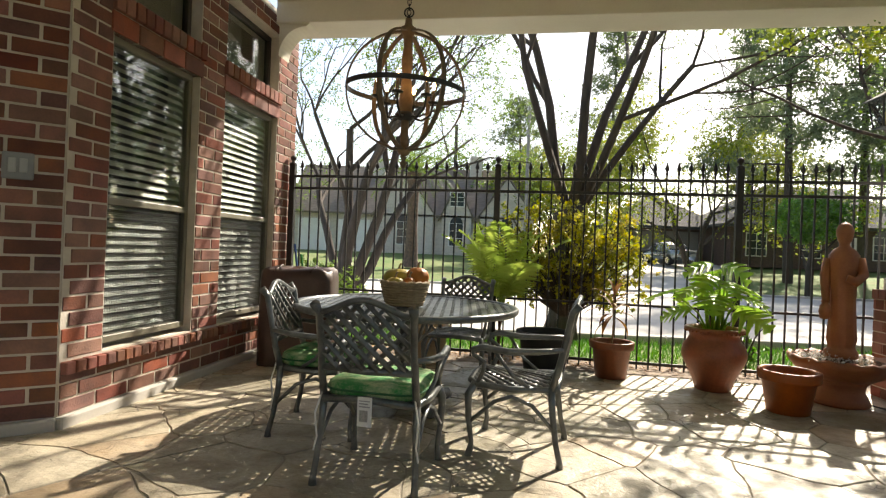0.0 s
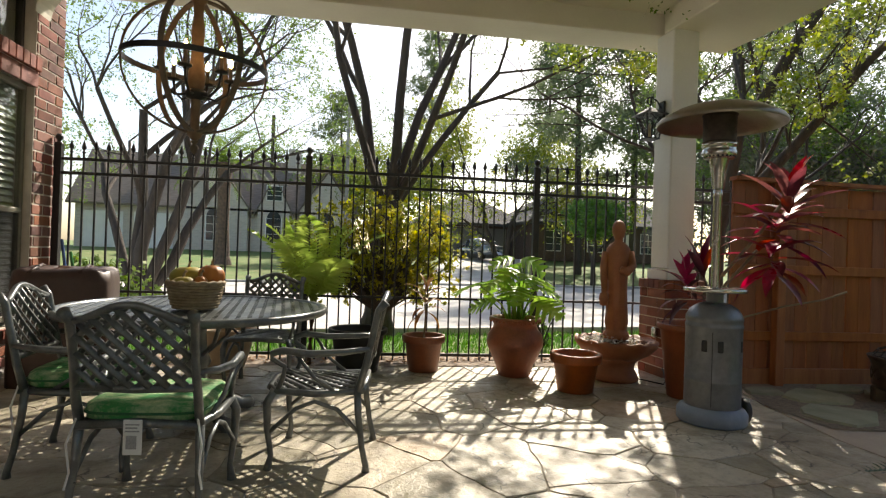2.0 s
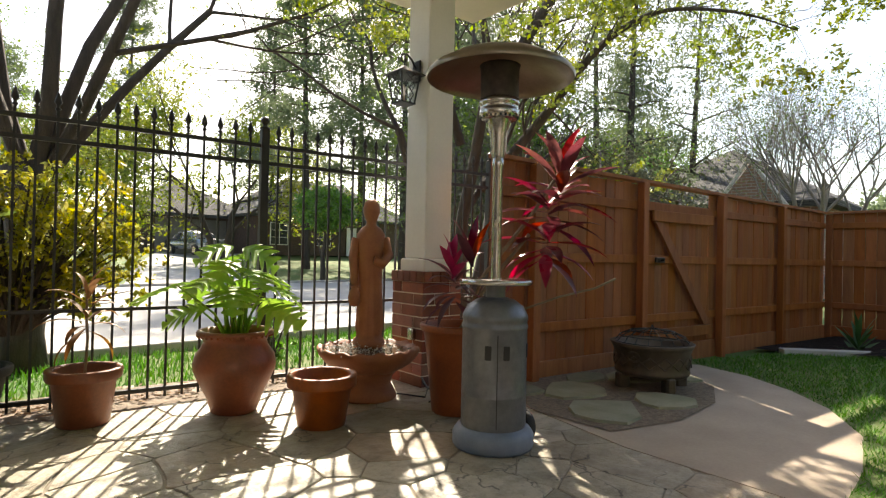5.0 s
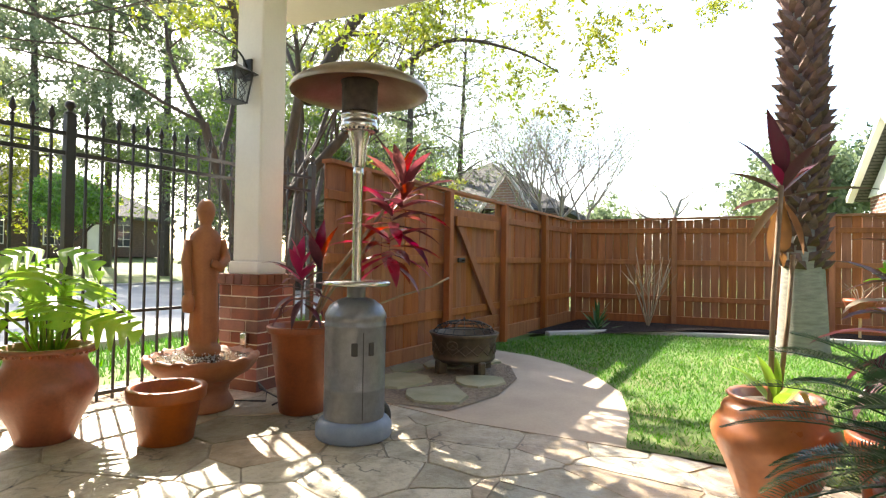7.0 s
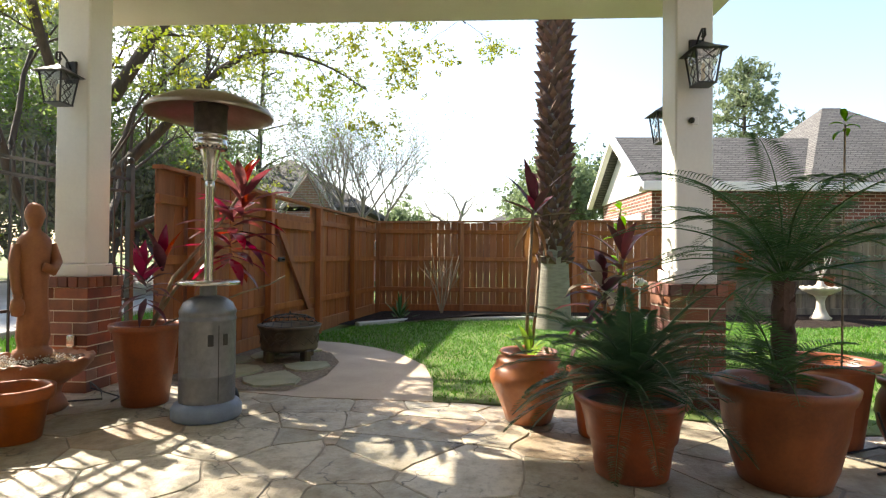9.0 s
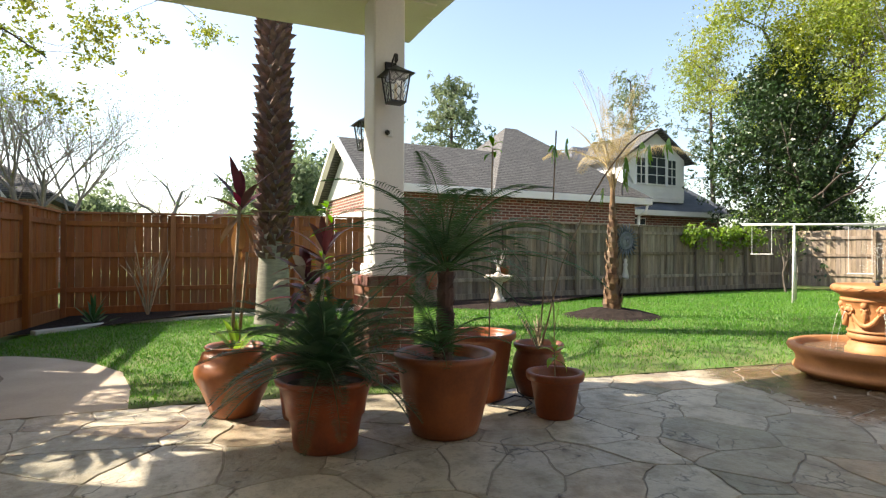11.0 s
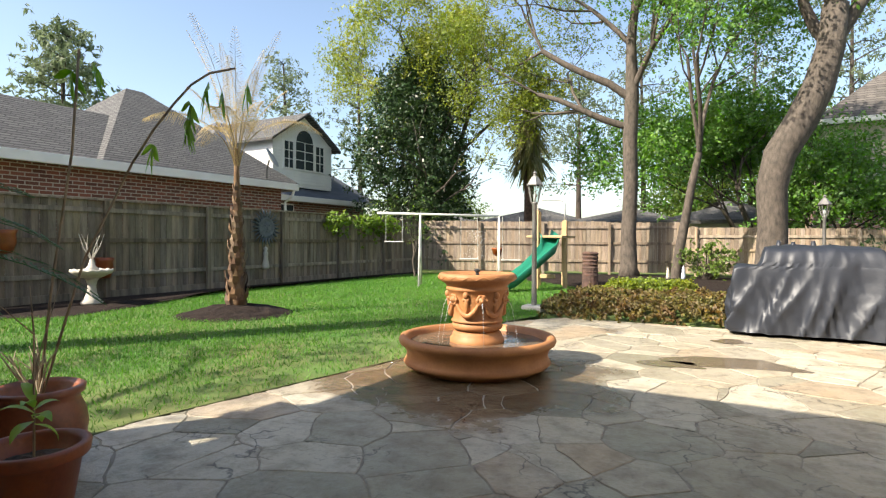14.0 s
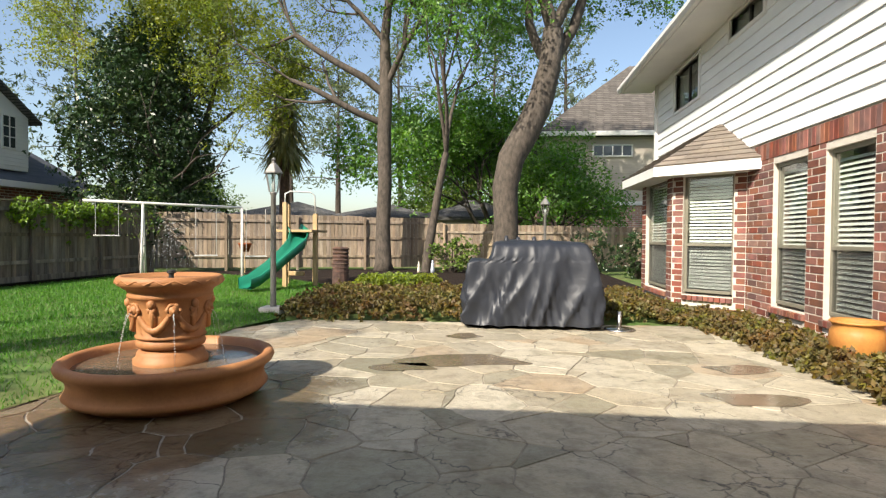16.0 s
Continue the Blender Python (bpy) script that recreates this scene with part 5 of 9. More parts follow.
for k in range(22):
    z = 0.56 + k * 0.04
    if z < 1.36:
        part("chain_link", Mesh().tube([(0.014 * math.cos(6.28319 * i / 10) * (1 if k % 2 else 0), 0.014 * math.cos(6.28319 * i / 10) * (0 if k % 2 else 1), z + 0.026 * math.sin(6.28319 * i / 10)) for i in range(11)], 0.0035, 5, False), IRON, ch)
part("loop", Mesh().tube([(0.035 * math.cos(6.28319 * i / 16), 0, 0.6 + 0.035 * math.sin(6.28319 * i / 16)) for i in range(17)], 0.006, 6, False), IRON, ch)
part("canopy", Mesh().lathe([(0.0, 1.33), (0.06, 1.35), (0.065, 1.39), (0.0, 1.39)], 18), IRON, ch)

# brown covered box by the wall
bx = Mesh()
n = 40
v = []
for z, t in ((0.0, 1.0), (0.25, 1.01), (0.55, 1.0), (0.85, 0.99), (0.93, 0.96), (0.955, 0.85), (0.96, 0.3)):
    for k in range(n):
        a = 6.28319 * k / n
        c, s = math.cos(a), math.sin(a)
        w = 1 + 0.015 * math.sin(k * 2.3) * (1 - z)
        v.append((0.36 * t * w * math.copysign(abs(c) ** 0.3, c), 0.33 * t * w * math.copysign(abs(s) ** 0.3, s), z + 0.012 * math.sin(k * 0.9 + z * 4) * (z > 0.8)))
bx.add(v, [(i * n + k, i * n + (k + 1) % n, i * n + n + (k + 1) % n, i * n + n + k) for i in range(6) for k in range(n)] + [tuple(range(6 * n, 7 * n))])
cb = thing("covered_box", "boxy equipment under a dark brown vinyl cover", "cover", (-1.66, 5.62, 0), 5)
part("cover", bx, BROWNCOVER, cb, smooth=True)
for sx in (-0.2, 0.15):
    part("fold", Mesh().tube([(sx, -0.33, 0.93), (sx + 0.02, -0.2, 0.965), (sx - 0.02, 0.1, 0.975), (sx, 0.3, 0.93)], [0.012, 0.016, 0.014, 0.01], 6), BROWNCOVER, cb, smooth=True)
for (x, c, lb) in ((-1.98, (0.04, 0.10, 0.30), "blue broom handle leaning on the brick wall"), (-1.9, (0.03, 0.25, 0.05), "green tool handle leaning on the brick wall")):
    sticks = Mesh().tube([(x + 0.22, 6.22, 0.0), (x, 6.38, 1.2 if c[2] > 0.2 else 1.08)], 0.014, 8)
    single("tool_handle", sticks, mat("handle_paint", c, None, 8, 0.4), lb, "tool")

sw = thing("switch_plate", "grey weatherproof double switch plate on brick", "switch", (0, 0, 0))
sw.matrix_basis = C1
part("plate", Mesh().bevbox(0.155, 0.01, 1.52, 0.31, 0.03, 1.68, 0.008), mat("grey_plastic", (0.30, 0.31, 0.32), (0.25, 0.26, 0.27), 9, 0.5), sw)
for k in range(2):
    part("switch_cover", Mesh().bevbox(0.185 + 0.055 * k, 0.03, 1.56, 0.225 + 0.055 * k, 0.04, 1.645, 0.004), mat("light_grey_plastic", (0.45, 0.46, 0.47), (0.4, 0.41, 0.42), 9, 0.5), sw)


# ---- patio heater ----
ht = thing("patio_heater", "tall grey propane patio heater with steel mushroom top", "heater", (3.24, 3.57, 0))
ht.scale = (1, 1, 1.035)
part("base", Mesh().lathe([(0.0, 0.0), (0.235, 0.0), (0.245, 0.015), (0.245, 0.075), (0.225, 0.105), (0.2, 0.12), (0.0, 0.12)], 48), HEATBASE, ht, "blue-grey moulded base ring", smooth=True)
body = part("tank_housing", Mesh().lathe([(0.192, 0.11), (0.196, 0.14), (0.196, 0.3), (0.198, 0.305), (0.196, 0.31), (0.196, 0.68), (0.2, 0.685), (0.2, 0.7), (0.195, 0.71), (0.195, 0.73), (0.2, 0.735), (0.197, 0.76), (0.17, 0.81), (0.12, 0.845), (0.07, 0.86), (0.0, 0.862)], 48), HEATGREY, ht, smooth=True)
# No slots are cut: raised black pieces give the shade inside them.
for a in (-150, -118, -60):
    m = pose(0, 0, 0, 0, 0, a)
    part("vent_slot", Mesh().bevbox(0.19, -0.02, 0.52, 0.1985, 0.02, 0.6, 0.004, m), RUBBER, ht, "black oval piece for the shade in a vent slot")
part("door_seam", Mesh().box(0.1955, -0.0025, 0.14, 0.1985, 0.0025, 0.66, pose(0, 0, 0, 0, 0, -134)), RUBBER, ht)
part("collar", Mesh().lathe([(0.06, 0.85), (0.06, 0.93), (0.075, 0.94), (0.0, 0.94)], 24), HEATGREY, ht, smooth=True)
part("shelf", Mesh().lathe([(0.0, 0.935), (0.215, 0.935), (0.222, 0.942), (0.222, 0.958), (0.215, 0.965), (0.0, 0.965)], 48), STEEL, ht, "round white-metal table shelf", smooth=True)
part("pole", Mesh().lathe([(0.032, 0.96), (0.032, 1.62), (0.036, 1.63), (0.036, 1.66), (0.032, 1.67), (0.032, 1.7)], 24), STEEL, ht, "polished stainless steel pole", smooth=True)
part("burner_cone", Mesh().lathe([(0.04, 1.68), (0.045, 1.7), (0.052, 1.8), (0.072, 1.9), (0.078, 1.91), (0.0, 1.91)], 28), STEEL, ht, smooth=True)
part("burner_band", Mesh().lathe([(0.0, 1.9), (0.1, 1.9), (0.118, 1.915), (0.122, 1.95), (0.116, 1.96), (0.116, 1.985), (0.122, 1.99), (0.12, 2.02), (0.0, 2.02)], 36), STEEL, ht, smooth=True)
# Black balls give the shade of the burner's holes.
for k in range(24):
    part("burner_hole", Mesh().ball((0.112 * math.cos(k * 0.2618), 0.112 * math.sin(k * 0.2618), 1.913), 0.009, 4), RUBBER, ht)
part("emitter", Mesh().lathe([(0.112, 2.02), (0.115, 2.03), (0.118, 2.2), (0.125, 2.22), (0.0, 2.22)], 36), mat("scorched_mesh", (0.09, 0.07, 0.06), (0.05, 0.04, 0.035), 20, 0.6, 0.4, 200, metal=0.5), ht, "scorched perforated emitter screen", smooth=True)
part("reflector", Mesh().lathe([(0.445, 2.14), (0.442, 2.15), (0.42, 2.175), (0.31, 2.235), (0.24, 2.26), (0.13, 2.285), (0.0, 2.29), (0.0, 2.3), (0.14, 2.296), (0.25, 2.272), (0.32, 2.247), (0.43, 2.187), (0.452, 2.155), (0.445, 2.14)], 56), REFLECTOR, ht, "tarnished aluminium mushroom reflector", smooth=True)
wheel = Mesh().lathe([(0.03, -0.025), (0.075, -0.025), (0.09, -0.012), (0.09, 0.012), (0.075, 0.025), (0.03, 0.025), (0.03, -0.025)], 24)
wm = pose(0.235, -0.07, 0.08, 0, 90, -20)
wheel.v = [tuple(wm @ Vector(p)) for p in wheel.v]
part("wheel", wheel, RUBBER, ht, smooth=True)

# ---- pots and plants ----


def pot(at, prof, material, label, name="terracotta_pot", soil=None, turn=0.0, fluted=None, beads=None):
    p = thing(name, label, "pot", (*at, 0), turn)
    n = 56
    m = Mesh().lathe(prof, n)
    if fluted:
        z0, z1, amp, cnt = fluted
        m.v = [(x * (1 + amp * math.cos(cnt * math.atan2(y, x)) * (z0 < z < z1)), y * (1 + amp * math.cos(cnt * math.atan2(y, x)) * (z0 < z < z1)), z) for x, y, z in m.v]
    part("body", m, material, p, smooth=True)
    if soil:
        r, z = soil
        s = Mesh()
        v = [(0, 0, z + 0.012)]
        for j in range(1, 5):
            for k in range(20):
                v.append((r * j / 4 * math.cos(k * 0.31416), r * j / 4 * math.sin(k * 0.31416), z + rng.uniform(-0.008, 0.012) * (j < 4)))
        f = [(0, 1 + k, 1 + (k + 1) % 20) for k in range(20)] + [(1 + j * 20 + k, 21 + j * 20 + k, 21 + j * 20 + (k + 1) % 20, 1 + j * 20 + (k + 1) % 20) for j in range(3) for k in range(20)]
        part("soil", s.add(v, f), SOIL, p)
    if beads:
        r, z, cnt = beads
        for k in range(cnt):
            part("bead", Mesh().ball((r * math.cos(6.28319 * k / cnt), r * math.sin(6.28319 * k / cnt), z), 0.012, 4), material, p, smooth=True)
    return p


def plain(r0, r1, h, lip=0.05, out=0.02):
    return [(0.0, 0.0), (r0 - 0.01, 0.0), (r0, 0.01), (r1 - 0.012, h - lip - 0.01), (r1 + out - 0.006, h - lip), (r1 + out, h - lip + 0.01), (r1 + out + 0.004, h - 0.01), (r1 + out, h), (r1 - 0.012, h), (r1 - 0.02, h - 0.02), (r1 - 0.035, h - 0.09), (0.0, h - 0.09)]


BULGE = [(0.0, 0.0), (0.14, 0.0), (0.155, 0.01), (0.18, 0.1), (0.24, 0.22), (0.275, 0.3), (0.28, 0.35), (0.265, 0.41), (0.225, 0.465), (0.212, 0.5), (0.225, 0.535), (0.255, 0.55), (0.262, 0.565), (0.25, 0.58), (0.225, 0.58), (0.2, 0.54), (0.19, 0.5), (0.0, 0.5)]
pot((2.35, 5.22), BULGE, TERRA, "large bulbous terracotta pot with beaded rim", soil=(0.19, 0.505), fluted=(0.02, 0.22, 0.02, 22), beads=(0.25, 0.545, 36))
pot((2.65, 4.55), plain(0.155, 0.205, 0.34, 0.08), TERRA, "empty short terracotta pot on the patio", soil=(0.17, 0.25))
pot((1.5, 5.55), plain(0.15, 0.195, 0.36, 0.07), TERRA, "small terracotta pot with a red-leaved seedling", soil=(0.165, 0.275))
pot((3.56, 4.21), plain(0.17, 0.25, 0.64, 0.05, 0.015), TERRA, "tall smooth terracotta pot beside the heater", soil=(0.215, 0.555))
URN = [(0.0, 0.0), (0.15, 0.0), (0.165, 0.01), (0.185, 0.08), (0.235, 0.2), (0.275, 0.28), (0.285, 0.325), (0.275, 0.365), (0.25, 0.4), (0.238, 0.415), (0.235, 0.44), (0.225, 0.46), (0.2, 0.475), (0.205, 0.5), (0.215, 0.505), (0.205, 0.515), (0.18, 0.5), (0.17, 0.46), (0.0, 0.46)]
pot((3.25, 1.2), URN, TERRAGLOSS, "glossy sealed terracotta urn with carved sides", soil=(0.175, 0.465), fluted=(0.03, 0.2, 0.022, 18))
CYC = [(0.0, 0.0), (0.18, 0.0), (0.195, 0.01), (0.21, 0.12), (0.225, 0.2), (0.24, 0.21), (0.255, 0.3), (0.28, 0.39), (0.305, 0.405), (0.31, 0.43), (0.295, 0.44), (0.265, 0.43), (0.25, 0.38), (0.0, 0.38)]
pot((2.28, 0.76), CYC, TERRA, "ribbed terracotta pot holding a sago cycad", soil=(0.25, 0.385))
pot((2.21, -0.03), [(0.0, 0.0), (0.2, 0.0), (0.22, 0.012), (0.25, 0.1), (0.295, 0.3), (0.315, 0.45), (0.325, 0.46), (0.34, 0.5), (0.345, 0.53), (0.325, 0.54), (0.3, 0.52), (0.29, 0.45), (0.0, 0.45)], TERRA, "large terracotta pot holding a pygmy date palm", soil=(0.29, 0.455), fluted=(0.05, 0.4, 0.012, 12))
pot((2.17, -0.92), plain(0.135, 0.19, 0.33, 0.055), TERRA, "small terracotta pot with a thin seedling", soil=(0.165, 0.25))
JAR = [(0.0, 0.0), (0.15, 0.0), (0.165, 0.015), (0.21, 0.12), (0.225, 0.22), (0.215, 0.3), (0.19, 0.36), (0.185, 0.38), (0.21, 0.4), (0.215, 0.43), (0.195, 0.44), (0.175, 0.41), (0.16, 0.36), (0.0, 0.36)]
pot((2.76, -1.2), JAR, TERRA, "round-bellied terracotta jar with bare stems", soil=(0.165, 0.365))
pot((2.84, -0.68), plain(0.19, 0.265, 0.55, 0.05), TERRA, "terracotta pot behind the palm pot", soil=(0.23, 0.465))
pot((2.95, 0.74), plain(0.16, 0.22, 0.45, 0.06), TERRA, "terracotta pot in the group of plants", soil=(0.19, 0.365))
pot((-0.38, 5.82), [(0.0, 0.0), (0.14, 0.0), (0.16, 0.02), (0.22, 0.2), (0.24, 0.34), (0.265, 0.36), (0.27, 0.4), (0.25, 0.41), (0.22, 0.38), (0.2, 0.3), (0.0, 0.3)], mat("pale_clay", (0.46, 0.34, 0.22), (0.34, 0.25, 0.16), 5, 0.7, 0.3, 50), "pale clay pot near the iron fence", soil=(0.21, 0.31))
pot((0.85, 5.63), plain(0.2, 0.27, 0.42, 0.05), RUBBER, "black plastic nursery pot by the fence", name="nursery_pot", soil=(0.24, 0.33))
pot((-4.12, -6.25), [(0.0, 0.0), (0.14, 0.0), (0.16, 0.015), (0.21, 0.12), (0.235, 0.25), (0.225, 0.33), (0.2, 0.38), (0.215, 0.41), (0.235, 0.42), (0.22, 0.44), (0.19, 0.42), (0.17, 0.36), (0.0, 0.36)], mat("orange_clay", (0.52, 0.24, 0.06), (0.40, 0.16, 0.04), 5, 0.5, 0.2, 40), "bright orange clay urn beside the house wall", soil=(0.18, 0.365))


def frond(m, base, az, L, e0, e1, pairs, ll, lw, droop=0.0, vee=0.5, stem=0.006, start=0.12, bend=0.0, taper=0.35):
    """A pinnate frond: its midrib rises at e0 and ends at e1 degrees."""
    n = 12
    pts = [Vector(base)]
    for k in range(n):
        e = math.radians(e0 + (e1 - e0) * (k / n) ** 1.1)
        a = az + bend * k / n
        pts.append(pts[-1] + Vector((math.cos(a) * math.cos(e), math.sin(a) * math.cos(e), math.sin(e))) * (L / n))
    m.tube(pts, [stem * (1 - 0.8 * k / n) for k in range(n + 1)], 4, False)
    for k in range(pairs):
        t = start + (1 - start) * (k + 0.5) / pairs
        i = min(n - 1, int(t * n))
        p = pts[i].lerp(pts[i + 1], t * n - i)
        d = (pts[i + 1] - pts[i]).normalized()
        s = d.cross(Vector((0, 0, 1)))
        s = s.normalized() if s.length > 1e-3 else Vector((1, 0, 0))
        u = s.cross(d)
        ln = ll * (math.sin(math.pi * min(1, 0.18 + t * 0.82)) ** 0.6 * (1 - taper * t) + 0.12) * rng.uniform(0.88, 1.1)
        for sg in (-1, 1):
            q = (s * sg + d * (0.2 + 0.45 * t * t) + u * vee).normalized()
            mid = p + q * ln * 0.5
            end = p + q * ln + Vector((0, 0, -droop * ln))
            wa = q.cross(u).normalized()
            th = rng.uniform(0.3, 1.15) * sg
            w = (wa * math.cos(th) + q.cross(wa) * math.sin(th)) * lw
            m.add([p, mid - w, end, mid + w], [(0, 1, 2, 3)])


def palm_head(name, at, h, count, L, pairs, ll, lw, e_hi, e_lo, label, material, curve=70, trunk=None, droop=0.15, vee=0.25, seed=1, cat="palm", extra=None):
    global rng
    rng = random.Random(seed)
    p = thing(name, label, cat, (0, 0, 0))
    if trunk:
        r0, r1, lean = trunk
        pts = [(at[0] + lean[0] * t, at[1] + lean[1] * t, at[2] + h * t) for t in np.linspace(0, 1, 9)]
        part("trunk", Mesh().tube(pts, [r0 + (r1 - r0) * t + 0.006 * (-1) ** i for i, t in enumerate(np.linspace(0, 1, 9))], 12), PALMBARK, p)
        top = pts[-1]
        bt = Mesh()
        for k in range(int(h / 0.02)):
            t = k * 0.02 / h
            a = k * 2.4
            c = Vector((at[0] + lean[0] * t, at[1] + lean[1] * t, at[2] + h * t))
            d = Vector((math.cos(a), math.sin(a), 0))
            r = r0 + (r1 - r0) * t
            s = Vector((-d.y, d.x, 0)) * r * 0.45
            q = c + d * r * 0.85
            bt.add([q - s, q + s, q + d * r * 0.45 + Vector((0, 0, r * 0.9)), q - s + Vector((0, 0, -r * 0.2)), q + s + Vector((0, 0, -r * 0.2))], [(0, 1, 2), (3, 4, 1, 0), (3, 0, 2), (4, 2, 1)])
        part("trunk_stubble", bt, PALMBARK, p, "dry brown leaf stubs", kind="stuff")
    else:
        top = (at[0], at[1], at[2] + h)
    for k in range(count):
        a = k * 2.399 + rng.uniform(-0.2, 0.2)
        t = (k + 0.5) / count
        e = e_hi + (e_lo - e_hi) * t + rng.uniform(-6, 6)
        m = Mesh()
        frond(m, top, a, L * rng.uniform(0.85, 1.08), e, e - curve * rng.uniform(0.8, 1.2), pairs, ll, lw, droop, vee, 0.007, 0.12, rng.uniform(-0.3, 0.3))
        part("frond", m, material, p, kind="stuff")
    rng = random.Random(7)
    return p


palm_head("sago_cycad", (2.28, 0.76, 0.385), 0.1, 46, 0.8, 62, 0.115, 0.004, 66, -4, "dark green sago cycad with stiff arching fronds", CYCAD, 58, (0.07, 0.06, (0, 0)), 0.12, 0.55, 21)
palm_head("pygmy_date_palm", (2.21, -0.03, 0.455), 0.62, 28, 1.12, 54, 0.19, 0.0034, 84, 4, "feathery green pygmy date palm in a pot", FROND, 78, (0.06, 0.055, (0.03, -0.02)), 0.22, 0.3, 22)
palm_head("pygmy_date_palm", (2.05, 0.1, 0.455), 0.12, 10, 0.5, 26, 0.15, 0.004, 75, 15, "young yellow-green date palm shoot in the pot", FROND, 60, (0.03, 0.03, (0, 0)), 0.2, 0.3, 23)
palm_head("areca_palm", (0.4, 5.98, 0.0), 0.6, 12, 1.05, 26, 0.34, 0.017, 88, 52, "bright green areca palm by the fence", mat("areca_leaf", (0.30, 0.46, 0.06), (0.46, 0.56, 0.11), 4, 0.45, 0, 20, trans=0.5), 42, (0.022, 0.018, (0.02, 0)), 0.25, 0.35, 24)


def cane(pl, pts, r=0.012, material=None):
    part("cane", Mesh().tube(pts, r, 7), material or mat("pale_cane", (0.32, 0.24, 0.15), (0.22, 0.16, 0.1), 10, 0.8, 0.3, 60), pl, smooth=True)


def rosette(pl, top, count, L, w, material, seed, e_hi=70, e_lo=-30, sag=75):
    r = random.Random(seed)
    for k in range(count):
        a = k * 2.399 + r.uniform(-0.25, 0.25)
        e = math.radians(e_hi + (e_lo - e_hi) * (k / count) + r.uniform(-10, 10))
        ln = L * r.uniform(0.75, 1.1)
        p = Vector(top) - Vector((0, 0, 0.012 * k))
        pts, ws = [p], [w * 0.2]
        for j in range(6):
            ee = e - math.radians(sag) * (j / 6) ** 1.6
            p = p + Vector((math.cos(a) * math.cos(ee), math.sin(a) * math.cos(ee), math.sin(ee))) * ln / 6
            pts.append(p)
            ws.append(w * (0.55, 0.95, 1.0, 0.85, 0.5, 0.04)[j])
        part("leaf", Mesh().strap(pts, ws, (0, 0, 1), 0.3), material, pl, smooth=True)


MAROON = mat("maroon_leaf", (0.16, 0.03, 0.055), (0.09, 0.04, 0.05), 3.5, 0.4, 0.05, 20, rnd=0.3, trans=0.3)
CANE = mat("cordyline_cane", (0.30, 0.22, 0.14), (0.20, 0.14, 0.09), 12, 0.8, 0.4, 60)
tp = thing("ti_plant", "red and maroon cordyline with long glossy leaves", "plant")
cane(tp, [(3.56, 4.21, 0.55), (3.68, 4.05, 0.9), (3.84, 3.78, 1.3)], 0.014, CANE)
cane(tp, [(3.58, 4.21, 0.55), (3.68, 4.06, 1.0), (3.84, 3.75, 1.45), (3.95, 3.6, 1.75)], 0.014, CANE)
rosette(tp, (3.95, 3.6, 1.74), 20, 0.44, 0.047, REDLEAF, 31, 78, -12, 34)
rosette(tp, (3.9, 3.66, 1.52), 14, 0.46, 0.046, REDLEAF, 34, 35, -25, 38)
rosette(tp, (3.9, 3.68, 1.3), 16, 0.46, 0.046, REDLEAF, 32, 30, -35, 42)
rosette(tp, (3.54, 4.24, 1.05), 9, 0.25, 0.042, PINKLEAF, 33, 85, 25, 25)
rosette(tp, (3.62, 4.12, 1.1), 5, 0.34, 0.045, REDLEAF, 35, 82, 40, 20)
rosette(tp, (3.53, 4.2, 0.98), 16, 0.34, 0.026, MAROON, 36, 40, -35, 60)
cane(tp, [(3.6, 4.1, 0.62), (3.95, 3.6, 0.86), (4.1, 3.4, 0.93), (4.2, 3.3, 1.0)], 0.008, CANE)
tq = thing("ti_plant", "leggy cordyline with sparse maroon leaves in the urn", "plant")
cane(tq, [(3.25, 1.22, 0.46), (3.3, 1.2, 1.0), (3.36, 1.16, 1.55)], 0.013, CANE)
cane(tq, [(3.28, 1.18, 0.46), (3.36, 1.13, 0.85), (3.4, 1.1, 1.2)], 0.012, CANE)
rosette(tq, (3.37, 1.15, 1.58), 9, 0.4, 0.036, MAROON, 41, 74, 0, 22)
rosette(tq, (3.37, 1.15, 1.56), 4, 0.2, 0.026, PINKLEAF, 49, 60, 20, 20)
rosette(tq, (3.37, 1.15, 1.5), 5, 0.33, 0.035, BROWNLEAF, 42, -40, -80, 20)
rosette(tq, (3.25, 1.2, 0.48), 6, 0.28, 0.03, PHILO, 43, 80, 20, 40)
REDDRY = mat("bronze_red_leaf", (0.24, 0.035, 0.04), (0.13, 0.07, 0.05), 3.5, 0.4, 0.05, 20, rnd=0.3, trans=0.35)
tr = thing("ti_plant", "maroon cordyline with curled dry leaves", "plant")
cane(tr, [(2.95, 0.74, 0.36), (2.97, 0.72, 0.75), (2.99, 0.72, 0.95)], 0.013, CANE)
cane(tr, [(2.97, 0.7, 0.36), (2.98, 0.64, 0.8), (2.99, 0.6, 1.2)], 0.012, CANE)
rosette(tr, (2.99, 0.72, 0.98), 20, 0.42, 0.042, MAROON, 44, 58, -40, 60)
rosette(tr, (2.99, 0.6, 1.22), 12, 0.4, 0.032, REDDRY, 45, 75, -10, 45)
rosette(tr, (2.95, 0.76, 1.02), 6, 0.3, 0.04, mat("bleached_leaf", (0.55, 0.50, 0.42), (0.40, 0.34, 0.27), 5, 0.7, 0, 20, trans=0.3), 46, 60, -30)
ts = thing("ti_plant", "small bronze-leaved cordyline seedling", "plant")
cane(ts, [(1.5, 5.55, 0.27), (1.51, 5.54, 0.55), (1.5, 5.54, 0.68)], 0.009, CANE)
rosette(ts, (1.5, 5.54, 0.7), 10, 0.3, 0.022, BROWNLEAF, 47, 60, -50)
rosette(ts, (1.5, 5.54, 0.82), 6, 0.26, 0.022, BROWNLEAF, 48, 85, 20)
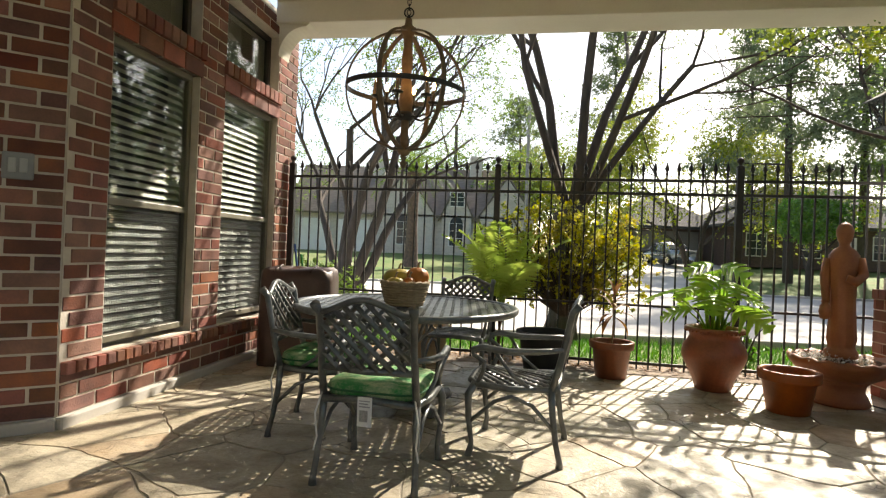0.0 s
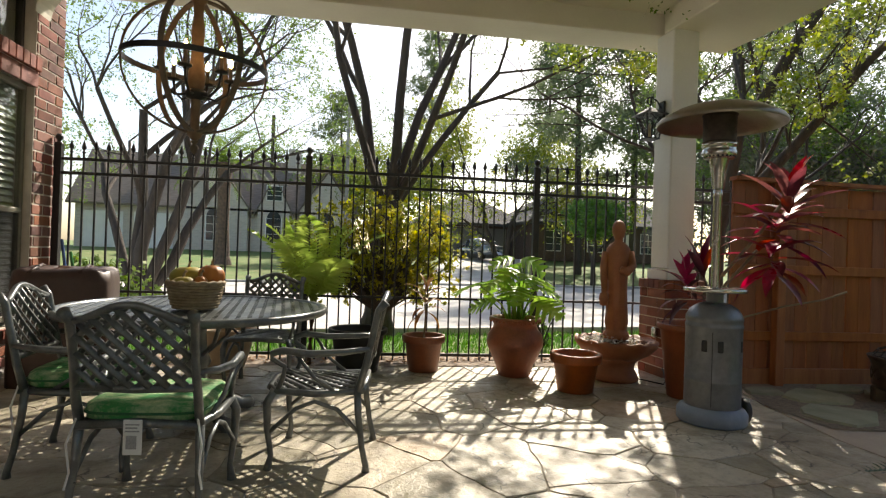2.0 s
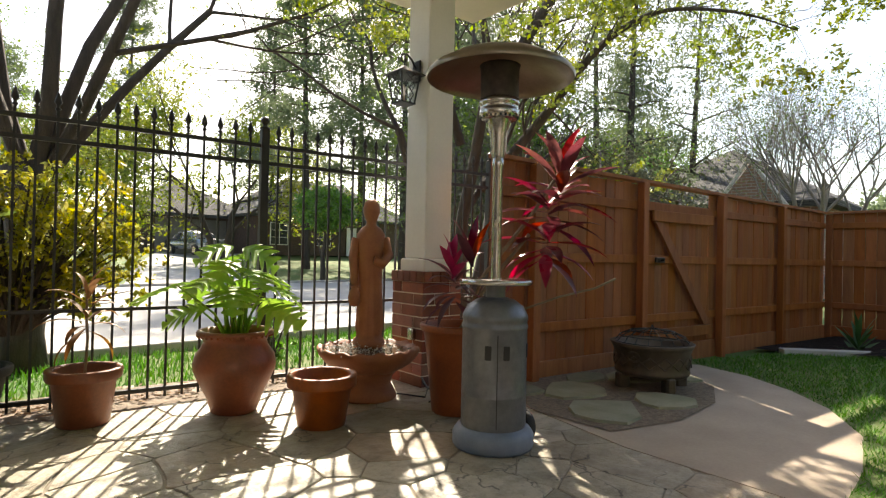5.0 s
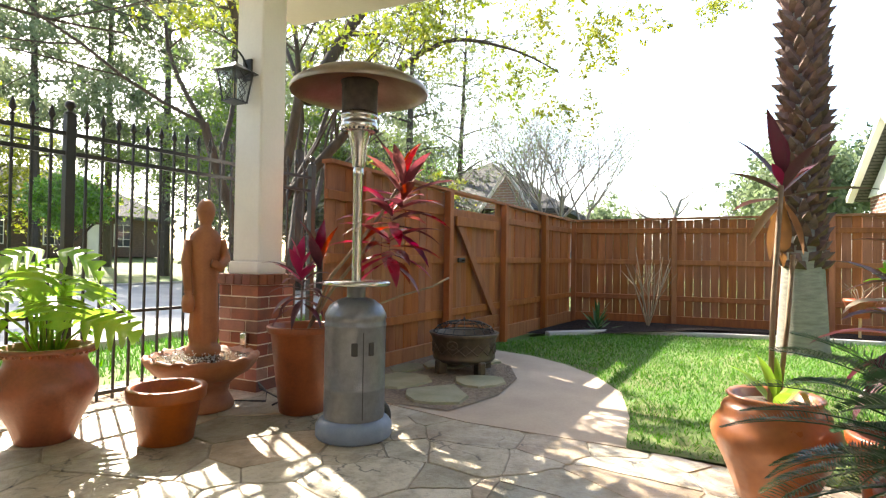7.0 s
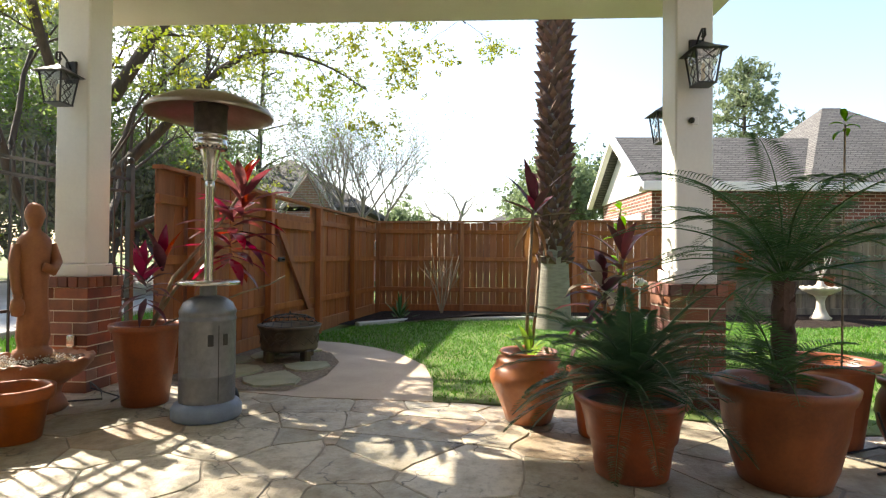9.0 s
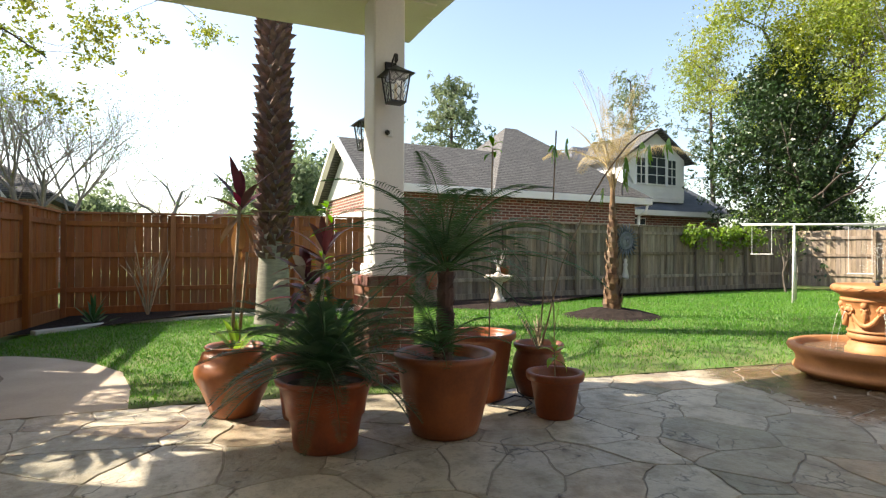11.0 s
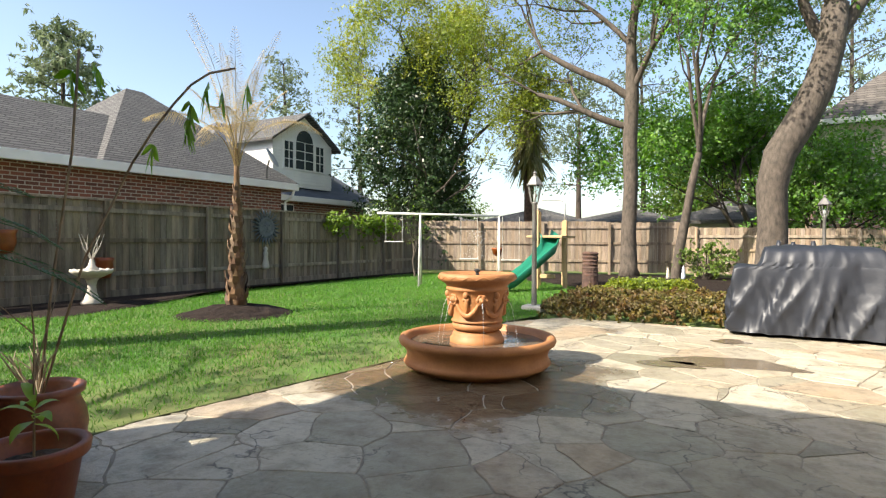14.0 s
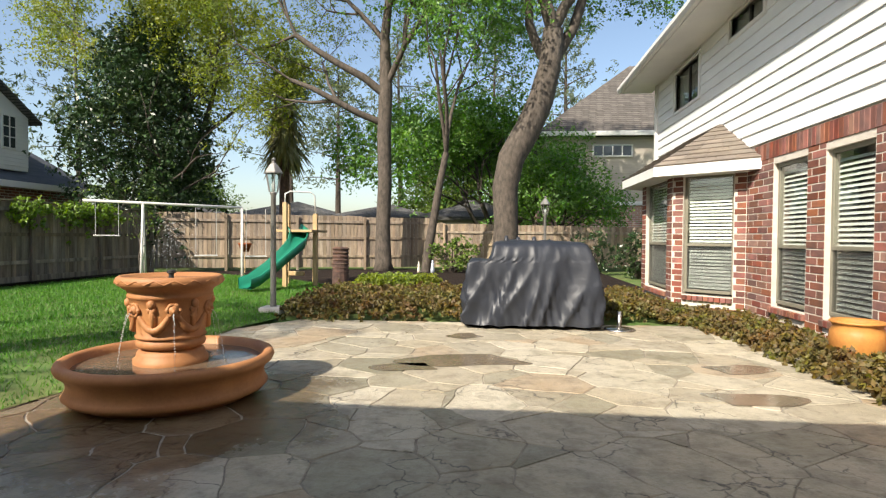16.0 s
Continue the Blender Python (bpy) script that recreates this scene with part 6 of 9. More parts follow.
cane(ts, [(1.5, 5.54, 0.68), (1.5, 5.54, 0.84)], 0.007, CANE)


def lobed(pl, base, tip, size, tilt, seed):
    """A philodendron leaf: an upright stalk, and one deeply cut drooping blade."""
    r = random.Random(seed)
    b, t = Vector(base), Vector(tip)
    mid = b.lerp(t, 0.5) + Vector((b.x - t.x, b.y - t.y, 0)) * 0.18
    part("stalk", Mesh().tube([b, b.lerp(mid, 0.6), mid, mid.lerp(t, 0.6), t], [0.011, 0.009, 0.008, 0.007, 0.005], 6), PHILO, pl, smooth=True)
    d = Vector((t.x - b.x, t.y - b.y, 0)).normalized()
    side = Vector((-d.y, d.x, 0))
    roll = r.uniform(-0.5, 0.5)
    n, lobes = 48, r.choice((5, 6, 6))
    v, f = [], []
    for k in range(n + 1):
        u = k / n
        e = tilt * (0.15 + 1.5 * u)
        c = t + (d * math.cos(e * 0.6) - Vector((0, 0, math.sin(e * 0.6)))) * size * (u - 0.16)
        env = (math.sin(math.pi * min(1, 0.1 + 0.9 * u) ** 0.75)) ** 0.7
        ph2 = (u * lobes) % 1.0
        cut = 0.24 + 0.76 * math.sin(math.pi * min(1, ph2 * 1.25)) ** 0.7 if ph2 < 0.8 else 0.24
        w = size * 0.52 * env * cut + 0.003
        for sg in (-1, 0, 1):
            q = c + (side * math.cos(roll) + Vector((0, 0, math.sin(roll)))) * w * sg + d * (w * 0.45 if sg else 0)
            q.z += (0.1 * w - 0.7 * w * w / size) if sg else 0
            v.append(q)
    for k in range(n):
        f += [(3 * k, 3 * k + 1, 3 * k + 4, 3 * k + 3), (3 * k + 1, 3 * k + 2, 3 * k + 5, 3 * k + 4)]
    part("blade", Mesh().add(v, f), PHILO, pl, smooth=True)


ph = thing("philodendron", "bright green split-leaf philodendron in a large pot", "plant")
pr2 = random.Random(51)
for k in range(17):
    a = k * 2.399 + 0.6
    t = k / 17
    rad = 0.06 + 0.22 * t
    hz = 1.14 - 0.42 * t + pr2.uniform(-0.07, 0.07)
    lobed(ph, (2.35 + 0.06 * math.cos(a), 5.22 + 0.06 * math.sin(a), 0.5), (2.35 + rad * math.cos(a), 5.22 + rad * math.sin(a), hz), pr2.uniform(0.28, 0.38), pr2.uniform(0.35, 0.85), k)
lobed(ph, (2.3, 5.2, 0.5), (1.86, 4.98, 0.92), 0.36, 0.4, 77)


def twigs(name, at, h, n, label, material, spread=0.5, seed=1, r=0.006):
    g = random.Random(seed)
    p = thing(name, label, "plant")
    m = Mesh()
    for k in range(n):
        a, e = g.uniform(0, 6.28), g.uniform(0.1, spread)
        b = Vector(at)
        q = b + Vector((math.cos(a) * e, math.sin(a) * e, 1)) * h * g.uniform(0.4, 0.65)
        w = q + Vector((math.cos(a + 0.5) * e * 1.4, math.sin(a + 0.5) * e * 1.4, 1)) * h * g.uniform(0.2, 0.4)
        m.tube([b, q, w], [r, r * 0.75, r * 0.35], 5)
        for j in range(2):
            z = q + Vector((g.uniform(-1, 1) * h * 0.2, g.uniform(-1, 1) * h * 0.2, h * g.uniform(0.1, 0.3)))
            m.tube([q.lerp(b, 0.3 * j), z], [r * 0.6, r * 0.25], 4)
    part("stem", m, material, p, kind="stuff")
    return p


twigs("bare_plant", (2.76, -1.2, 0.37), 0.32, 10, "bare pale stems in a terracotta jar", mat("pale_twig", (0.50, 0.42, 0.30), (0.36, 0.29, 0.2), 9, 0.8), 0.8, 61, 0.007)
sd = twigs("seedling", (2.17, -0.92, 0.25), 0.85, 1, "thin seedling with a few green leaves", CANE, 0.1, 62, 0.006)
rosette(sd, (2.17, -0.92, 0.5), 8, 0.14, 0.025, PHILO, 63, 60, -30)
vine = thing("climbing_vine", "palmate-leaved vine on a tall thin stake", "plant")
cane(vine, [(2.62, -0.62, 0.3), (2.63, -0.64, 1.3), (2.7, -0.7, 2.05)], 0.006, CANE)
rosette(vine, (2.7, -0.7, 2.08), 7, 0.12, 0.02, LEAFMID, 66, 70, -30)

lt = thing("leafy_shrub", "slender plant with yellow-green leaves behind the pots", "plant")
cane(lt, [(3.95, 0.4, 0.0), (3.96, 0.38, 0.7), (3.92, 0.36, 1.25), (3.95, 0.33, 1.62)], 0.011, CANE)
cane(lt, [(3.97, 0.42, 0.0), (4.02, 0.5, 0.6), (4.0, 0.52, 1.1)], 0.008, CANE)
for k, (q, r0) in enumerate((((3.95, 0.33, 1.62), 0.17), ((3.92, 0.36, 1.4), 0.19), ((3.94, 0.36, 1.15), 0.18), ((4.0, 0.52, 1.1), 0.17), ((3.96, 0.38, 0.85), 0.17))):
    rosette(lt, q, 6, r0 * 0.75, 0.024, LEAFMID, 610 + k, 50, -30, 50)

vn = thing("papaya_vine", "hanging palmate green leaves on a leaning stem", "plant")
stem_pts = [(2.76, -1.2, 0.36), (2.78, -1.28, 1.0), (2.82, -1.4, 1.7), (2.86, -1.46, 2.3)]
cane(vn, stem_pts, 0.007, CANE)
side = [(2.5, -1.68, 1.85), (2.42, -1.75, 2.0), (2.36, -1.82, 2.12), (2.3, -1.9, 2.2), (2.2, -2.0, 2.24)]
cane(vn, [(2.74, -1.2, 0.36), (2.7, -1.4, 1.1), (2.58, -1.6, 1.65)] + side, 0.007, CANE)
g4 = random.Random(71)
for p in side + [side[1], side[2], side[3], (2.86, -1.46, 2.3), (2.86, -1.46, 2.25)]:
    hang = Vector((g4.uniform(-0.08, 0.08), g4.uniform(-0.08, 0.08), -0.1))
    q = Vector(p) + hang
    for k in range(5):
        a = k * 0.62 - 1.24
        d = Vector((math.cos(g4.uniform(0, 6.28)) * 0.25 + math.sin(a) * 0.7, math.sin(a) * -0.6, -math.cos(a))).normalized()
        part("leaf", Mesh().strap([q, q + d * 0.06, q + d * 0.12, q + d * 0.19], [0.005, 0.028, 0.026, 0.002], (0.6, 0.8, 0.3), 0.2), LEAFMID, vn)

# ---- statue basin by the pier ----
sf = thing("statue_fountain", "terracotta basin fountain splashing below a robed statue", "fountain", (3.3, 4.93, 0))
sf.scale = (1.08, 1.08, 1)
part("pedestal", Mesh().lathe([(0.0, 0.0), (0.2, 0.0), (0.215, 0.02), (0.2, 0.06), (0.17, 0.12), (0.18, 0.18), (0.24, 0.24), (0.0, 0.26)], 40), STATUE, sf, smooth=True)
bs = Mesh().lathe([(0.0, 0.2), (0.2, 0.21), (0.3, 0.27), (0.355, 0.34), (0.37, 0.385), (0.355, 0.405), (0.33, 0.4), (0.3, 0.36), (0.0, 0.34)], 56)
bs.v = [(x * (1 + 0.025 * math.cos(8 * math.atan2(y, x))), y * (1 + 0.025 * math.cos(8 * math.atan2(y, x))), z + 0.01 * math.cos(16 * math.atan2(y, x)) * (z > 0.37)) for x, y, z in bs.v]
part("basin", bs, STATUE, sf, smooth=True)
wt = Mesh()
wr = random.Random(9)
wv2 = [(0, 0, 0.385)] + [(0.32 * j / 6 * math.cos(k * 0.2618), 0.32 * j / 6 * math.sin(k * 0.2618), 0.378 + wr.uniform(-0.008, 0.012)) for j in range(1, 7) for k in range(24)]
wt.add(wv2, [(0, 1 + k, 1 + (k + 1) % 24) for k in range(24)] + [(1 + j * 24 + k, 25 + j * 24 + k, 25 + j * 24 + (k + 1) % 24, 1 + j * 24 + (k + 1) % 24) for j in range(5) for k in range(24)])
part("water", wt, WATER, sf, "rippling water", smooth=True)
dp = Mesh()
for k in range(420):
    a, r = wr.uniform(0, 6.28), abs(wr.gauss(0.16, 0.07))
    s = wr.uniform(0.002, 0.007)
    dp.ball((-0.1 + r * math.cos(a) * 0.9, -0.02 + r * math.sin(a), 0.39 + abs(wr.gauss(0, 0.018))), s, 3)
part("splash", dp, FOAM, sf, "white splashing drops", kind="stuff")
sm = Mesh()
prof = [(0.0, 0.40), (0.15, 0.40), (0.16, 0.42), (0.155, 0.46), (0.125, 0.475), (0.12, 0.5), (0.135, 0.56), (0.125, 0.7), (0.118, 0.85), (0.12, 0.98), (0.128, 1.08), (0.135, 1.16), (0.145, 1.23), (0.14, 1.29), (0.1, 1.335), (0.055, 1.36), (0.048, 1.385), (0.062, 1.41), (0.08, 1.46), (0.082, 1.5), (0.068, 1.54), (0.035, 1.565), (0.0, 1.57)]
sm.lathe(prof, 36)
sm.v = [(x * (1 + (0.06 * math.cos(11 * math.atan2(y, x) + z * 3) * max(0, min(1, (1.1 - z) * 2)) if 0.47 < z < 1.2 else 0)), y * (0.78 if 0.47 < z < 1.36 else 1) * (1 + (0.06 * math.cos(11 * math.atan2(y, x) + z * 3) if 0.47 < z < 1.1 else 0)), z) for x, y, z in sm.v]
sm.tube([(-0.14, 0, 1.25), (-0.17, -0.02, 1.1), (-0.16, -0.04, 0.95), (-0.15, -0.07, 0.86)], [0.05, 0.048, 0.04, 0.035], 10)
sm.tube([(0.14, 0, 1.25), (0.17, -0.05, 1.12), (0.1, -0.14, 1.06), (0.02, -0.15, 1.09)], [0.05, 0.05, 0.042, 0.034], 10)
sm.lathe([(0.0, 0.72), (0.045, 0.73), (0.06, 0.79), (0.05, 0.84), (0.03, 0.86), (0.042, 0.885), (0.0, 0.885)], 16, (-0.16, -0.08, 0))
sm.ball((0, 0.035, 1.52), 0.06, 6)
single("statue", sm, STATUE, "brown terracotta statue of a robed figure with jug", "statue", smooth=True, at=pose(3.31, 4.94, 0, 0, 0, -30) @ Matrix.Diagonal((0.8, 0.8, 1, 1)))


def lantern(at, turn, label):
    """A wall lantern on its plate; y points away from the wall."""
    L = thing("wall_lantern", label, "lantern", at, turn, "porch lanterns")
    part("plate", Mesh().bevbox(-0.055, 0.0, -0.02, 0.055, 0.022, 0.17, 0.01), IRON, L)
    part("scroll", Mesh().tube([(0, 0.02, 0.1), (0, 0.07, 0.17), (0, 0.13, 0.21), (0, 0.18, 0.19), (0, 0.185, 0.14), (0, 0.15, 0.125), (0, 0.13, 0.15), (0, 0.15, 0.17)], 0.009, 6).tube([(0, 0.14, 0.21), (0, 0.15, 0.06)], 0.008, 6), IRON, L, smooth=True)
    c = (0, 0.15)

    def sq(z, r):
        return [(c[0] - r, c[1] - r, z), (c[0] + r, c[1] - r, z), (c[0] + r, c[1] + r, z), (c[0] - r, c[1] + r, z)]
    rf = Mesh()
    rings = [sq(0.1, 0.01), sq(0.085, 0.03), sq(0.06, 0.065), sq(0.02, 0.13), sq(0.012, 0.135), sq(0.012, 0.1)]
    rf.add(sum(rings, []), [(i * 4 + k, i * 4 + (k + 1) % 4, i * 4 + 4 + (k + 1) % 4, i * 4 + 4 + k) for i in range(5) for k in range(4)] + [(0, 1, 2, 3), (20, 21, 22, 23)])
    part("roof", rf, IRON, L)
    top, bot = sq(0.012, 0.098), sq(-0.23, 0.068)
    for k in range(4):
        part("corner_bar", Mesh().tube([top[k], bot[k]], 0.008, 5), IRON, L)
        a, b, e, d = Vector(top[k]), Vector(top[(k + 1) % 4]), Vector(bot[k]), Vector(bot[(k + 1) % 4])
        tr2 = Mesh()
        for x0, x1 in ((0.25, 0.75), (0.75, 0.25)):
            tr2.tube([a.lerp(b, x0), (a.lerp(e, 0.3)).lerp(b.lerp(d, 0.3), x1), (a.lerp(e, 0.65)).lerp(b.lerp(d, 0.65), x0), e.lerp(d, x1)], 0.0045, 5)
        part("tracery", tr2, IRON, L)
        pn = part("pane", Mesh().add([a * 0.99 + b * 0.01, b, d, e], [(0, 1, 2, 3)]), GLASS, L, "clear seeded glass pane")
        pn.visible_shadow = False
    part("bottom", Mesh().box(-0.075, 0.075, -0.24, 0.075, 0.225, -0.228), IRON, L)
    part("candle", Mesh().lathe([(0.0, -0.228), (0.014, -0.228), (0.014, -0.13), (0.018, -0.11), (0.01, -0.07), (0.0, -0.06)], 10, (0, 0.15, 0)), mat("ivory_candle", (0.62, 0.50, 0.30), (0.55, 0.42, 0.25), 8, 0.5), L, "ivory candle lamp", smooth=True)
    return L


lantern((3.885, 5.08, 2.68), 87, "black iron wall lantern on the white column")
lantern((3.65, -0.17, 2.78), 90, "black iron wall lantern on the white column")
lantern((3.95, -0.1, 2.45), -90, "black iron wall lantern on the white column")
cam_box = thing("door_chime", "small dark round sensor on the white column", "sensor", (3.65, -0.16, 2.3), 90)
part("housing", Mesh().bevbox(-0.035, 0, -0.035, 0.02, 0.02, 0.035, 0.006), WHITE, cam_box)
part("eye", Mesh().ball((0.02, 0.02, 0.0), 0.024, 6), RUBBER, cam_box)
cords = Mesh().tube([(3.5, 4.9, 0.012), (3.62, 4.6, 0.012), (3.7, 4.66, 0.06), (3.74, 4.78, 0.12), (3.78, 4.8, 0.06), (3.7, 4.5, 0.012), (3.55, 4.48, 0.012)], 0.007, 5)
single("power_cord", cords, RUBBER, "black electric cord on the patio by the pier", "cord", smooth=True)
box = thing("outlet_box", "grey outdoor outlet on the brick pier", "outlet", (3.82, 4.98, 0.45), 87)
part("box", Mesh().bevbox(-0.035, 0.0, -0.05, 0.035, 0.05, 0.05, 0.008), STEEL, box)
cords = Mesh().tube([(2.5, -0.75, 0.3), (2.55, -0.85, 0.1), (2.5, -0.95, 0.012), (2.35, -0.75, 0.012), (2.6, -0.6, 0.012), (2.75, -0.95, 0.012), (2.45, -1.1, 0.012), (2.3, -0.6, 0.012)], 0.007, 5)
single("power_cord", cords, RUBBER, "black cord looping on the flagstones among pots", "cord", smooth=True)

# ---- fire pit ----
fp = thing("fire_pit", "round bronze fire pit with mesh lid on stubby legs", "fire pit", (5.45, 3.62, 0))
fp.scale = (1.1, 1.1, 1.02)
part("bowl", Mesh().lathe([(0.0, 0.12), (0.27, 0.12), (0.285, 0.14), (0.29, 0.16), (0.285, 0.17), (0.29, 0.22), (0.292, 0.32), (0.3, 0.33), (0.3, 0.35), (0.31, 0.36), (0.325, 0.395), (0.315, 0.4), (0.29, 0.37), (0.0, 0.2)], 48), BRONZE, fp, smooth=True)
zig = Mesh()
for k in range(16):
    a, b = k * 0.3927, (k + 1) * 0.3927
    for z0, z1 in ((0.2, 0.3), (0.3, 0.2)):
        zig.tube([(0.293 * math.cos(a + (b - a) * t), 0.293 * math.sin(a + (b - a) * t), z0 + (z1 - z0) * t) for t in (0, 0.5, 1)], 0.006, 5)
part("relief", zig, BRONZE, fp)
for k in range(4):
    a = math.radians(45 + 90 * k + 10)
    part("leg", Mesh().bevbox(0.2, -0.04, 0.0, 0.3, 0.04, 0.14, 0.015, pose(0, 0, 0, 0, 0, math.degrees(a))), BRONZE, fp)
dome = Mesh()
for k in range(18):
    a = k * 0.349
    dome.tube([(r * math.cos(a), r * math.sin(a), z) for r, z in ((0.285, 0.4), (0.25, 0.45), (0.17, 0.49), (0.05, 0.51))], 0.004, 4)
for r, z in ((0.285, 0.4), (0.25, 0.45), (0.17, 0.49), (0.05, 0.51)):
    dome.tube([(r * math.cos(6.28319 * i / 32), r * math.sin(6.28319 * i / 32), z) for i in range(33)], 0.005, 4, False)
part("mesh_lid", dome, IRON, fp, "black wire mesh dome lid")
part("handle", Mesh().tube([(0.03, 0, 0.51), (0.0, 0, 0.54), (-0.03, 0, 0.51)], 0.006, 5), IRON, fp)
for sg in (-1, 1):
    part("ring", Mesh().tube([(sg * 0.31, 0.05 * math.cos(6.28319 * i / 12), 0.3 + 0.04 * math.sin(6.28319 * i / 12)) for i in range(13)], 0.007, 5, False), BRONZE, fp)

# ---- garden fountain ----
fo = thing("garden_fountain", "orange cast-stone tiered fountain with swags and wide basin", "fountain", (1.81, -4.5, 0))
fo.scale = (1.04, 1.04, 1.02)
part("basin", Mesh().lathe([(0.0, 0.0), (0.56, 0.0), (0.585, 0.03), (0.655, 0.05), (0.675, 0.075), (0.66, 0.1), (0.645, 0.13), (0.65, 0.18), (0.675, 0.22), (0.71, 0.245), (0.722, 0.275), (0.71, 0.305), (0.68, 0.315), (0.645, 0.3), (0.63, 0.26), (0.6, 0.2), (0.0, 0.19)], 72), SANDSTONE, fo, smooth=True)
wt = Mesh()
wv2 = [(0, 0, 0.25)] + [(0.632 * j / 8 * math.cos(k * 0.19635), 0.632 * j / 8 * math.sin(k * 0.19635), 0.25 + wr.uniform(-0.004, 0.004)) for j in range(1, 9) for k in range(32)]
wt.add(wv2, [(0, 1 + k, 1 + (k + 1) % 32) for k in range(32)] + [(1 + j * 32 + k, 33 + j * 32 + k, 33 + j * 32 + (k + 1) % 32, 1 + j * 32 + (k + 1) % 32) for j in range(7) for k in range(32)])
part("water", wt, WATER, fo, "rippling brown water", smooth=True)
part("plinth", Mesh().lathe([(0.0, 0.2), (0.25, 0.2), (0.25, 0.285), (0.232, 0.3), (0.228, 0.325), (0.215, 0.345), (0.195, 0.36), (0.0, 0.36)], 48), SANDSTONE, fo, smooth=True)
part("urn", Mesh().lathe([(0.19, 0.355), (0.2, 0.365), (0.226, 0.375), (0.236, 0.4), (0.226, 0.425), (0.215, 0.435), (0.235, 0.44), (0.238, 0.455), (0.226, 0.465), (0.246, 0.56), (0.264, 0.66), (0.274, 0.73), (0.285, 0.735), (0.287, 0.755), (0.28, 0.765), (0.29, 0.79), (0.33, 0.815), (0.352, 0.83), (0.36, 0.855), (0.352, 0.88), (0.335, 0.892), (0.31, 0.885), (0.28, 0.85), (0.0, 0.84)], 64), SANDSTONE, fo, smooth=True)
part("upper_water", Mesh().lathe([(0.0, 0.862), (0.29, 0.862)], 40), WATER, fo)
part("rim_relief", Mesh().tube([((0.357 + 0.003 * math.cos(i * 1.9)) * math.cos(6.28319 * i / 72), (0.357 + 0.003 * math.cos(i * 1.9)) * math.sin(6.28319 * i / 72), 0.855 + 0.014 * math.sin(i * 1.571)) for i in range(73)], 0.006, 5, False), SANDSTONE, fo, smooth=True)
for k in range(6):
    a0 = math.radians(60 * k + 5)
    rr = lambda z: 0.232 + (z - 0.46) * 0.16
    face = Mesh()
    c = Vector((rr(0.65) * math.cos(a0), rr(0.65) * math.sin(a0), 0.655))
    face.ball(c, 0.036, 7, (1, 1, 1.1))
    out = Vector((math.cos(a0), math.sin(a0), 0))
    sd2 = Vector((-out.y, out.x, 0))
    face.tube([c + out * 0.006 + sd2 * 0.04 * math.cos(j * 0.2618) + Vector((0, 0, 0.042 * math.sin(j * 0.2618))) for j in range(25)], [0.013 + 0.004 * math.cos(j * 1.6) for j in range(25)], 6, False)
    face.tube([c + out * 0.02, c + out * 0.046 - Vector((0, 0, 0.008))], [0.018, 0.01], 8)
    part("lion_mask", face, SANDSTONE, fo, smooth=True)
    sw2 = Mesh()
    pts = []
    for j in range(9):
        t = j / 8
        a = a0 + math.radians(60 * t)
        z = 0.62 - 0.11 * math.sin(math.pi * t) + 0.06 * abs(2 * t - 1) ** 3
        pts.append((rr(z) * math.cos(a), rr(z) * math.sin(a), z))
    sw2.tube(pts, [0.012, 0.018, 0.024, 0.028, 0.029, 0.028, 0.024, 0.018, 0.012], 8)
    part("swag", sw2, SANDSTONE, fo, smooth=True)
    a = a0 + math.radians(30)
    bow = Mesh()
    for dz, da, r in ((0.0, 0.0, 0.03), (-0.04, 0.06, 0.02), (-0.04, -0.06, 0.02), (-0.09, 0.05, 0.015), (-0.09, -0.05, 0.015)):
        z = 0.7 + dz
        bow.ball((rr(z) * math.cos(a + da), rr(z) * math.sin(a + da), z), r, 5, (1, 1, 1.2))
    bow.tube([(rr(0.68) * math.cos(a), rr(0.68) * math.sin(a), 0.7), (rr(0.6) * math.cos(a), rr(0.6) * math.sin(a), 0.61), (rr(0.5) * math.cos(a), rr(0.5) * math.sin(a), 0.5)], [0.02, 0.024, 0.012], 8)
    part("ribbon", bow, SANDSTONE, fo, smooth=True)
    jet = Mesh()
    for j in range(34):
        t = j / 33
        r = rr(0.65) + 0.03 + 0.1 * t
        jet.ball((r * math.cos(a0) + wr.gauss(0, 0.002), r * math.sin(a0) + wr.gauss(0, 0.002), 0.64 - 0.38 * t * t), wr.uniform(0.0025, 0.006), 3)
    part("water_jet", jet, FOAM, fo, "thin falling stream of water", kind="stuff")
part("nozzle", Mesh().lathe([(0.0, 0.86), (0.018, 0.86), (0.018, 0.9), (0.03, 0.905), (0.03, 0.92), (0.012, 0.93), (0.0, 0.93)], 14), RUBBER, fo, "dark spray nozzle")
sp = Mesh()
for k in range(240):
    h = wr.random() ** 0.8
    sp.ball((wr.gauss(0, 0.035 + 0.07 * (1 - h)), wr.gauss(0, 0.035 + 0.07 * (1 - h)), 0.93 + 0.36 * h), wr.uniform(0.0015, 0.004), 3)
part("spray", sp, FOAM, fo, "fine upward spray of drops", kind="stuff")
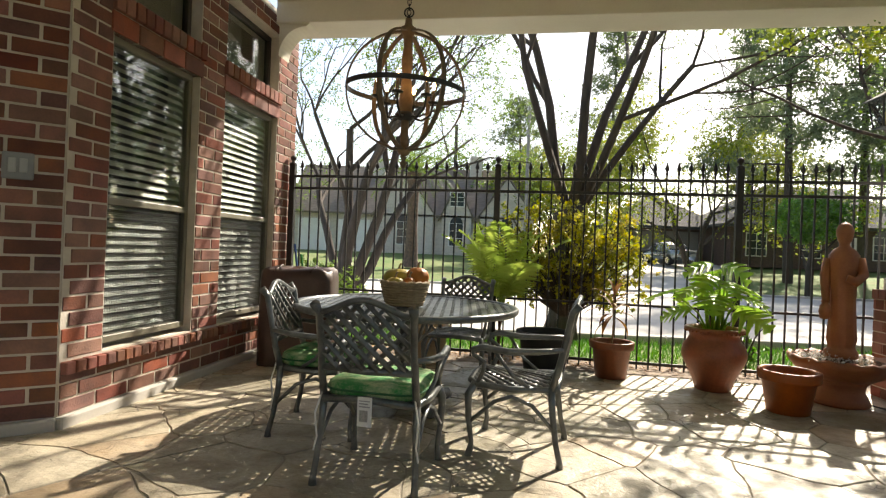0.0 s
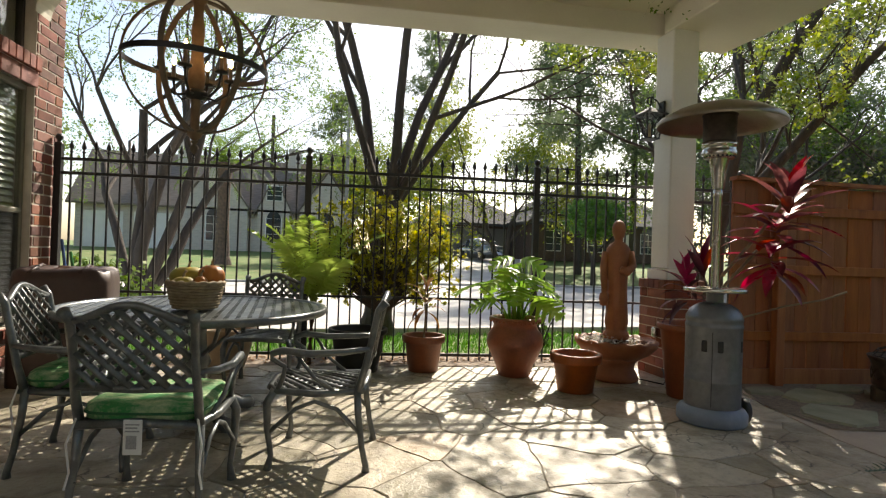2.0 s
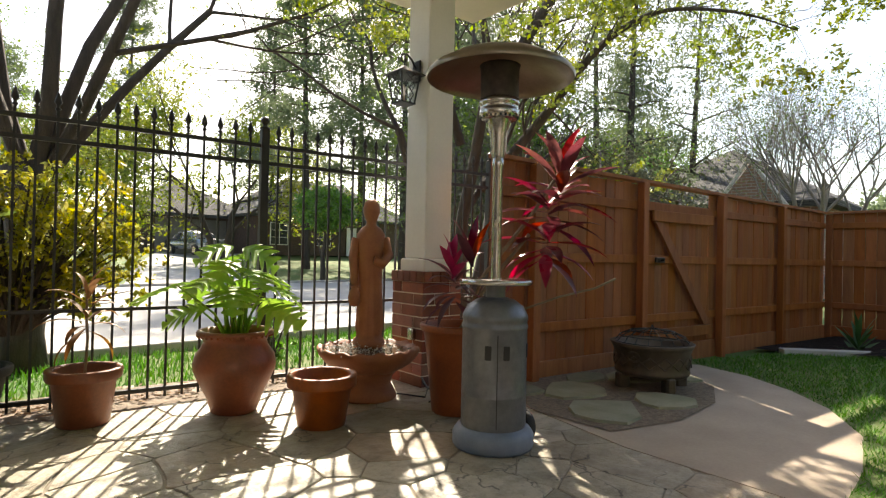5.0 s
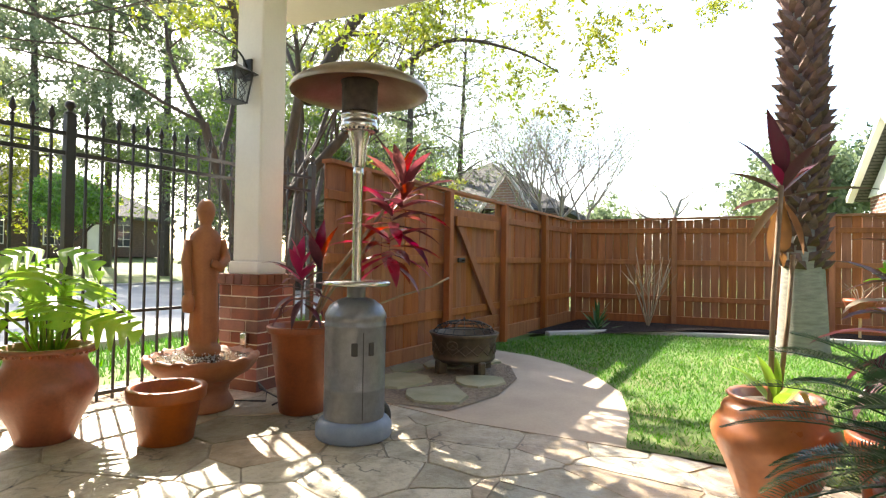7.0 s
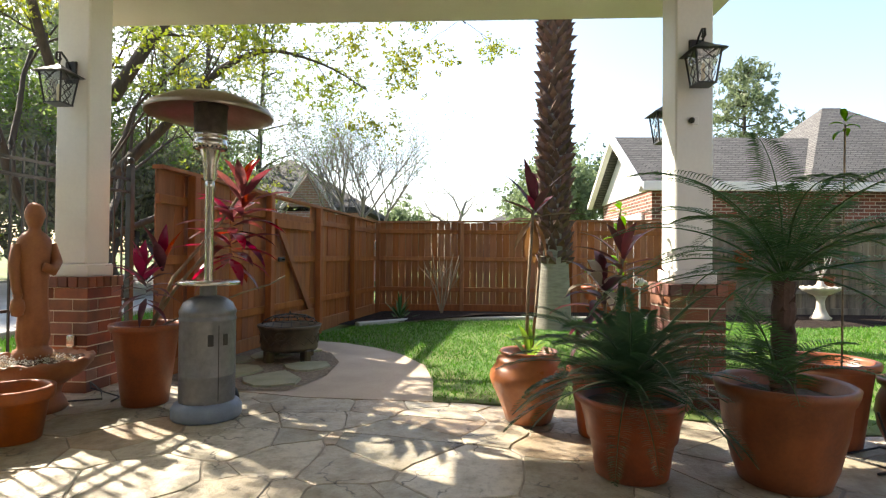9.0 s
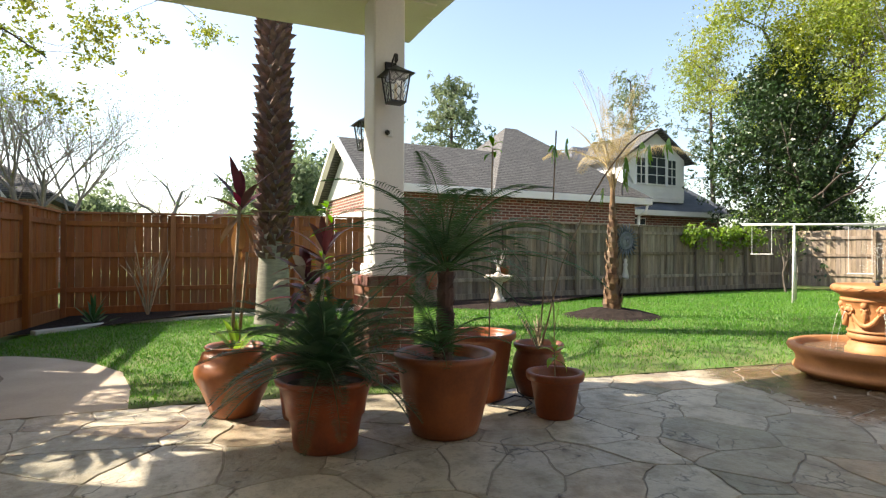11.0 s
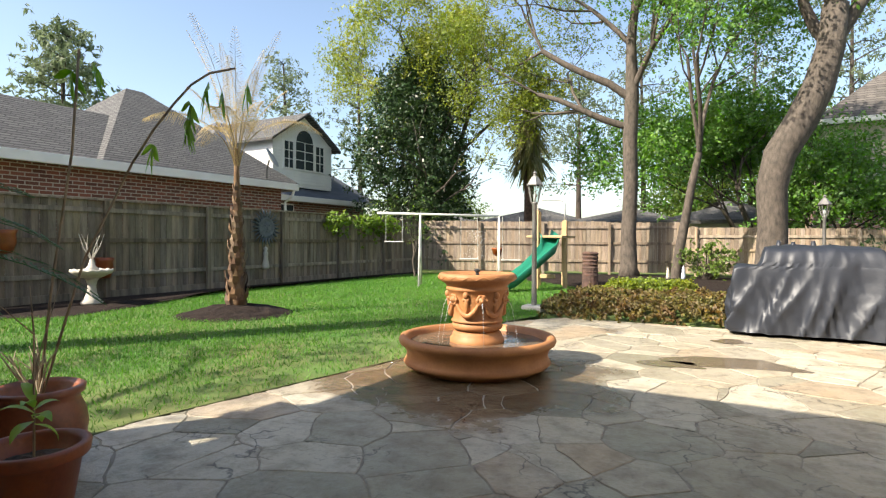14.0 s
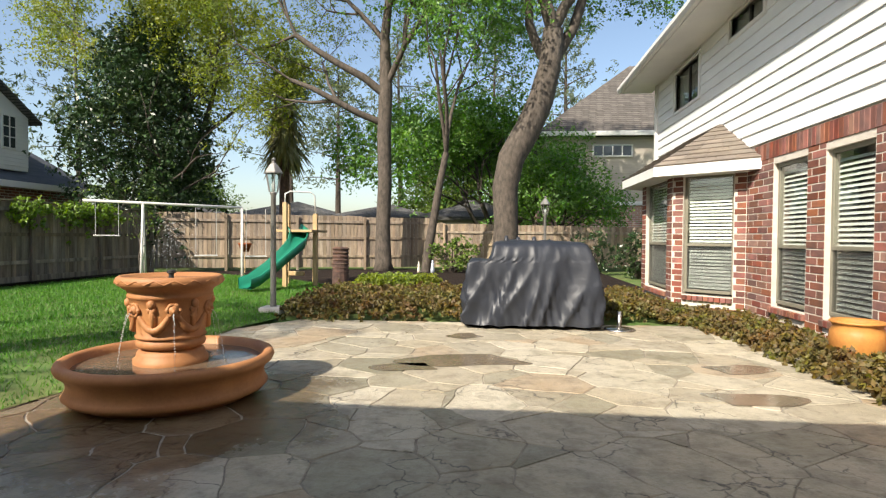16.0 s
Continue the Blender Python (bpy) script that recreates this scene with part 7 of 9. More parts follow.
for (x, y, r, sx) in ((-0.3, -5.95, 0.3, 2.0), (0.2, -5.6, 0.18, 1.6), (-0.25, -7.3, 0.16, 1.3), (-2.9, -5.9, 0.2, 1.5), (-2.6, -4.9, 0.22, 1.6), (1.35, 1.6, 0.16, 1.2)):
    pd = Mesh()
    pd.add([(x + sx * r * (1 + 0.25 * math.sin(3 * a + x)) * math.cos(a), y + r * (1 + 0.3 * math.sin(2 * a + y)) * math.sin(a), 0.0045) for a in np.linspace(0, 6.1, 26)], [tuple(range(26))])
    single("puddle", pd, mat("puddle_stone", (0.22, 0.17, 0.11), (0.14, 0.11, 0.075), 4, 0.14, 0.2, 30), "shallow dark wet patch on the flagstones", "puddle", "structure")

# ---- covered grill ----
bq = thing("covered_grill", "large barbecue grill under a black vinyl cover", "grill", (-1.13, -8.25, 0), 2)
cv = Mesh()
n = 220
v = []
prof = ((0.05, -0.9, 0.93, 0.37), (0.8, -0.86, 0.92, 0.355), (0.86, -0.84, 0.91, 0.35), (0.895, -0.83, 0.86, 0.345), (0.91, -0.82, 0.62, 0.34), (0.96, -0.8, 0.59, 0.335), (1.08, -0.75, 0.56, 0.3), (1.14, -0.71, 0.53, 0.25), (1.165, -0.62, 0.45, 0.17), (1.17, -0.3, 0.2, 0.06))
zs = [0.05 + 0.75 * k / 24 for k in range(24)] + [q[0] for q in prof[1:4]] + [0.9, 0.905] + [q[0] for q in prof[4:]]
for z in zs:
    xa, xb, hy = (float(np.interp(z, [q[0] for q in prof], [q[i] for q in prof])) for i in (1, 2, 3))
    hx = (xb - xa) / 2
    for k in range(n):
        a = 6.28319 * k / n
        c, s = math.cos(a), math.sin(a)
        g = 0.93 / max(abs(c), abs(s)) + 0.07
        x, y = (xa + xb) / 2 + hx * c * g, hy * s * g
        fold = 1 - 2 * abs(noise.noise(Vector((x * 4.2 + z * 1.6, y * 4.2, z * 0.9 + 3)))) ** 0.7
        pleat = 1 - 2 * abs(noise.noise(Vector((x * 9 - z * 2.4, y * 9, z * 2.0 + 9)))) ** 0.8
        w = (0.075 * fold + 0.04 * pleat) * min(1, max(0.3, (1.05 - z) * 1.5)) - 0.028
        sag = 0.05 * noise.noise(Vector((x * 3, y * 3, 5.0))) * (z > 0.82) + 0.015 * noise.noise(Vector((x * 6, 0, 2.0))) * (z < 0.1)
        v.append((x + w * c * g, y * (1 + w / hy), z + sag))
rows_n = len(zs)
cv.add(v, [(i * n + k, i * n + (k + 1) % n, i * n + n + (k + 1) % n, i * n + n + k) for i in range(rows_n - 1) for k in range(n)] + [tuple(range((rows_n - 1) * n, rows_n * n))])
part("cover", cv, COVER, bq, smooth=True)
for x in (-0.72, 0.72):
    part("caster", Mesh().tube([(x - 0.02, 0.2, 0.045), (x + 0.02, 0.2, 0.045)], 0.045, 14), RUBBER, bq)
part("frame", Mesh().box(-0.78, -0.25, 0.08, 0.78, 0.25, 0.14), IRON, bq)
for x, h in ((0.36, 0.07), (0.2, 0.05), (-0.02, 0.06)):
    part("bump", Mesh().tube([(x, 0.0, 1.1), (x + 0.01, 0.0, 1.17 + h)], [0.05, 0.02], 8), COVER, bq, smooth=True)
mt = Mesh().lathe([(0.0, 0.0), (0.2, 0.0), (0.21, 0.015), (0.19, 0.03), (0.0, 0.035)], 24)
mt.lathe([(0.03, 0.03), (0.03, 0.25), (0.0, 0.25)], 12)
ub = thing("umbrella_base", "grey round umbrella base beside the grill", "umbrella base", (-2.25, -8.0, 0))
part("disc", mt, STEEL, ub, smooth=True)

# ---- garden lamp post and play things ----
lp = thing("lamp_post", "grey garden lamp post with a glass lantern", "lamp post", (2.89, -8.96, 0))
part("footing", Mesh().bevbox(-0.18, -0.16, -0.02, 0.18, 0.16, 0.09, 0.02), CONCRETE, lp, "concrete block footing")
GREYPOST = mat("grey_metal", (0.28, 0.27, 0.25), (0.20, 0.19, 0.18), 10, 0.5, 0.1, 60, metal=0.4)
part("pole", Mesh().lathe([(0.05, 0.08), (0.045, 0.3), (0.04, 1.85), (0.055, 1.87), (0.055, 1.9), (0.0, 1.9)], 16), GREYPOST, lp, smooth=True)
for k in range(6):
    a, b = k * 1.0472, (k + 1) * 1.0472
    part("lantern_bar", Mesh().tube([(0.07 * math.cos(a), 0.07 * math.sin(a), 1.9), (0.125 * math.cos(a), 0.125 * math.sin(a), 2.2)], 0.008, 5), GREYPOST, lp)
    pn = part("pane", Mesh().add([(0.068 * math.cos(a), 0.068 * math.sin(a), 1.9), (0.068 * math.cos(b), 0.068 * math.sin(b), 1.9), (0.122 * math.cos(b), 0.122 * math.sin(b), 2.2), (0.122 * math.cos(a), 0.122 * math.sin(a), 2.2)], [(0, 1, 2, 3)]), GLASS, lp)
    pn.visible_shadow = False
part("roof", Mesh().lathe([(0.15, 2.19), (0.15, 2.21), (0.06, 2.34), (0.03, 2.36), (0.03, 2.39), (0.045, 2.41), (0.0, 2.45)], 6), GREYPOST, lp)
part("lamp", Mesh().lathe([(0.0, 1.9), (0.02, 1.9), (0.03, 2.02), (0.0, 2.08)], 10), PAPER, lp, smooth=True)

copy_thing(lp, pose(-2.0, -17.0, 0))

PIPE = mat("white_pipe", (0.66, 0.65, 0.62), (0.5, 0.48, 0.45), 6, 0.45, 0.1, 50)
swg = thing("swing_set", "metal pipe swing frame with hanging seats", "swing", (0, 0, 0))
T0, T1 = Vector((7.28, -12.18, 1.92)), Vector((5.43, -13.14, 1.87))
axis = (T1 - T0).normalized()
across = axis.cross(Vector((0, 0, 1))).normalized()
part("crossbar", Mesh().tube([T0 - axis * 1.15, T1], 0.032, 8), PIPE, swg, smooth=True)
for T in (T0, T1):
    for s in (-0.4, 0.4):
        part("leg", Mesh().tube([T, (T.x + across.x * s, T.y + across.y * s, 0.0)], 0.028, 8), PIPE, swg, smooth=True)
part("brace", Mesh().tube([T0 + across * 0.2 - Vector((0, 0, 0.96)), T0 - across * 0.2 - Vector((0, 0, 0.96))], 0.018, 6), PIPE, swg, smooth=True)
for d, drop in ((-0.7, 0.75), (1.3, 1.15), (2.4, 1.15)):
    c = T0 + axis * d
    for s in (-0.22, 0.22):
        part("chain", Mesh().tube([c + axis * s, c + axis * s - Vector((0, 0, drop))], 0.007, 4), PIPE, swg)
    part("swing_seat", Mesh().bevbox(-0.25, -0.08, -0.015, 0.25, 0.08, 0.015, 0.006, Matrix.Translation(c - Vector((0, 0, drop))) @ pose(0, 0, 0, 0, 0, math.degrees(math.atan2(axis.y, axis.x)))), PIPE, swg)
sl = thing("playground_slide", "green plastic spiral slide on a timber frame", "slide", (0, 0, 0))
path = [(4.9, -11.1, 0.12), (4.75, -11.4, 0.2), (4.45, -11.85, 0.5), (4.15, -12.3, 0.85), (3.95, -12.75, 1.15), (4.0, -13.15, 1.4), (4.3, -13.35, 1.6)]
path = [(4.25 + (x - 4.3) * 0.72, -13.35 + (y + 13.35) * 0.72, z * 0.82) for x, y, z in path]
gut = Mesh()
v = []
for i, p in enumerate(path):
    d = Vector(path[min(i + 1, 6)]) - Vector(path[max(i - 1, 0)])
    d.z = 0
    s = Vector((-d.y, d.x, 0)).normalized()
    for u, h in ((-0.24, 0.2), (-0.215, 0.21), (-0.18, 0.05), (-0.08, 0.0), (0.08, 0.0), (0.18, 0.05), (0.215, 0.21), (0.24, 0.2), (0.2, -0.02), (-0.2, -0.02)):
        q = Vector(p) + s * u
        v.append((q.x, q.y, q.z + h))
gut.add(v, [(i * 10 + k, i * 10 + (k + 1) % 10, i * 10 + 10 + (k + 1) % 10, i * 10 + 10 + k) for i in range(6) for k in range(10)])
part("chute", gut, GREENPLASTIC, sl, smooth=True)
for x, y, h in ((4.35, -13.1, 2.0), (3.75, -13.5, 1.75), (4.6, -13.9, 2.0), (4.0, -14.2, 1.75)):
    part("post", Mesh().bevbox(x - 0.05, y - 0.05, 0, x + 0.05, y + 0.05, h, 0.008), LUMBER, sl)
part("deck", Mesh().bevbox(3.7, -14.25, 1.3, 4.65, -13.1, 1.36, 0.01), LUMBER, sl)
part("beam", Mesh().bevbox(3.9, -13.2, 0.28, 4.4, -13.1, 0.38, 0.01), LUMBER, sl)
part("hoop", Mesh().tube([(4.35, -13.1, 2.0), (4.35, -13.1, 2.2), (4.25, -13.16, 2.26), (3.85, -13.42, 2.26), (3.76, -13.48, 2.18), (3.75, -13.5, 1.7)], 0.018, 8), WHITE, sl, smooth=True)

st = thing("palm_stump", "short shaggy cut palm stump in the ground cover", "stump", (2.95, -12.9, 0))
part("core", Mesh().tube([(0, 0, 0), (0, 0, 0.95)], [0.2, 0.17], 14), PALMBARK, st)
bt = Mesh().bevbox(-0.05, 0.0, 0, 0.05, 0.05, 0.09, 0.012).data("stub", PALMBARK)
for j in range(11):
    for k in range(12):
        piece("stub", bt, st, pose(0, 0, 0.04 + j * 0.085, 0, 0, k * 30 + j * 15) @ pose(0, 0.17, 0, 62, 0, 0))

# bird bath, wall sun, clay wall pots
bb = thing("bird_bath", "pale cast-stone bird bath with fluted bowl", "bird bath", (9.75, -5.15, 0.06))
PALE = mat("pale_cast_stone", (0.58, 0.53, 0.46), (0.42, 0.38, 0.33), 6, 0.85, 0.3, 50)
part("stand", Mesh().lathe([(0.0, 0.0), (0.17, 0.0), (0.18, 0.04), (0.13, 0.09), (0.08, 0.2), (0.065, 0.34), (0.09, 0.42), (0.12, 0.46), (0.0, 0.47)], 24), PALE, bb, smooth=True)
bw = Mesh().lathe([(0.0, 0.45), (0.15, 0.47), (0.3, 0.55), (0.34, 0.6), (0.33, 0.62), (0.29, 0.6), (0.0, 0.53)], 48)
bw.v = [(x, y, z + 0.012 * math.cos(14 * math.atan2(y, x)) * (z > 0.54)) for x, y, z in bw.v]
part("bowl", bw, PALE, bb, smooth=True)
part("figure", Mesh().lathe([(0.0, 0.53), (0.1, 0.54), (0.12, 0.62), (0.06, 0.68), (0.03, 0.8), (0.0, 0.82)], 16), PALE, bb, smooth=True)
tw = Mesh()
for k in range(6):
    tw.tube([(0, 0, 0.78), (0.12 * math.cos(k), 0.12 * math.sin(k), 1.0), (0.2 * math.cos(k + 0.4), 0.2 * math.sin(k + 0.4), 1.25)], [0.012, 0.008, 0.003], 5)
part("twigs", tw, PALE, bb)
sn = thing("sun_plaque", "round dark metal sun face hung on the fence", "wall ornament", (11.0, -10.28, 1.55), 90)
sn.scale = (1.2, 1.2, 1.2)
SUNMETAL = mat("dark_pewter", (0.15, 0.17, 0.2), (0.09, 0.1, 0.12), 12, 0.5, 0.4, 60, metal=0.5)
disc = Mesh().lathe([(0.0, 0.05), (0.1, 0.055), (0.17, 0.03), (0.18, 0.04), (0.24, 0.03), (0.245, 0.0), (0.0, 0.0)], 40)
disc.v = [(x, z, y) for x, y, z in disc.v]
part("disc", disc, SUNMETAL, sn, smooth=True)
for k in range(24):
    a = k * 0.2618
    r = 0.46 if k % 2 else 0.4
    part("ray", Mesh().tube([(0.22 * math.cos(a), 0.02, 0.22 * math.sin(a)), (0.34 * math.cos(a + 0.06), 0.025, 0.34 * math.sin(a + 0.06)), (r * math.cos(a), 0.02, r * math.sin(a))], [0.035, 0.026, 0.004], 6, True, 0.4), SUNMETAL, sn, smooth=True)
fc = Mesh().ball((0, 0.05, -0.01), 0.03, 5, (0.7, 1, 1.4)).ball((-0.06, 0.045, 0.05), 0.022, 5).ball((0.06, 0.045, 0.05), 0.022, 5).ball((0, 0.045, -0.085), 0.035, 5, (1.3, 0.8, 0.5))
part("face", fc, SUNMETAL, sn, smooth=True)
an = thing("hanging_ornament", "pale clay angel ornament hung under the sun", "wall ornament", (11.0, -10.28, 0.72), 90)
part("body", Mesh().lathe([(0.0, -0.3), (0.09, -0.28), (0.1, -0.2), (0.05, 0.05), (0.07, 0.15), (0.035, 0.2), (0.06, 0.27), (0.0, 0.33)], 14), PALE, an, smooth=True)
for (y, z, s) in ((-4.3, 1.15, 1.0), (-6.0, 0.62, 0.9), (-4.0, 0.5, 0.8)):
    wp = thing("clay_wall_pot", "orange clay half pot on the fence", "pot", (10.9, y, z - 0.2))
    part("body", Mesh().lathe([(0.0, 0.0), (0.12 * s, 0.02), (0.18 * s, 0.2), (0.17 * s, 0.34), (0.2 * s, 0.42), (0.18 * s, 0.43), (0.15 * s, 0.36), (0.0, 0.3)], 24), TERRA, wp, smooth=True)
for (x, y, z) in ((7.2, -17.0, 0.95), (9.9, -0.9, 0.62)):
    hp = thing("hanging_pot", "clay pot with a scraggly plant", "pot", (x, y, z - 0.25))
    part("body", Mesh().lathe([(0.0, 0.0), (0.12, 0.01), (0.19, 0.22), (0.21, 0.24), (0.2, 0.28), (0.17, 0.26), (0.0, 0.2)], 20), TERRA, hp, smooth=True)
    m = Mesh()
    for k in range(9):
        m.tube([(0, 0, 0.2), (0.14 * math.cos(k * 2.4), 0.14 * math.sin(k * 2.4), 0.4), (0.25 * math.cos(k * 2.4 + 0.3), 0.25 * math.sin(k * 2.4 + 0.3), 0.5)], [0.008, 0.006, 0.002], 4)
    part("stems", m, CANE, hp)
    part("stand", Mesh().tube([(0, 0, 0.05 - z + 0.25), (0, 0, 0.02)], 0.02, 6), LUMBER, hp)
twigs("bare_shrub", (10.0, 2.0, 0.05), 1.35, 9, "bare leafless shrub against the cedar fence", mat("bare_twig", (0.36, 0.26, 0.17), (0.24, 0.17, 0.11), 9, 0.8), 0.35, 81, 0.014)
sg = thing("bird_stake", "pale bird figure on a garden stake", "ornament", (9.7, -1.75, 0))
part("stake", Mesh().tube([(0, 0, 0), (0, 0, 0.65)], 0.018, 6), PALE, sg)
part("bird", Mesh().ball((0, 0, 0.74), 0.08, 6, (0.8, 1.2, 1)).ball((0, 0.09, 0.83), 0.045, 5).tube([(0, -0.08, 0.74), (0, -0.2, 0.68)], [0.04, 0.01], 6), PALE, sg, smooth=True)
for (x, y, s, c) in ((1.55, -18.9, 0.45, (0.55, 0.6, 0.7)), (2.0, -18.8, 0.4, (0.7, 0.62, 0.5))):
    single("garden_figure", Mesh().lathe([(0.0, 0.0), (0.16, 0.0), (0.15, 0.3), (0.1, 0.6), (0.12, 0.72), (0.05, 0.8), (0.08, 0.9), (0.0, 1.0)], 14), mat("painted_plaster", c, None, 6, 0.6), "small painted plaster garden figure", "statue", smooth=True, at=pose(x, y, 0) @ Matrix.Scale(s, 4))
ag = thing("agave", "small grey-green agave in the mulch bed", "plant")
rosette(ag, (9.35, 2.75, 0.15), 18, 0.4, 0.03, FROND, 82, 80, 10, 10)
edging = Mesh()
for a, b in (((9.28, 2.35), (9.62, 0.5)), ((9.62, 0.5), (9.78, -1.9)), ((8.45, 3.38), (9.28, 2.35))):
    edging.bevbox(0, -0.07, 0, math.dist(a, b), 0.07, 0.07, 0.01, along(a, b))
single("bed_edging", edging, CONCRETE, "low stone edging along the mulch bed", "edging", "structure")

# ---- foliage ----


def leaves(centres, spread, per, size, seed, flat=0.6, aspect=0.5):
    """Loose rhombic leaves scattered round the given centres."""
    r = np.random.default_rng(seed)
    k = max(1, per // 9)
    c = np.repeat(np.array(centres, float), k, 0)
    c = c + r.normal(0, 1, (len(c), 3)) * np.array([spread, spread, spread * flat])
    q = per // k
    tight = r.uniform(0.12, 0.34, (len(c), 1)) * spread
    c = np.repeat(c, q, 0) + r.normal(0, 1, (len(c) * q, 3)) * np.repeat(tight, q, 0)
    n = len(c)
    d = r.normal(0, 1, (n, 3))
    d /= np.linalg.norm(d, axis=1, keepdims=True)
    e = np.cross(d, r.normal(0, 1, (n, 3)))
    e /= np.linalg.norm(e, axis=1, keepdims=True)
    s = size * r.uniform(0.6, 1.3, (n, 1))
    v = np.stack([c - d * s, c + e * s * aspect, c + d * s, c - e * s * aspect], 1).reshape(-1, 3)
    m = Mesh()
    m.v = [tuple(p) for p in v.tolist()]
    m.f = [(4 * k, 4 * k + 1, 4 * k + 2, 4 * k + 3) for k in range(n)]
    return m


def branch(m, tips, g, p, d, r, L, depth, up, kink, kids, keep=0.72):
    pts, rad = [p], [r]
    n = 4
    for k in range(n):
        d = (d + Vector((g.gauss(0, kink), g.gauss(0, kink), g.gauss(0, kink * 0.6) + up))).normalized()
        p = p + d * L / n
        pts.append(p)
        rad.append(r * (1 - 0.38 * (k + 1) / n))
    m.tube(pts, rad, 8 if r > 0.07 else 5 if r > 0.02 else 4, False)
    if depth == 0:
        tips += [p, pts[2], pts[3]]
        return
    if depth == 1:
        tips.append(p)
    for k in range(kids):
        a = g.uniform(0, 6.28)
        o = d.orthogonal().normalized()
        o = (o * math.cos(a) + d.cross(o) * math.sin(a))
        w = g.uniform(0.3, 0.75)
        i = g.choice((2, 3, 4)) if k else 4
        branch(m, tips, g, pts[i], (d * (1 - w * 0.5) + o * w).normalized(), rad[i] * g.uniform(0.5, 0.72), L * keep * g.uniform(0.8, 1.15), depth - 1, up, kink, kids, keep)


def tree(name, at, trunks, label, bark, leaf, seed, per=14, size=0.06, spread=0.35, depth=4, kids=3, up=0.04, kink=0.12, keep=0.72, flat=0.8, cat="tree", stump=None):
    """trunks: (lean x, lean y, lean z, radius, first length)."""
    g = random.Random(seed)
    t = thing(name, label, cat, (0, 0, 0))
    tips = []
    for k, (dx, dy, dz, r, L) in enumerate(trunks):
        m = Mesh()
        branch(m, tips, g, Vector(at) + Vector((dx, dy, 0)) * r * 1.2 - Vector((0, 0, 0.05)), Vector((dx, dy, dz)).normalized(), r, L, depth, up, kink, kids, keep)
        part("trunk", m, bark, t, smooth=True)
    if stump:
        r, h = stump
        part("bole", Mesh().tube([(at[0] - 0.1, at[1], -0.1), (at[0] - 0.06, at[1], 0.3), (at[0], at[1], h * 0.6), (at[0], at[1], h + 0.15)], [r * 1.1, r * 0.75, r * 0.7, r * 0.95], 14), bark, t, smooth=True)
    if per:
        part("crown", leaves(tips, spread, per, size, seed, flat), leaf, t, kind="stuff")
    return t


def pine(name, at, h, label, seed, r=0.22, first=0.45, wide=3.0, per=90, size=0.16, leaf=None, cat="tree"):
    g = random.Random(seed)
    t = thing(name, label, cat, (0, 0, 0))
    m = Mesh()
    lean = (g.uniform(-0.03, 0.03), g.uniform(-0.03, 0.03))
    pos = lambda z: Vector((at[0] + lean[0] * z, at[1] + lean[1] * z, at[2] + z))
    m.tube([pos(h * k / 8) for k in range(9)], [r * (1 - 0.8 * k / 8) for k in range(9)], 8, False)
    tips = []
    n = 20
    for k in range(n):
        z = h * (first + (1 - first) * (k + g.random()) / n)
        a = k * 2.4
        ln = wide * (1.05 - (z / h - first) / (1 - first)) ** 0.6 * g.uniform(0.5, 1.1)
        p = pos(z)
        q = p + Vector((math.cos(a) * ln, math.sin(a) * ln, ln * g.uniform(-0.05, 0.35)))
        m.tube([p, p.lerp(q, 0.5) + Vector((0, 0, 0.1)), q], [r * 0.25, r * 0.15, 0.015], 4, False)
        tips += [q, p.lerp(q, 0.72), p.lerp(q, 0.45)]
    tips.append(pos(h))
    part("trunk", m, BARK, t)
    part("crown", leaves(tips, 0.6, per, size, seed, 0.5, 0.28), leaf or PINE, t, kind="stuff")
    return t


def shrub(name, at, rad, label, leaf, seed, n=60, per=26, size=0.05, twig=True, cat="shrub"):
    g = random.Random(seed)
    t = thing(name, label, cat, (0, 0, 0))
    cs = []
    m = Mesh()
    for k in range(n):
        d = Vector((g.gauss(0, 1), g.gauss(0, 1), g.gauss(0, 1))).normalized()
        q = g.uniform(0.45, 1.0)
        p = Vector((at[0] + d.x * rad[0] * q, at[1] + d.y * rad[1] * q, at[2] + rad[2] + d.z * rad[2] * q))
        cs.append(p)
        if twig:
            b = Vector((at[0] + d.x * 0.06, at[1] + d.y * 0.06, at[2] - 0.02))
            m.tube([b, b.lerp(p, 0.5) + Vector((0, 0, 0.08)), p], [0.016, 0.01, 0.004], 4, False)
    if twig:
        part("stem", m, BARK, t, kind="stuff")
    part("foliage", leaves(cs, min(rad) * 0.2, per, size, seed, 0.8), leaf, t, kind="stuff")
    return t


# Bare-tree twigs paled in colour, as haze would wash them out.
HAZETWIG = mat("hazed_grey_twigs", (0.30, 0.27, 0.24), (0.20, 0.18, 0.16), 3, 0.9, 0.3, 30)
# Leaf green desaturated so that distance haze sits in the colour.
LEAFHAZE = mat("hazed_grey_green_leaf", (0.15, 0.21, 0.10), (0.20, 0.26, 0.14), 0.8, 0.6, 0, 6, island=0.2, trans=0.5)
BRUSH = mat("greyish_brush", (0.16, 0.14, 0.09), (0.12, 0.14, 0.06), 0.9, 0.7, 0, 6, island=0.3, trans=0.3)
# trees over the street fence
tree("street_tree", (1.5, 8.0, 1.75), [(-0.32, 0.0, 1, 0.07, 3.0), (-0.12, 0.15, 1, 0.08, 3.4), (0.06, -0.1, 1, 0.082, 3.4), (0.26, 0.1, 1, 0.075, 3.2), (0.52, -0.05, 1, 0.07, 3.0), (0.82, 0.05, 1, 0.062, 2.8)], "multi-trunked street tree just coming into leaf", BARK, LEAF, 101, 5, 0.026, 0.26, 5, 3, 0.03, 0.1, 0.64, stump=(0.27, 1.75))
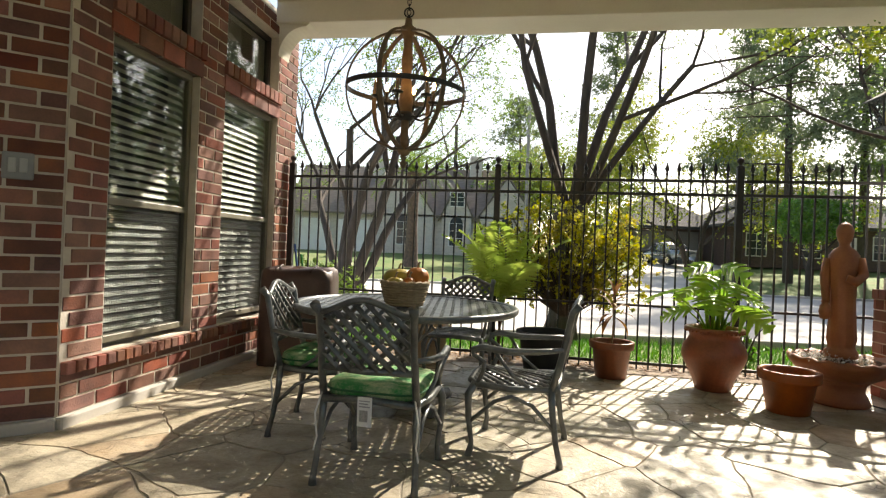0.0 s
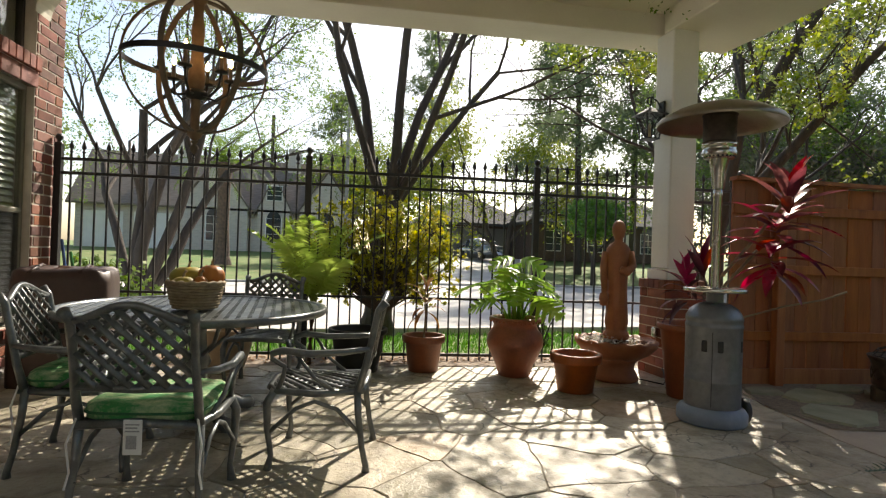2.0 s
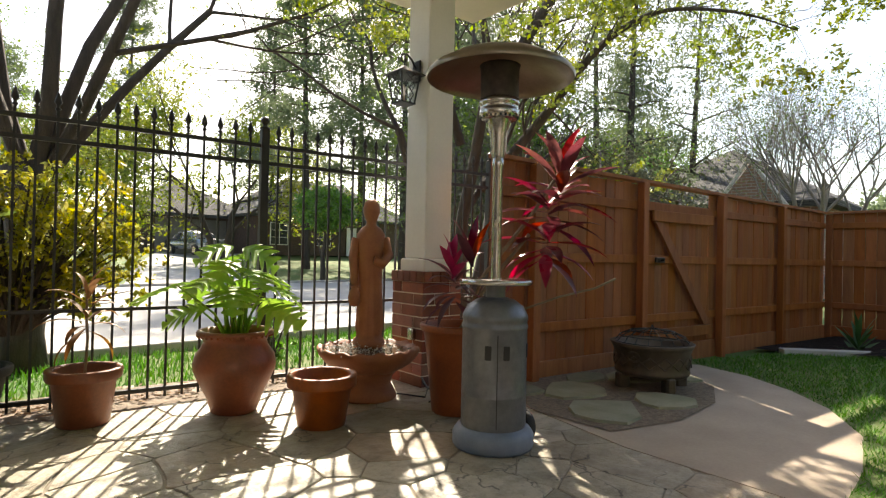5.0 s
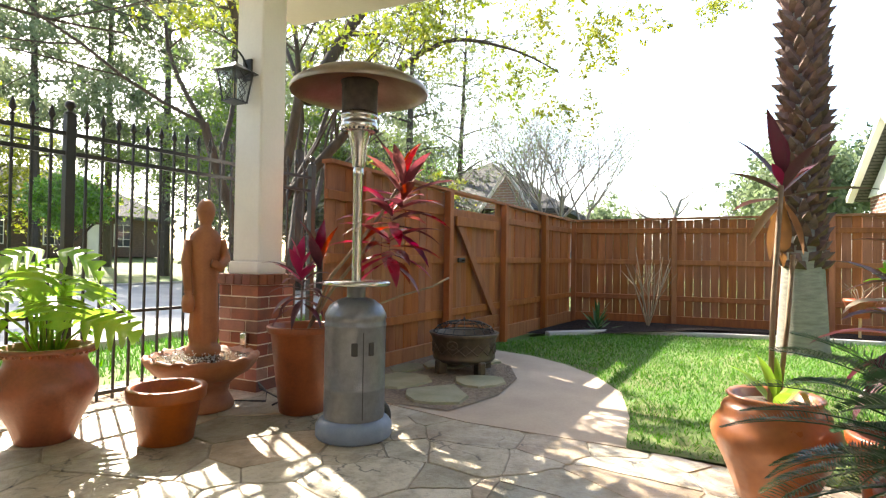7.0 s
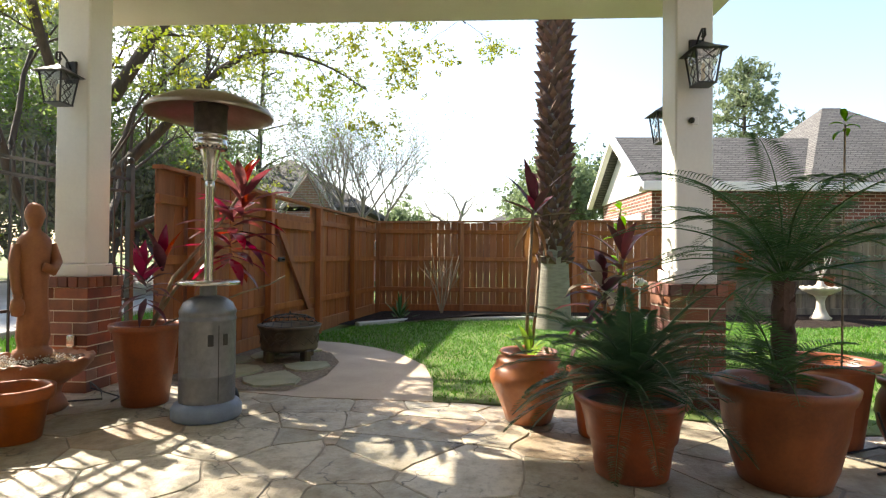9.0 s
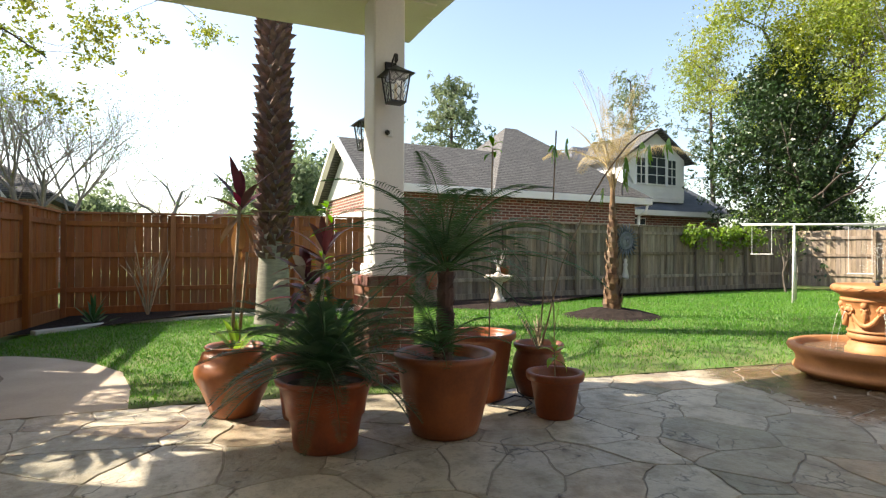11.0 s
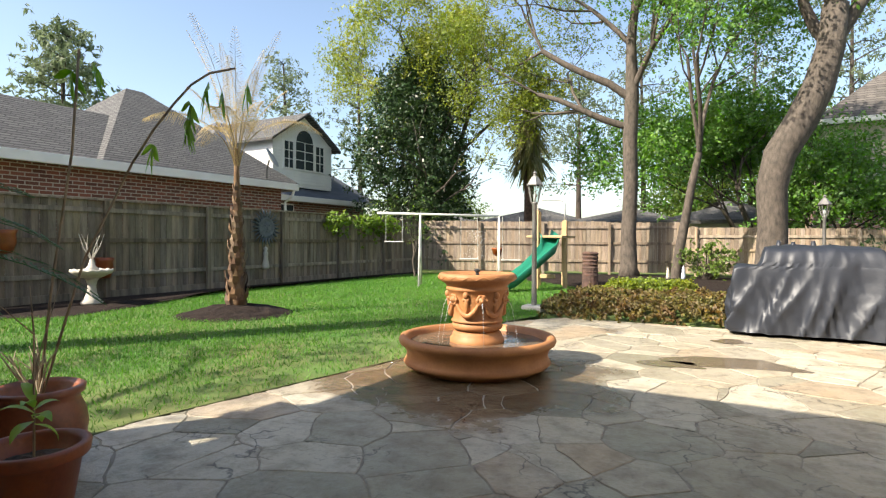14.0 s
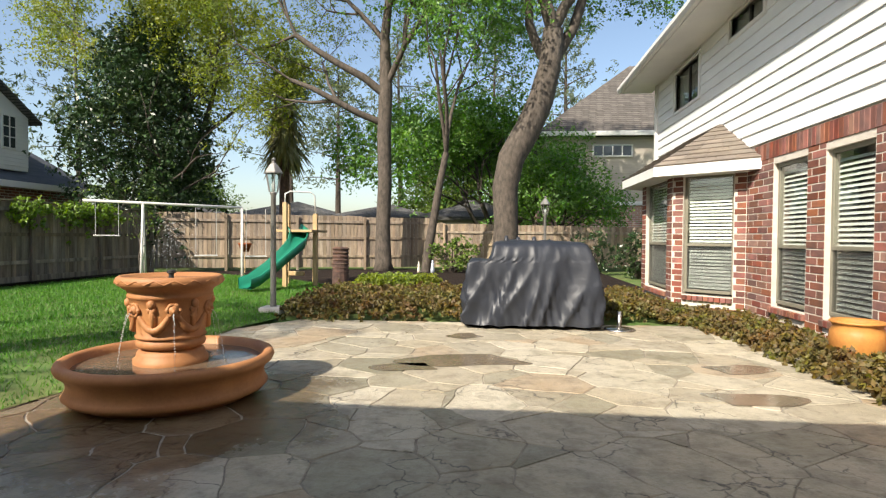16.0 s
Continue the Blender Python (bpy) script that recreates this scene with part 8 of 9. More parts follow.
tree("street_tree", (-2.9, 13.5, -0.05), [(-0.18, 0, 1, 0.14, 4.2), (0.02, 0.1, 1, 0.15, 4.4), (0.2, -0.1, 1, 0.14, 4.2), (0.55, 0.1, 1, 0.13, 3.8), (-0.4, 0.2, 1, 0.11, 3.6)], "multi-trunked tree beyond the fence in early leaf", BARK, LEAF, 102, 16, 0.036, 0.36, 4, 3, 0.03, 0.12, 0.62)
ft = tree("street_tree", (6.0, 6.4, -0.05), [(-0.3, 0.2, 1, 0.085, 3.0), (-0.08, 0.1, 1, 0.1, 3.4), (0.3, 0.0, 1, 0.115, 3.2)], "forked old tree by the side gate in early leaf", BARK, LEAFYEL, 103, 3, 0.028, 0.3, 3, 3, 0.04, 0.11, 0.64)


def limb(t, pts, r, seed, side=0.75, per=16, step=2):
    """A long arching limb through pts, with leafy side branches."""
    g = random.Random(seed)
    m, tips = Mesh(), []
    q = [Vector(p) for p in pts]
    q = [q[0] * 2 - q[1]] + q + [q[-1] * 2 - q[-2]]
    pts = []
    for a, b, c, d in zip(q, q[1:], q[2:], q[3:]):
        for u in (0.0, 0.25, 0.5, 0.75):
            pts.append(0.5 * (2 * b + (c - a) * u + (2 * a - 5 * b + 4 * c - d) * u * u + (3 * b - a - 3 * c + d) * u ** 3))
    n = len(pts)
    m.tube(pts, [r * (1 - 0.9 * k / (n - 1)) for k in range(n)], 7, False)
    for k in range(3, n, 2):
        d = (pts[k] - pts[k - 1]).normalized()
        for j in range(step):
            o = Vector((g.gauss(0, 1), g.gauss(0, 1), g.gauss(0.25, 0.8))).normalized()
            branch(m, tips, g, pts[k - 1].lerp(pts[k], g.uniform(0.3, 1)), (d * 0.6 + o).normalized(), max(0.005, r * (0.24 - 0.19 * k / n)), side * g.uniform(0.6, 1.2), 2, 0.0, 0.09, 3, 0.7)
    part("limb", m, BARK, t, smooth=True)
    part("foliage", leaves(tips, 0.17, per, 0.034, seed), LEAFYEL, t, kind="stuff")


limb(ft, [(6.1, 6.3, 2.0), (6.6, 5.7, 2.95), (6.95, 5.2, 3.75), (7.25, 4.8, 4.15), (7.55, 4.4, 4.3), (7.9, 3.7, 4.15), (8.15, 3.0, 3.75)], 0.075, 401, 0.75, 14, 2)
limb(ft, [(6.2, 6.2, 3.2), (6.7, 5.6, 4.6), (7.3, 4.6, 5.6), (8.0, 3.3, 6.0), (8.6, 2.2, 5.75), (9.0, 1.4, 5.15)], 0.09, 402, 0.7, 12, 2)
limb(ft, [(5.9, 6.5, 2.6), (5.4, 6.5, 3.6), (4.9, 6.4, 4.2), (4.2, 6.5, 4.3), (3.4, 6.7, 4.1)], 0.07, 403, 0.5, 14, 1)
# potted shrub and fence shrubs
ys = shrub("yellow_shrub", (1.22, 6.55, 0.5), (1.15, 0.4, 0.66), "yellow-green variegated shrub by the iron fence", YELLOWLEAF, 110, 170, 70, 0.028)
shrub("fence_shrub", (3.4, 6.8, 0.0), (0.5, 0.25, 0.25), "low green plants outside the iron fence", LEAFMID, 112, 24, 20, 0.04)
shrub("street_shrub", (-2.6, 9.5, -0.05), (0.9, 0.5, 0.5), "low green bush beyond the iron fence", LEAF, 113, 50, 40, 0.05)
tp2 = tree("topiary_tree", (12.8, 21.0, 0.0), [(0.03, 0.0, 1, 0.12, 1.9)], "small round clipped street tree", BARK, LEAFMID, 114, 0, depth=1)
part("crown", leaves([(12.9 + 1.0 * math.cos(a * 2.4) * math.sqrt(1 - (b / 30) ** 2), 21.0 + 1.0 * math.sin(a * 2.4) * math.sqrt(1 - (b / 30) ** 2), 2.9 + 0.7 * b / 30) for a, b in enumerate(range(-30, 31))], 0.26, 150, 0.065, 114), LEAFMID, tp2, kind="stuff")
# behind: pines and woods along the street
for k, (x, y, h, s) in enumerate(((15.5, 27, 17, 121), (19.5, 24, 18, 122), (21, 30, 19, 123), (11.5, 46, 20, 124), (26, 26, 17, 125), (20, 40, 18, 126), (5, 50, 15, 127), (34, 28, 17, 128), (40, 22, 16, 129))):
    pine("pine_tree", (x, y, -0.1), h, "tall loblolly pine across the street", s, 0.24, 0.3, 3.6, 240, 0.15)
for k, (x, y, s, lf) in enumerate(((1.5, 44, 132, LEAF), (-14, 34, 133, LEAF), (7, 42, 134, LEAFYEL), (13, 32, 135, LEAFYEL), (34, 18, 136, LEAF))):
    tree("shade_tree", (x, y, 0), [(-0.2, 0, 1, 0.2, 4.0), (0.25, 0.1, 1, 0.2, 4.0)], "leafy spring tree across the street", BARK, lf, s, 50, 0.1, 0.75, 3, 4, 0.02, 0.14, 0.72)
# mixed woods behind the gate and along the side street
for k, (x, y, h, lf) in enumerate(((15.5, 13.2, 2.8, LEAF), (21, 19, 3.2, PINE), (22, 23, 3.6, LEAF), (20, 15.5, 2.6, PINE), (26, 17, 3.0, LEAF), (24, 12.5, 2.4, LEAFMID), (13.5, 10.5, 1.9, BRUSH), (17, 10.5, 1.7, BRUSH))):
    tree("wood_tree", (x, y, -0.05), [(-0.15, 0.05, 1, 0.14, h), (0.2, -0.05, 1, 0.12, h * 0.95)], "green and grey-brown tree in the side woods", BARK, lf, 300 + k, 36 if lf is BRUSH else 54, 0.07, 0.6, 3, 4, 0.02, 0.14, 0.72)
for k, (x, y, h) in enumerate(((18, 10.5, 11), (16.5, 13, 12), (15, 15.5, 12.5), (20.5, 13, 13), (19, 17, 14), (23, 10.5, 11.5))):
    pine("pine_tree", (x, y, -0.1), h, "tall dark pine in the woods beyond the gate", 340 + k, 0.2, 0.12, 2.8, 120, 0.1)
for k, (x, y) in enumerate(((2.5, -37), (-2, -42), (24, -40))):
    tree("wood_tree", (x, y, 0), [(-0.15, 0.05, 1, 0.2, 3.0), (0.2, -0.05, 1, 0.16, 2.6), (0.05, 0.2, 1, 0.12, 1.3)], "green spring tree beyond the back fence", BARK, (LEAF, LEAFMID)[k % 2], 360 + k, 60, 0.1, 0.7, 3, 4, 0.02, 0.14, 0.72)
# bare and distant trees past the cedar fence
tree("bare_tree", (19, 5.3, 0), [(-0.25, 0.1, 1, 0.09, 3.2), (0.0, -0.12, 1, 0.1, 3.4), (0.25, 0.2, 1, 0.09, 3.2), (0.1, -0.3, 1, 0.085, 3.1), (0.0, 0.3, 1, 0.085, 3.1)], "leafless multi-stemmed tree beyond the fence", HAZETWIG, LEAF, 141, 1, 0.03, 0.3, 4, 5, 0.07, 0.06, 0.6)
tree("bare_tree", (30, 2.2, 0), [(0.1, 0, 1, 0.26, 2.6)], "leafless spreading oak beyond the fence", HAZETWIG, LEAF, 142, 1, 0.05, 0.3, 5, 3, -0.01, 0.16, 0.74)
tree("shade_tree", (27, 5.2, 0), [(0.1, 0, 1, 0.16, 1.5)], "young tree in hazed grey-green beyond the cedar fence", BARK, LEAFHAZE, 143, 40, 0.11, 0.5, 3, 4)
tree("shade_tree", (24, -3.6, 0), [(0.1, 0, 1, 0.2, 2.4), (-0.2, 0.1, 1, 0.2, 2.2)], "tree in hazed grey-green behind the neighbour's gable", BARK, LEAFHAZE, 144, 40, 0.12, 0.6, 3, 4)
tree("magnolia_tree", (33, -9.5, 0), [(0.05, 0, 1, 0.3, 3.3)], "dark evergreen tree behind the roof", BARK, LEAFDARK, 145, 60, 0.16, 0.8, 3, 4)
pine("pine_tree", (38, -18.3, 0), 14.5, "tall pine behind the neighbour's roof", 146, 0.3, 0.55, 3.6, 80, 0.22)
for k, (x, y, h) in enumerate(((27, -27, 13), (24, -31, 14), (13, -36, 14), (6, -38, 15), (0, -40, 16), (-5, -38, 16), (19, -34, 12), (9, -33, 11))):
    pine("pine_tree", (x, y, 0), h, "tall pine beyond the back fence", 150 + k, 0.22, 0.42, 3.4, 60, 0.15)
# yard trees
mg = tree("magnolia_tree", (12.3, -19.6, 0), [(0.0, 0.0, 1, 0.2, 3.8), (0.15, 0.1, 1, 0.12, 3.2), (-0.15, -0.05, 1, 0.12, 3.4)], "dark glossy evergreen magnolia behind the fence", BARK, LEAFDARK, 161, 0, depth=2)
g8 = random.Random(161)
cs = []
for k in range(330):
    z = g8.uniform(0.9, 8.6)
    r = (2.9 if z < 5 else 2.9 - 0.5 * (z - 5)) * math.sqrt(g8.uniform(0.15, 1)) * (0.75 + 0.4 * noise.noise(Vector((z * 0.7, k % 7, 0))))
    a = g8.uniform(0, 6.283)
    cs.append((12.3 + r * math.cos(a), -19.6 + r * math.sin(a), z))
part("crown", leaves(cs, 0.36, 130, 0.08, 161, 0.8), LEAFDARK, mg, kind="stuff")
tree("oak_tree", (12.6, -22.0, 0), [(-0.04, 0.0, 1, 0.2, 7.6), (0.14, 0.1, 1, 0.18, 7.4), (-0.12, 0.1, 1, 0.15, 7.2)], "tall oak with yellow-green spring leaves", BARKG, LEAFYEL, 162, 80, 0.06, 0.5, 4, 3, 0.03, 0.12, 0.46)
ok = thing("oak_tree", "tall straight grey-barked oak with long arching limbs and spring leaves", "tree", (0, 0, 0))
om, ot = Mesh(), []
oz = [(3.4, -19.8, -0.05), (3.42, -19.8, 0.3), (3.44, -19.8, 1.5), (3.38, -19.82, 3.2), (3.42, -19.8, 4.8), (3.36, -19.8, 6.3), (3.42, -19.85, 8.2), (3.25, -19.8, 9.8), (3.3, -19.8, 11.2)]
om.tube(oz, [0.4, 0.3, 0.26, 0.245, 0.25, 0.24, 0.17, 0.13, 0.1], 14)
for k, (q, d, r, L) in enumerate((((3.42, -19.8, 5.2), (0.95, 0.25, 0.3), 0.13, 3.6), ((3.38, -19.8, 6.2), (0.8, 0.1, 0.75), 0.15, 3.8), ((3.38, -19.8, 6.4), (-0.6, 0.2, 0.9), 0.12, 3.2), ((3.42, -19.85, 8.1), (0.6, -0.1, 0.9), 0.1, 2.8), ((3.3, -19.8, 9.2), (-0.6, 0.1, 0.9), 0.09, 2.6), ((3.3, -19.8, 11.1), (0.1, 0, 1), 0.09, 2.6))):
    branch(om, ot, random.Random(520 + k), Vector(q), Vector(d).normalized(), r, L, 4, 0.03, 0.1, 3, 0.7)
part("trunk", om, BARKG, ok, smooth=True)
part("crown", leaves(ot, 0.4, 26, 0.05, 163), LEAFYEL, ok, kind="stuff")
tree("oak_tree", (1.9, -19.4, 0), [(-0.22, 0.0, 1, 0.17, 4.2)], "slender leaning tree with bright green leaves", BARKG, LEAFMID, 164, 100, 0.065, 0.5, 4, 3, 0.05, 0.1, 0.72)
bt3 = thing("oak_tree", "massive bent grey-brown oak trunk with forked limbs", "tree", (0, 0, 0))
bm3 = Mesh()
pp = [(-0.8, -17.2, -0.05), (-0.82, -17.2, 0.4), (-0.86, -17.2, 1.6), (-0.82, -17.25, 2.7), (-1.0, -17.25, 3.6), (-1.5, -17.3, 4.5), (-1.85, -17.3, 5.3), (-2.1, -17.3, 6.3), (-2.2, -17.3, 7.4)]
bm3.tube(pp, [0.52, 0.4, 0.36, 0.38, 0.4, 0.4, 0.38, 0.33, 0.3], 16)
btips = []
for k, (q, d, r, L) in enumerate(((pp[7], (-0.5, 0.1, 0.8), 0.2, 3.0), (pp[8], (0.3, 0.2, 1), 0.22, 3.2), (pp[7], (0.6, -0.1, 0.8), 0.16, 2.8), (pp[8], (-0.4, -0.2, 1), 0.18, 3.0))):
    branch(bm3, btips, random.Random(170 + k), Vector(q), Vector(d).normalized(), r, L, 4, 0.02, 0.14, 3)
part("trunk", bm3, BARKG, bt3, smooth=True)
part("crown", leaves(btips, 0.45, 44, 0.06, 175), LEAFMID, bt3, kind="stuff")
tree("elm_tree", (-1.0, -25.5, 0), [(0.2, 0, 1, 0.16, 3.0), (-0.3, 0, 1, 0.16, 3.0), (0.7, 0.1, 1, 0.12, 3.2)], "bright green tree behind the back fence", BARK, LEAFMID, 176, 48, 0.085, 0.55, 4, 3, 0.02, 0.12, 0.72)
tree("elm_tree", (-2.7, -22.6, 0), [(0.0, 0, 1, 0.12, 2.1), (-0.2, 0.1, 1, 0.1, 2.0), (0.25, 0.0, 1, 0.1, 2.3)], "leafy green tree in front of the far house", BARK, LEAFMID, 177, 34, 0.07, 0.45, 3, 4, 0.02, 0.14, 0.7)
# pale young tree by the swing and ivy on the fence
tree("young_tree", (9.3, -15.1, 0.05), [(0.02, 0, 1, 0.04, 1.2)], "thin young tree against the grey fence", BARKG, LEAF, 178, 4, 0.04, 0.3, 3, 3, 0.05, 0.12, 0.72)
ivy = thing("fence_ivy", "bright green creeper spilling over the grey fence", "plant")
g5 = random.Random(180)
part("foliage", leaves([(10.9 + g5.uniform(-0.15, 0.1), g5.uniform(-16.4, -12.6), 2.0 - abs(g5.gauss(0, 0.28))) for k in range(150)], 0.12, 26, 0.05, 181), mat("ivy_leaf", (0.16, 0.28, 0.03), (0.24, 0.34, 0.05), 2, 0.5, 0, 20, island=0.3, trans=0.4), ivy, kind="stuff")
for k, (x, y, rx, ry, rz) in enumerate(((0.9, -19.2, 0.9, 0.5, 0.7), (-3.6, -19.5, 1.2, 0.5, 0.7), (-5.0, -18.2, 0.9, 0.6, 0.75))):
    shrub("garden_shrub", (x, y, 0), (rx, ry, rz), "loose green shrub along the back fence", LEAF if k == 0 else LEAFDARK, 190 + k, 60, 50, 0.05)

# ground cover beds round the far patio
def cover(name, poly, h, n, label, leaf, seed):
    g = random.Random(seed)
    xs, ys = [p[0] for p in poly], [p[1] for p in poly]
    cs = []
    while len(cs) < n:
        p = (g.uniform(min(xs), max(xs)), g.uniform(min(ys), max(ys)))
        if inside(p, poly):
            e = min(1, edge_dist(p, poly) / 0.25)
            cs.append((p[0], p[1], 0.03 + h * e * g.uniform(0.5, 1.0)))
    m = leaves(cs, 0.06, 14, 0.032, seed, 0.5, 0.6)
    single(name, m, leaf, label, "ground cover", "stuff")


cover("ground_cover", [(2.5, -8.35), (2.9, -9.6), (2.9, -12.0), (0.6, -12.4), (-2.9, -10.8), (-3.3, -8.9), (-2.2, -8.85), (-0.2, -8.65), (1.6, -8.15)], 0.2, 5200, "low clipped reddish-green ground cover bed", HEDGE, 201)
cover("ground_cover", [(-3.3, -8.9), (-3.45, -7.2), (-3.45, -5.9), (-3.55, -4.6), (-4.35, -4.6), (-4.4, -8.9), (-3.65, -9.8), (-3.6, -13.5), (-2.9, -13.0), (-2.6, -10.5)], 0.12, 3000, "low ground cover strip along the house wall", HEDGE, 202)
cover("ground_cover", [(1.4, -11.2), (2.4, -11.4), (2.5, -12.6), (0.6, -13.0), (0.4, -12.0)], 0.36, 1500, "yellow-green clipped low hedge", LEAFYEL, 203)

# ---- large palms ----
pt = thing("tall_palm", "tall palm trunk with shaggy brown leaf boots", "palm", (8.4, 0.1, 0))
part("trunk", Mesh().lathe([(0.32, -0.05), (0.29, 0.15), (0.26, 0.7), (0.23, 1.2), (0.19, 1.6), (0.18, 5.6), (0.17, 8.2), (0.0, 8.2)], 24), PALMSMOOTH, pt, smooth=True)
bt = Mesh().add([(-0.075, 0, 0), (0.075, 0, 0), (0.05, 0.1, 0.1), (-0.05, 0.1, 0.1), (-0.05, 0.02, 0.15), (0.05, 0.02, 0.15), (0.0, 0.16, 0.2)], [(0, 1, 2, 3), (3, 2, 6), (0, 3, 4), (1, 5, 2), (4, 3, 6), (5, 6, 2), (4, 6, 5)]).data("boot", PALMBARK)
g6 = random.Random(210)
for j in range(66):
    for k in range(9):
        piece("boot", bt, pt, pose(0, 0, 1.05 + j * 0.1, 0, 0, k * 40 + j * 22 + g6.uniform(-8, 8)) @ pose(0, 0.165, 0, g6.uniform(-18, 14), 0, g6.uniform(-15, 15)))
for k in range(26):
    m = Mesh()
    frond(m, (6.75 * 0, 0, 8.1), k * 2.399, 2.3, 70 - k * 4, 0 - k * 5, 34, 0.6, 0.014, 0.35, 0.2, 0.015)
    part("frond", m, FROND, pt, kind="stuff")
yp = thing("young_palm", "young palm with tall pale dried fronds", "palm", (6.83, -5.86, 0.1))
part("trunk", Mesh().lathe([(0.0, -0.05), (0.17, -0.05), (0.16, 0.1), (0.11, 0.4), (0.075, 0.9), (0.055, 1.6), (0.045, 2.2), (0.035, 2.6), (0.0, 2.6)], 18), PALEBOOTS, yp, smooth=True)
bt = Mesh().add([(-0.07, 0, 0), (0.07, 0, 0), (0.045, 0.05, 0.16), (-0.045, 0.05, 0.16), (0.0, 0.03, 0.3)], [(0, 1, 2, 3), (3, 2, 4)]).data("boot", PALEBOOTS)
for j in range(20):
    for k in range(5):
        piece("boot", bt, yp, pose(0, 0, 0.0 + j * 0.1, 0, 0, k * 72 + j * 29) @ pose(0, 0.125 - 0.0045 * j, 0, g6.uniform(-14, 4), 0, 0) @ Matrix.Scale(1 - j * 0.025, 4))
for k in range(15):
    m = Mesh()
    frond(m, (0, 0, 1.7 + 0.04 * k), k * 2.399, 2.7 if k < 7 else 1.9, 89 - k * 0.6, 72 - k * 5 - (60 if k > 10 else 0), 40, 0.34, 0.006, 0.7, 0.1, 0.012, 0.42)
    part("frond", m, DRYFROND, yp, kind="stuff")
fp3 = thing("fan_palm", "distant fan palm with a skirt of dead fronds", "palm", (9.1, -25.0, 1.2))
part("trunk", Mesh().tube([(0, 0, -1.25), (0.05, 0, 3.5), (0, 0, 6.2)], [0.26, 0.22, 0.2], 12), PALMBARK, fp3)
m = Mesh()
for k in range(260):
    a, z = k * 2.399, 6.2 - 2.3 * (k / 260)
    L = 1.5 * (0.6 + 0.4 * (k / 260))
    e = math.radians(g6.uniform(-82, -30))
    p = Vector((0.2 * math.cos(a), 0.2 * math.sin(a), z))
    d = Vector((math.cos(a) * math.cos(e), math.sin(a) * math.cos(e), math.sin(e)))
    m.strap([p, p + d * L * 0.5, p + d * L + Vector((0, 0, -0.2))], [0.03, 0.1, 0.02])
part("dead_skirt", m, mat("straw_frond", (0.30, 0.27, 0.11), (0.19, 0.18, 0.075), 4, 0.8, 0, 20, island=0.3, trans=0.2), fp3, kind="stuff")
m = Mesh()
for k in range(120):
    a, e = k * 2.399, math.radians(g6.uniform(0, 80))
    p = Vector((0, 0, 6.2))
    d = Vector((math.cos(a) * math.cos(e), math.sin(a) * math.cos(e), math.sin(e)))
    m.strap([p, p + d * 0.8, p + d * 1.35 + Vector((0, 0, -0.15))], [0.02, 0.11, 0.01])
part("crown", m, FROND, fp3, kind="stuff")
dp2 = thing("street_palm", "date palm across the street with drooping fronds", "palm", (-2.6, 27.0, 0.3))
part("trunk", Mesh().lathe([(0.45, 0.0), (0.34, 0.4), (0.26, 2.0), (0.28, 4.0), (0.42, 4.6), (0.0, 4.7)], 16), PALMBARK, dp2)
for k in range(34):
    m = Mesh()
    frond(m, (0, 0, 4.6), k * 2.399, 2.9, 82 - k * 2.4, 10 - k * 3, 26, 0.4, 0.02, 0.3, 0.2, 0.025)
    part("frond", m, LEAF, dp2, kind="stuff")

# ---- neighbouring houses ----


def gable_prism(m, x0, x1, y0, y1, z0, z1, axis="y", over=0.35, t=0.14):
    """A gabled roof over a rectangle; the ridge runs along axis."""
    if axis == "y":
        xm = (x0 + x1) / 2
        prof = [(x0 - over, z0 - over * (z1 - z0) / (xm - x0)), (xm, z1), (x1 + over, z0 - over * (z1 - z0) / (xm - x0))]
        v = [(x, y, z + d) for y in (y0 - over, y1 + over) for d in (0, t) for x, z in prof]
    else:
        ym = (y0 + y1) / 2
        prof = [(y0 - over, z0 - over * (z1 - z0) / (ym - y0)), (ym, z1), (y1 + over, z0 - over * (z1 - z0) / (ym - y0))]
        v = [(x, y, z + d) for x in (x0 - over, x1 + over) for d in (0, t) for y, z in prof]
    return m.add(v, [(3, 4, 10, 9), (4, 5, 11, 10), (0, 6, 7, 1), (1, 7, 8, 2), (0, 1, 4, 3), (1, 2, 5, 4), (6, 9, 10, 7), (7, 10, 11, 8), (0, 3, 9, 6), (2, 8, 11, 5)])


def hip(m, x0, x1, y0, y1, z0, z1, over=0.4, ridge="y", run=None):
    a, b, c, d = x0 - over, x1 + over, y0 - over, y1 + over
    if ridge == "y":
        k = run or (b - a) / 2
        r = [((a + b) / 2, c + k, z1), ((a + b) / 2, d - k, z1)]
    else:
        k = run or (d - c) / 2
        r = [(a + k, (c + d) / 2, z1), (b - k, (c + d) / 2, z1)]
    v = [(a, c, z0), (b, c, z0), (b, d, z0), (a, d, z0)] + r + [(a, c, z0 - 0.18), (b, c, z0 - 0.18), (b, d, z0 - 0.18), (a, d, z0 - 0.18)]
    f = [(0, 1, 4), (1, 2, 5, 4), (2, 3, 5), (3, 0, 4, 5)] if ridge == "y" else [(0, 1, 5, 4), (1, 2, 5), (2, 3, 4, 5), (3, 0, 4)]
    return m.add(v, f + [(0, 6, 7, 1), (1, 7, 8, 2), (2, 8, 9, 3), (3, 9, 6, 0), (9, 8, 7, 6)])


FARBRICK = brick_tex("neighbour_brick", (0.24, 0.085, 0.055), (0.11, 0.045, 0.035), (0.42, 0.38, 0.33), 0.3, 0.1)
PALEBRICK = brick_tex("pale_brick", (0.62, 0.55, 0.47), (0.52, 0.46, 0.40), (0.62, 0.58, 0.52), 0.3, 0.1)
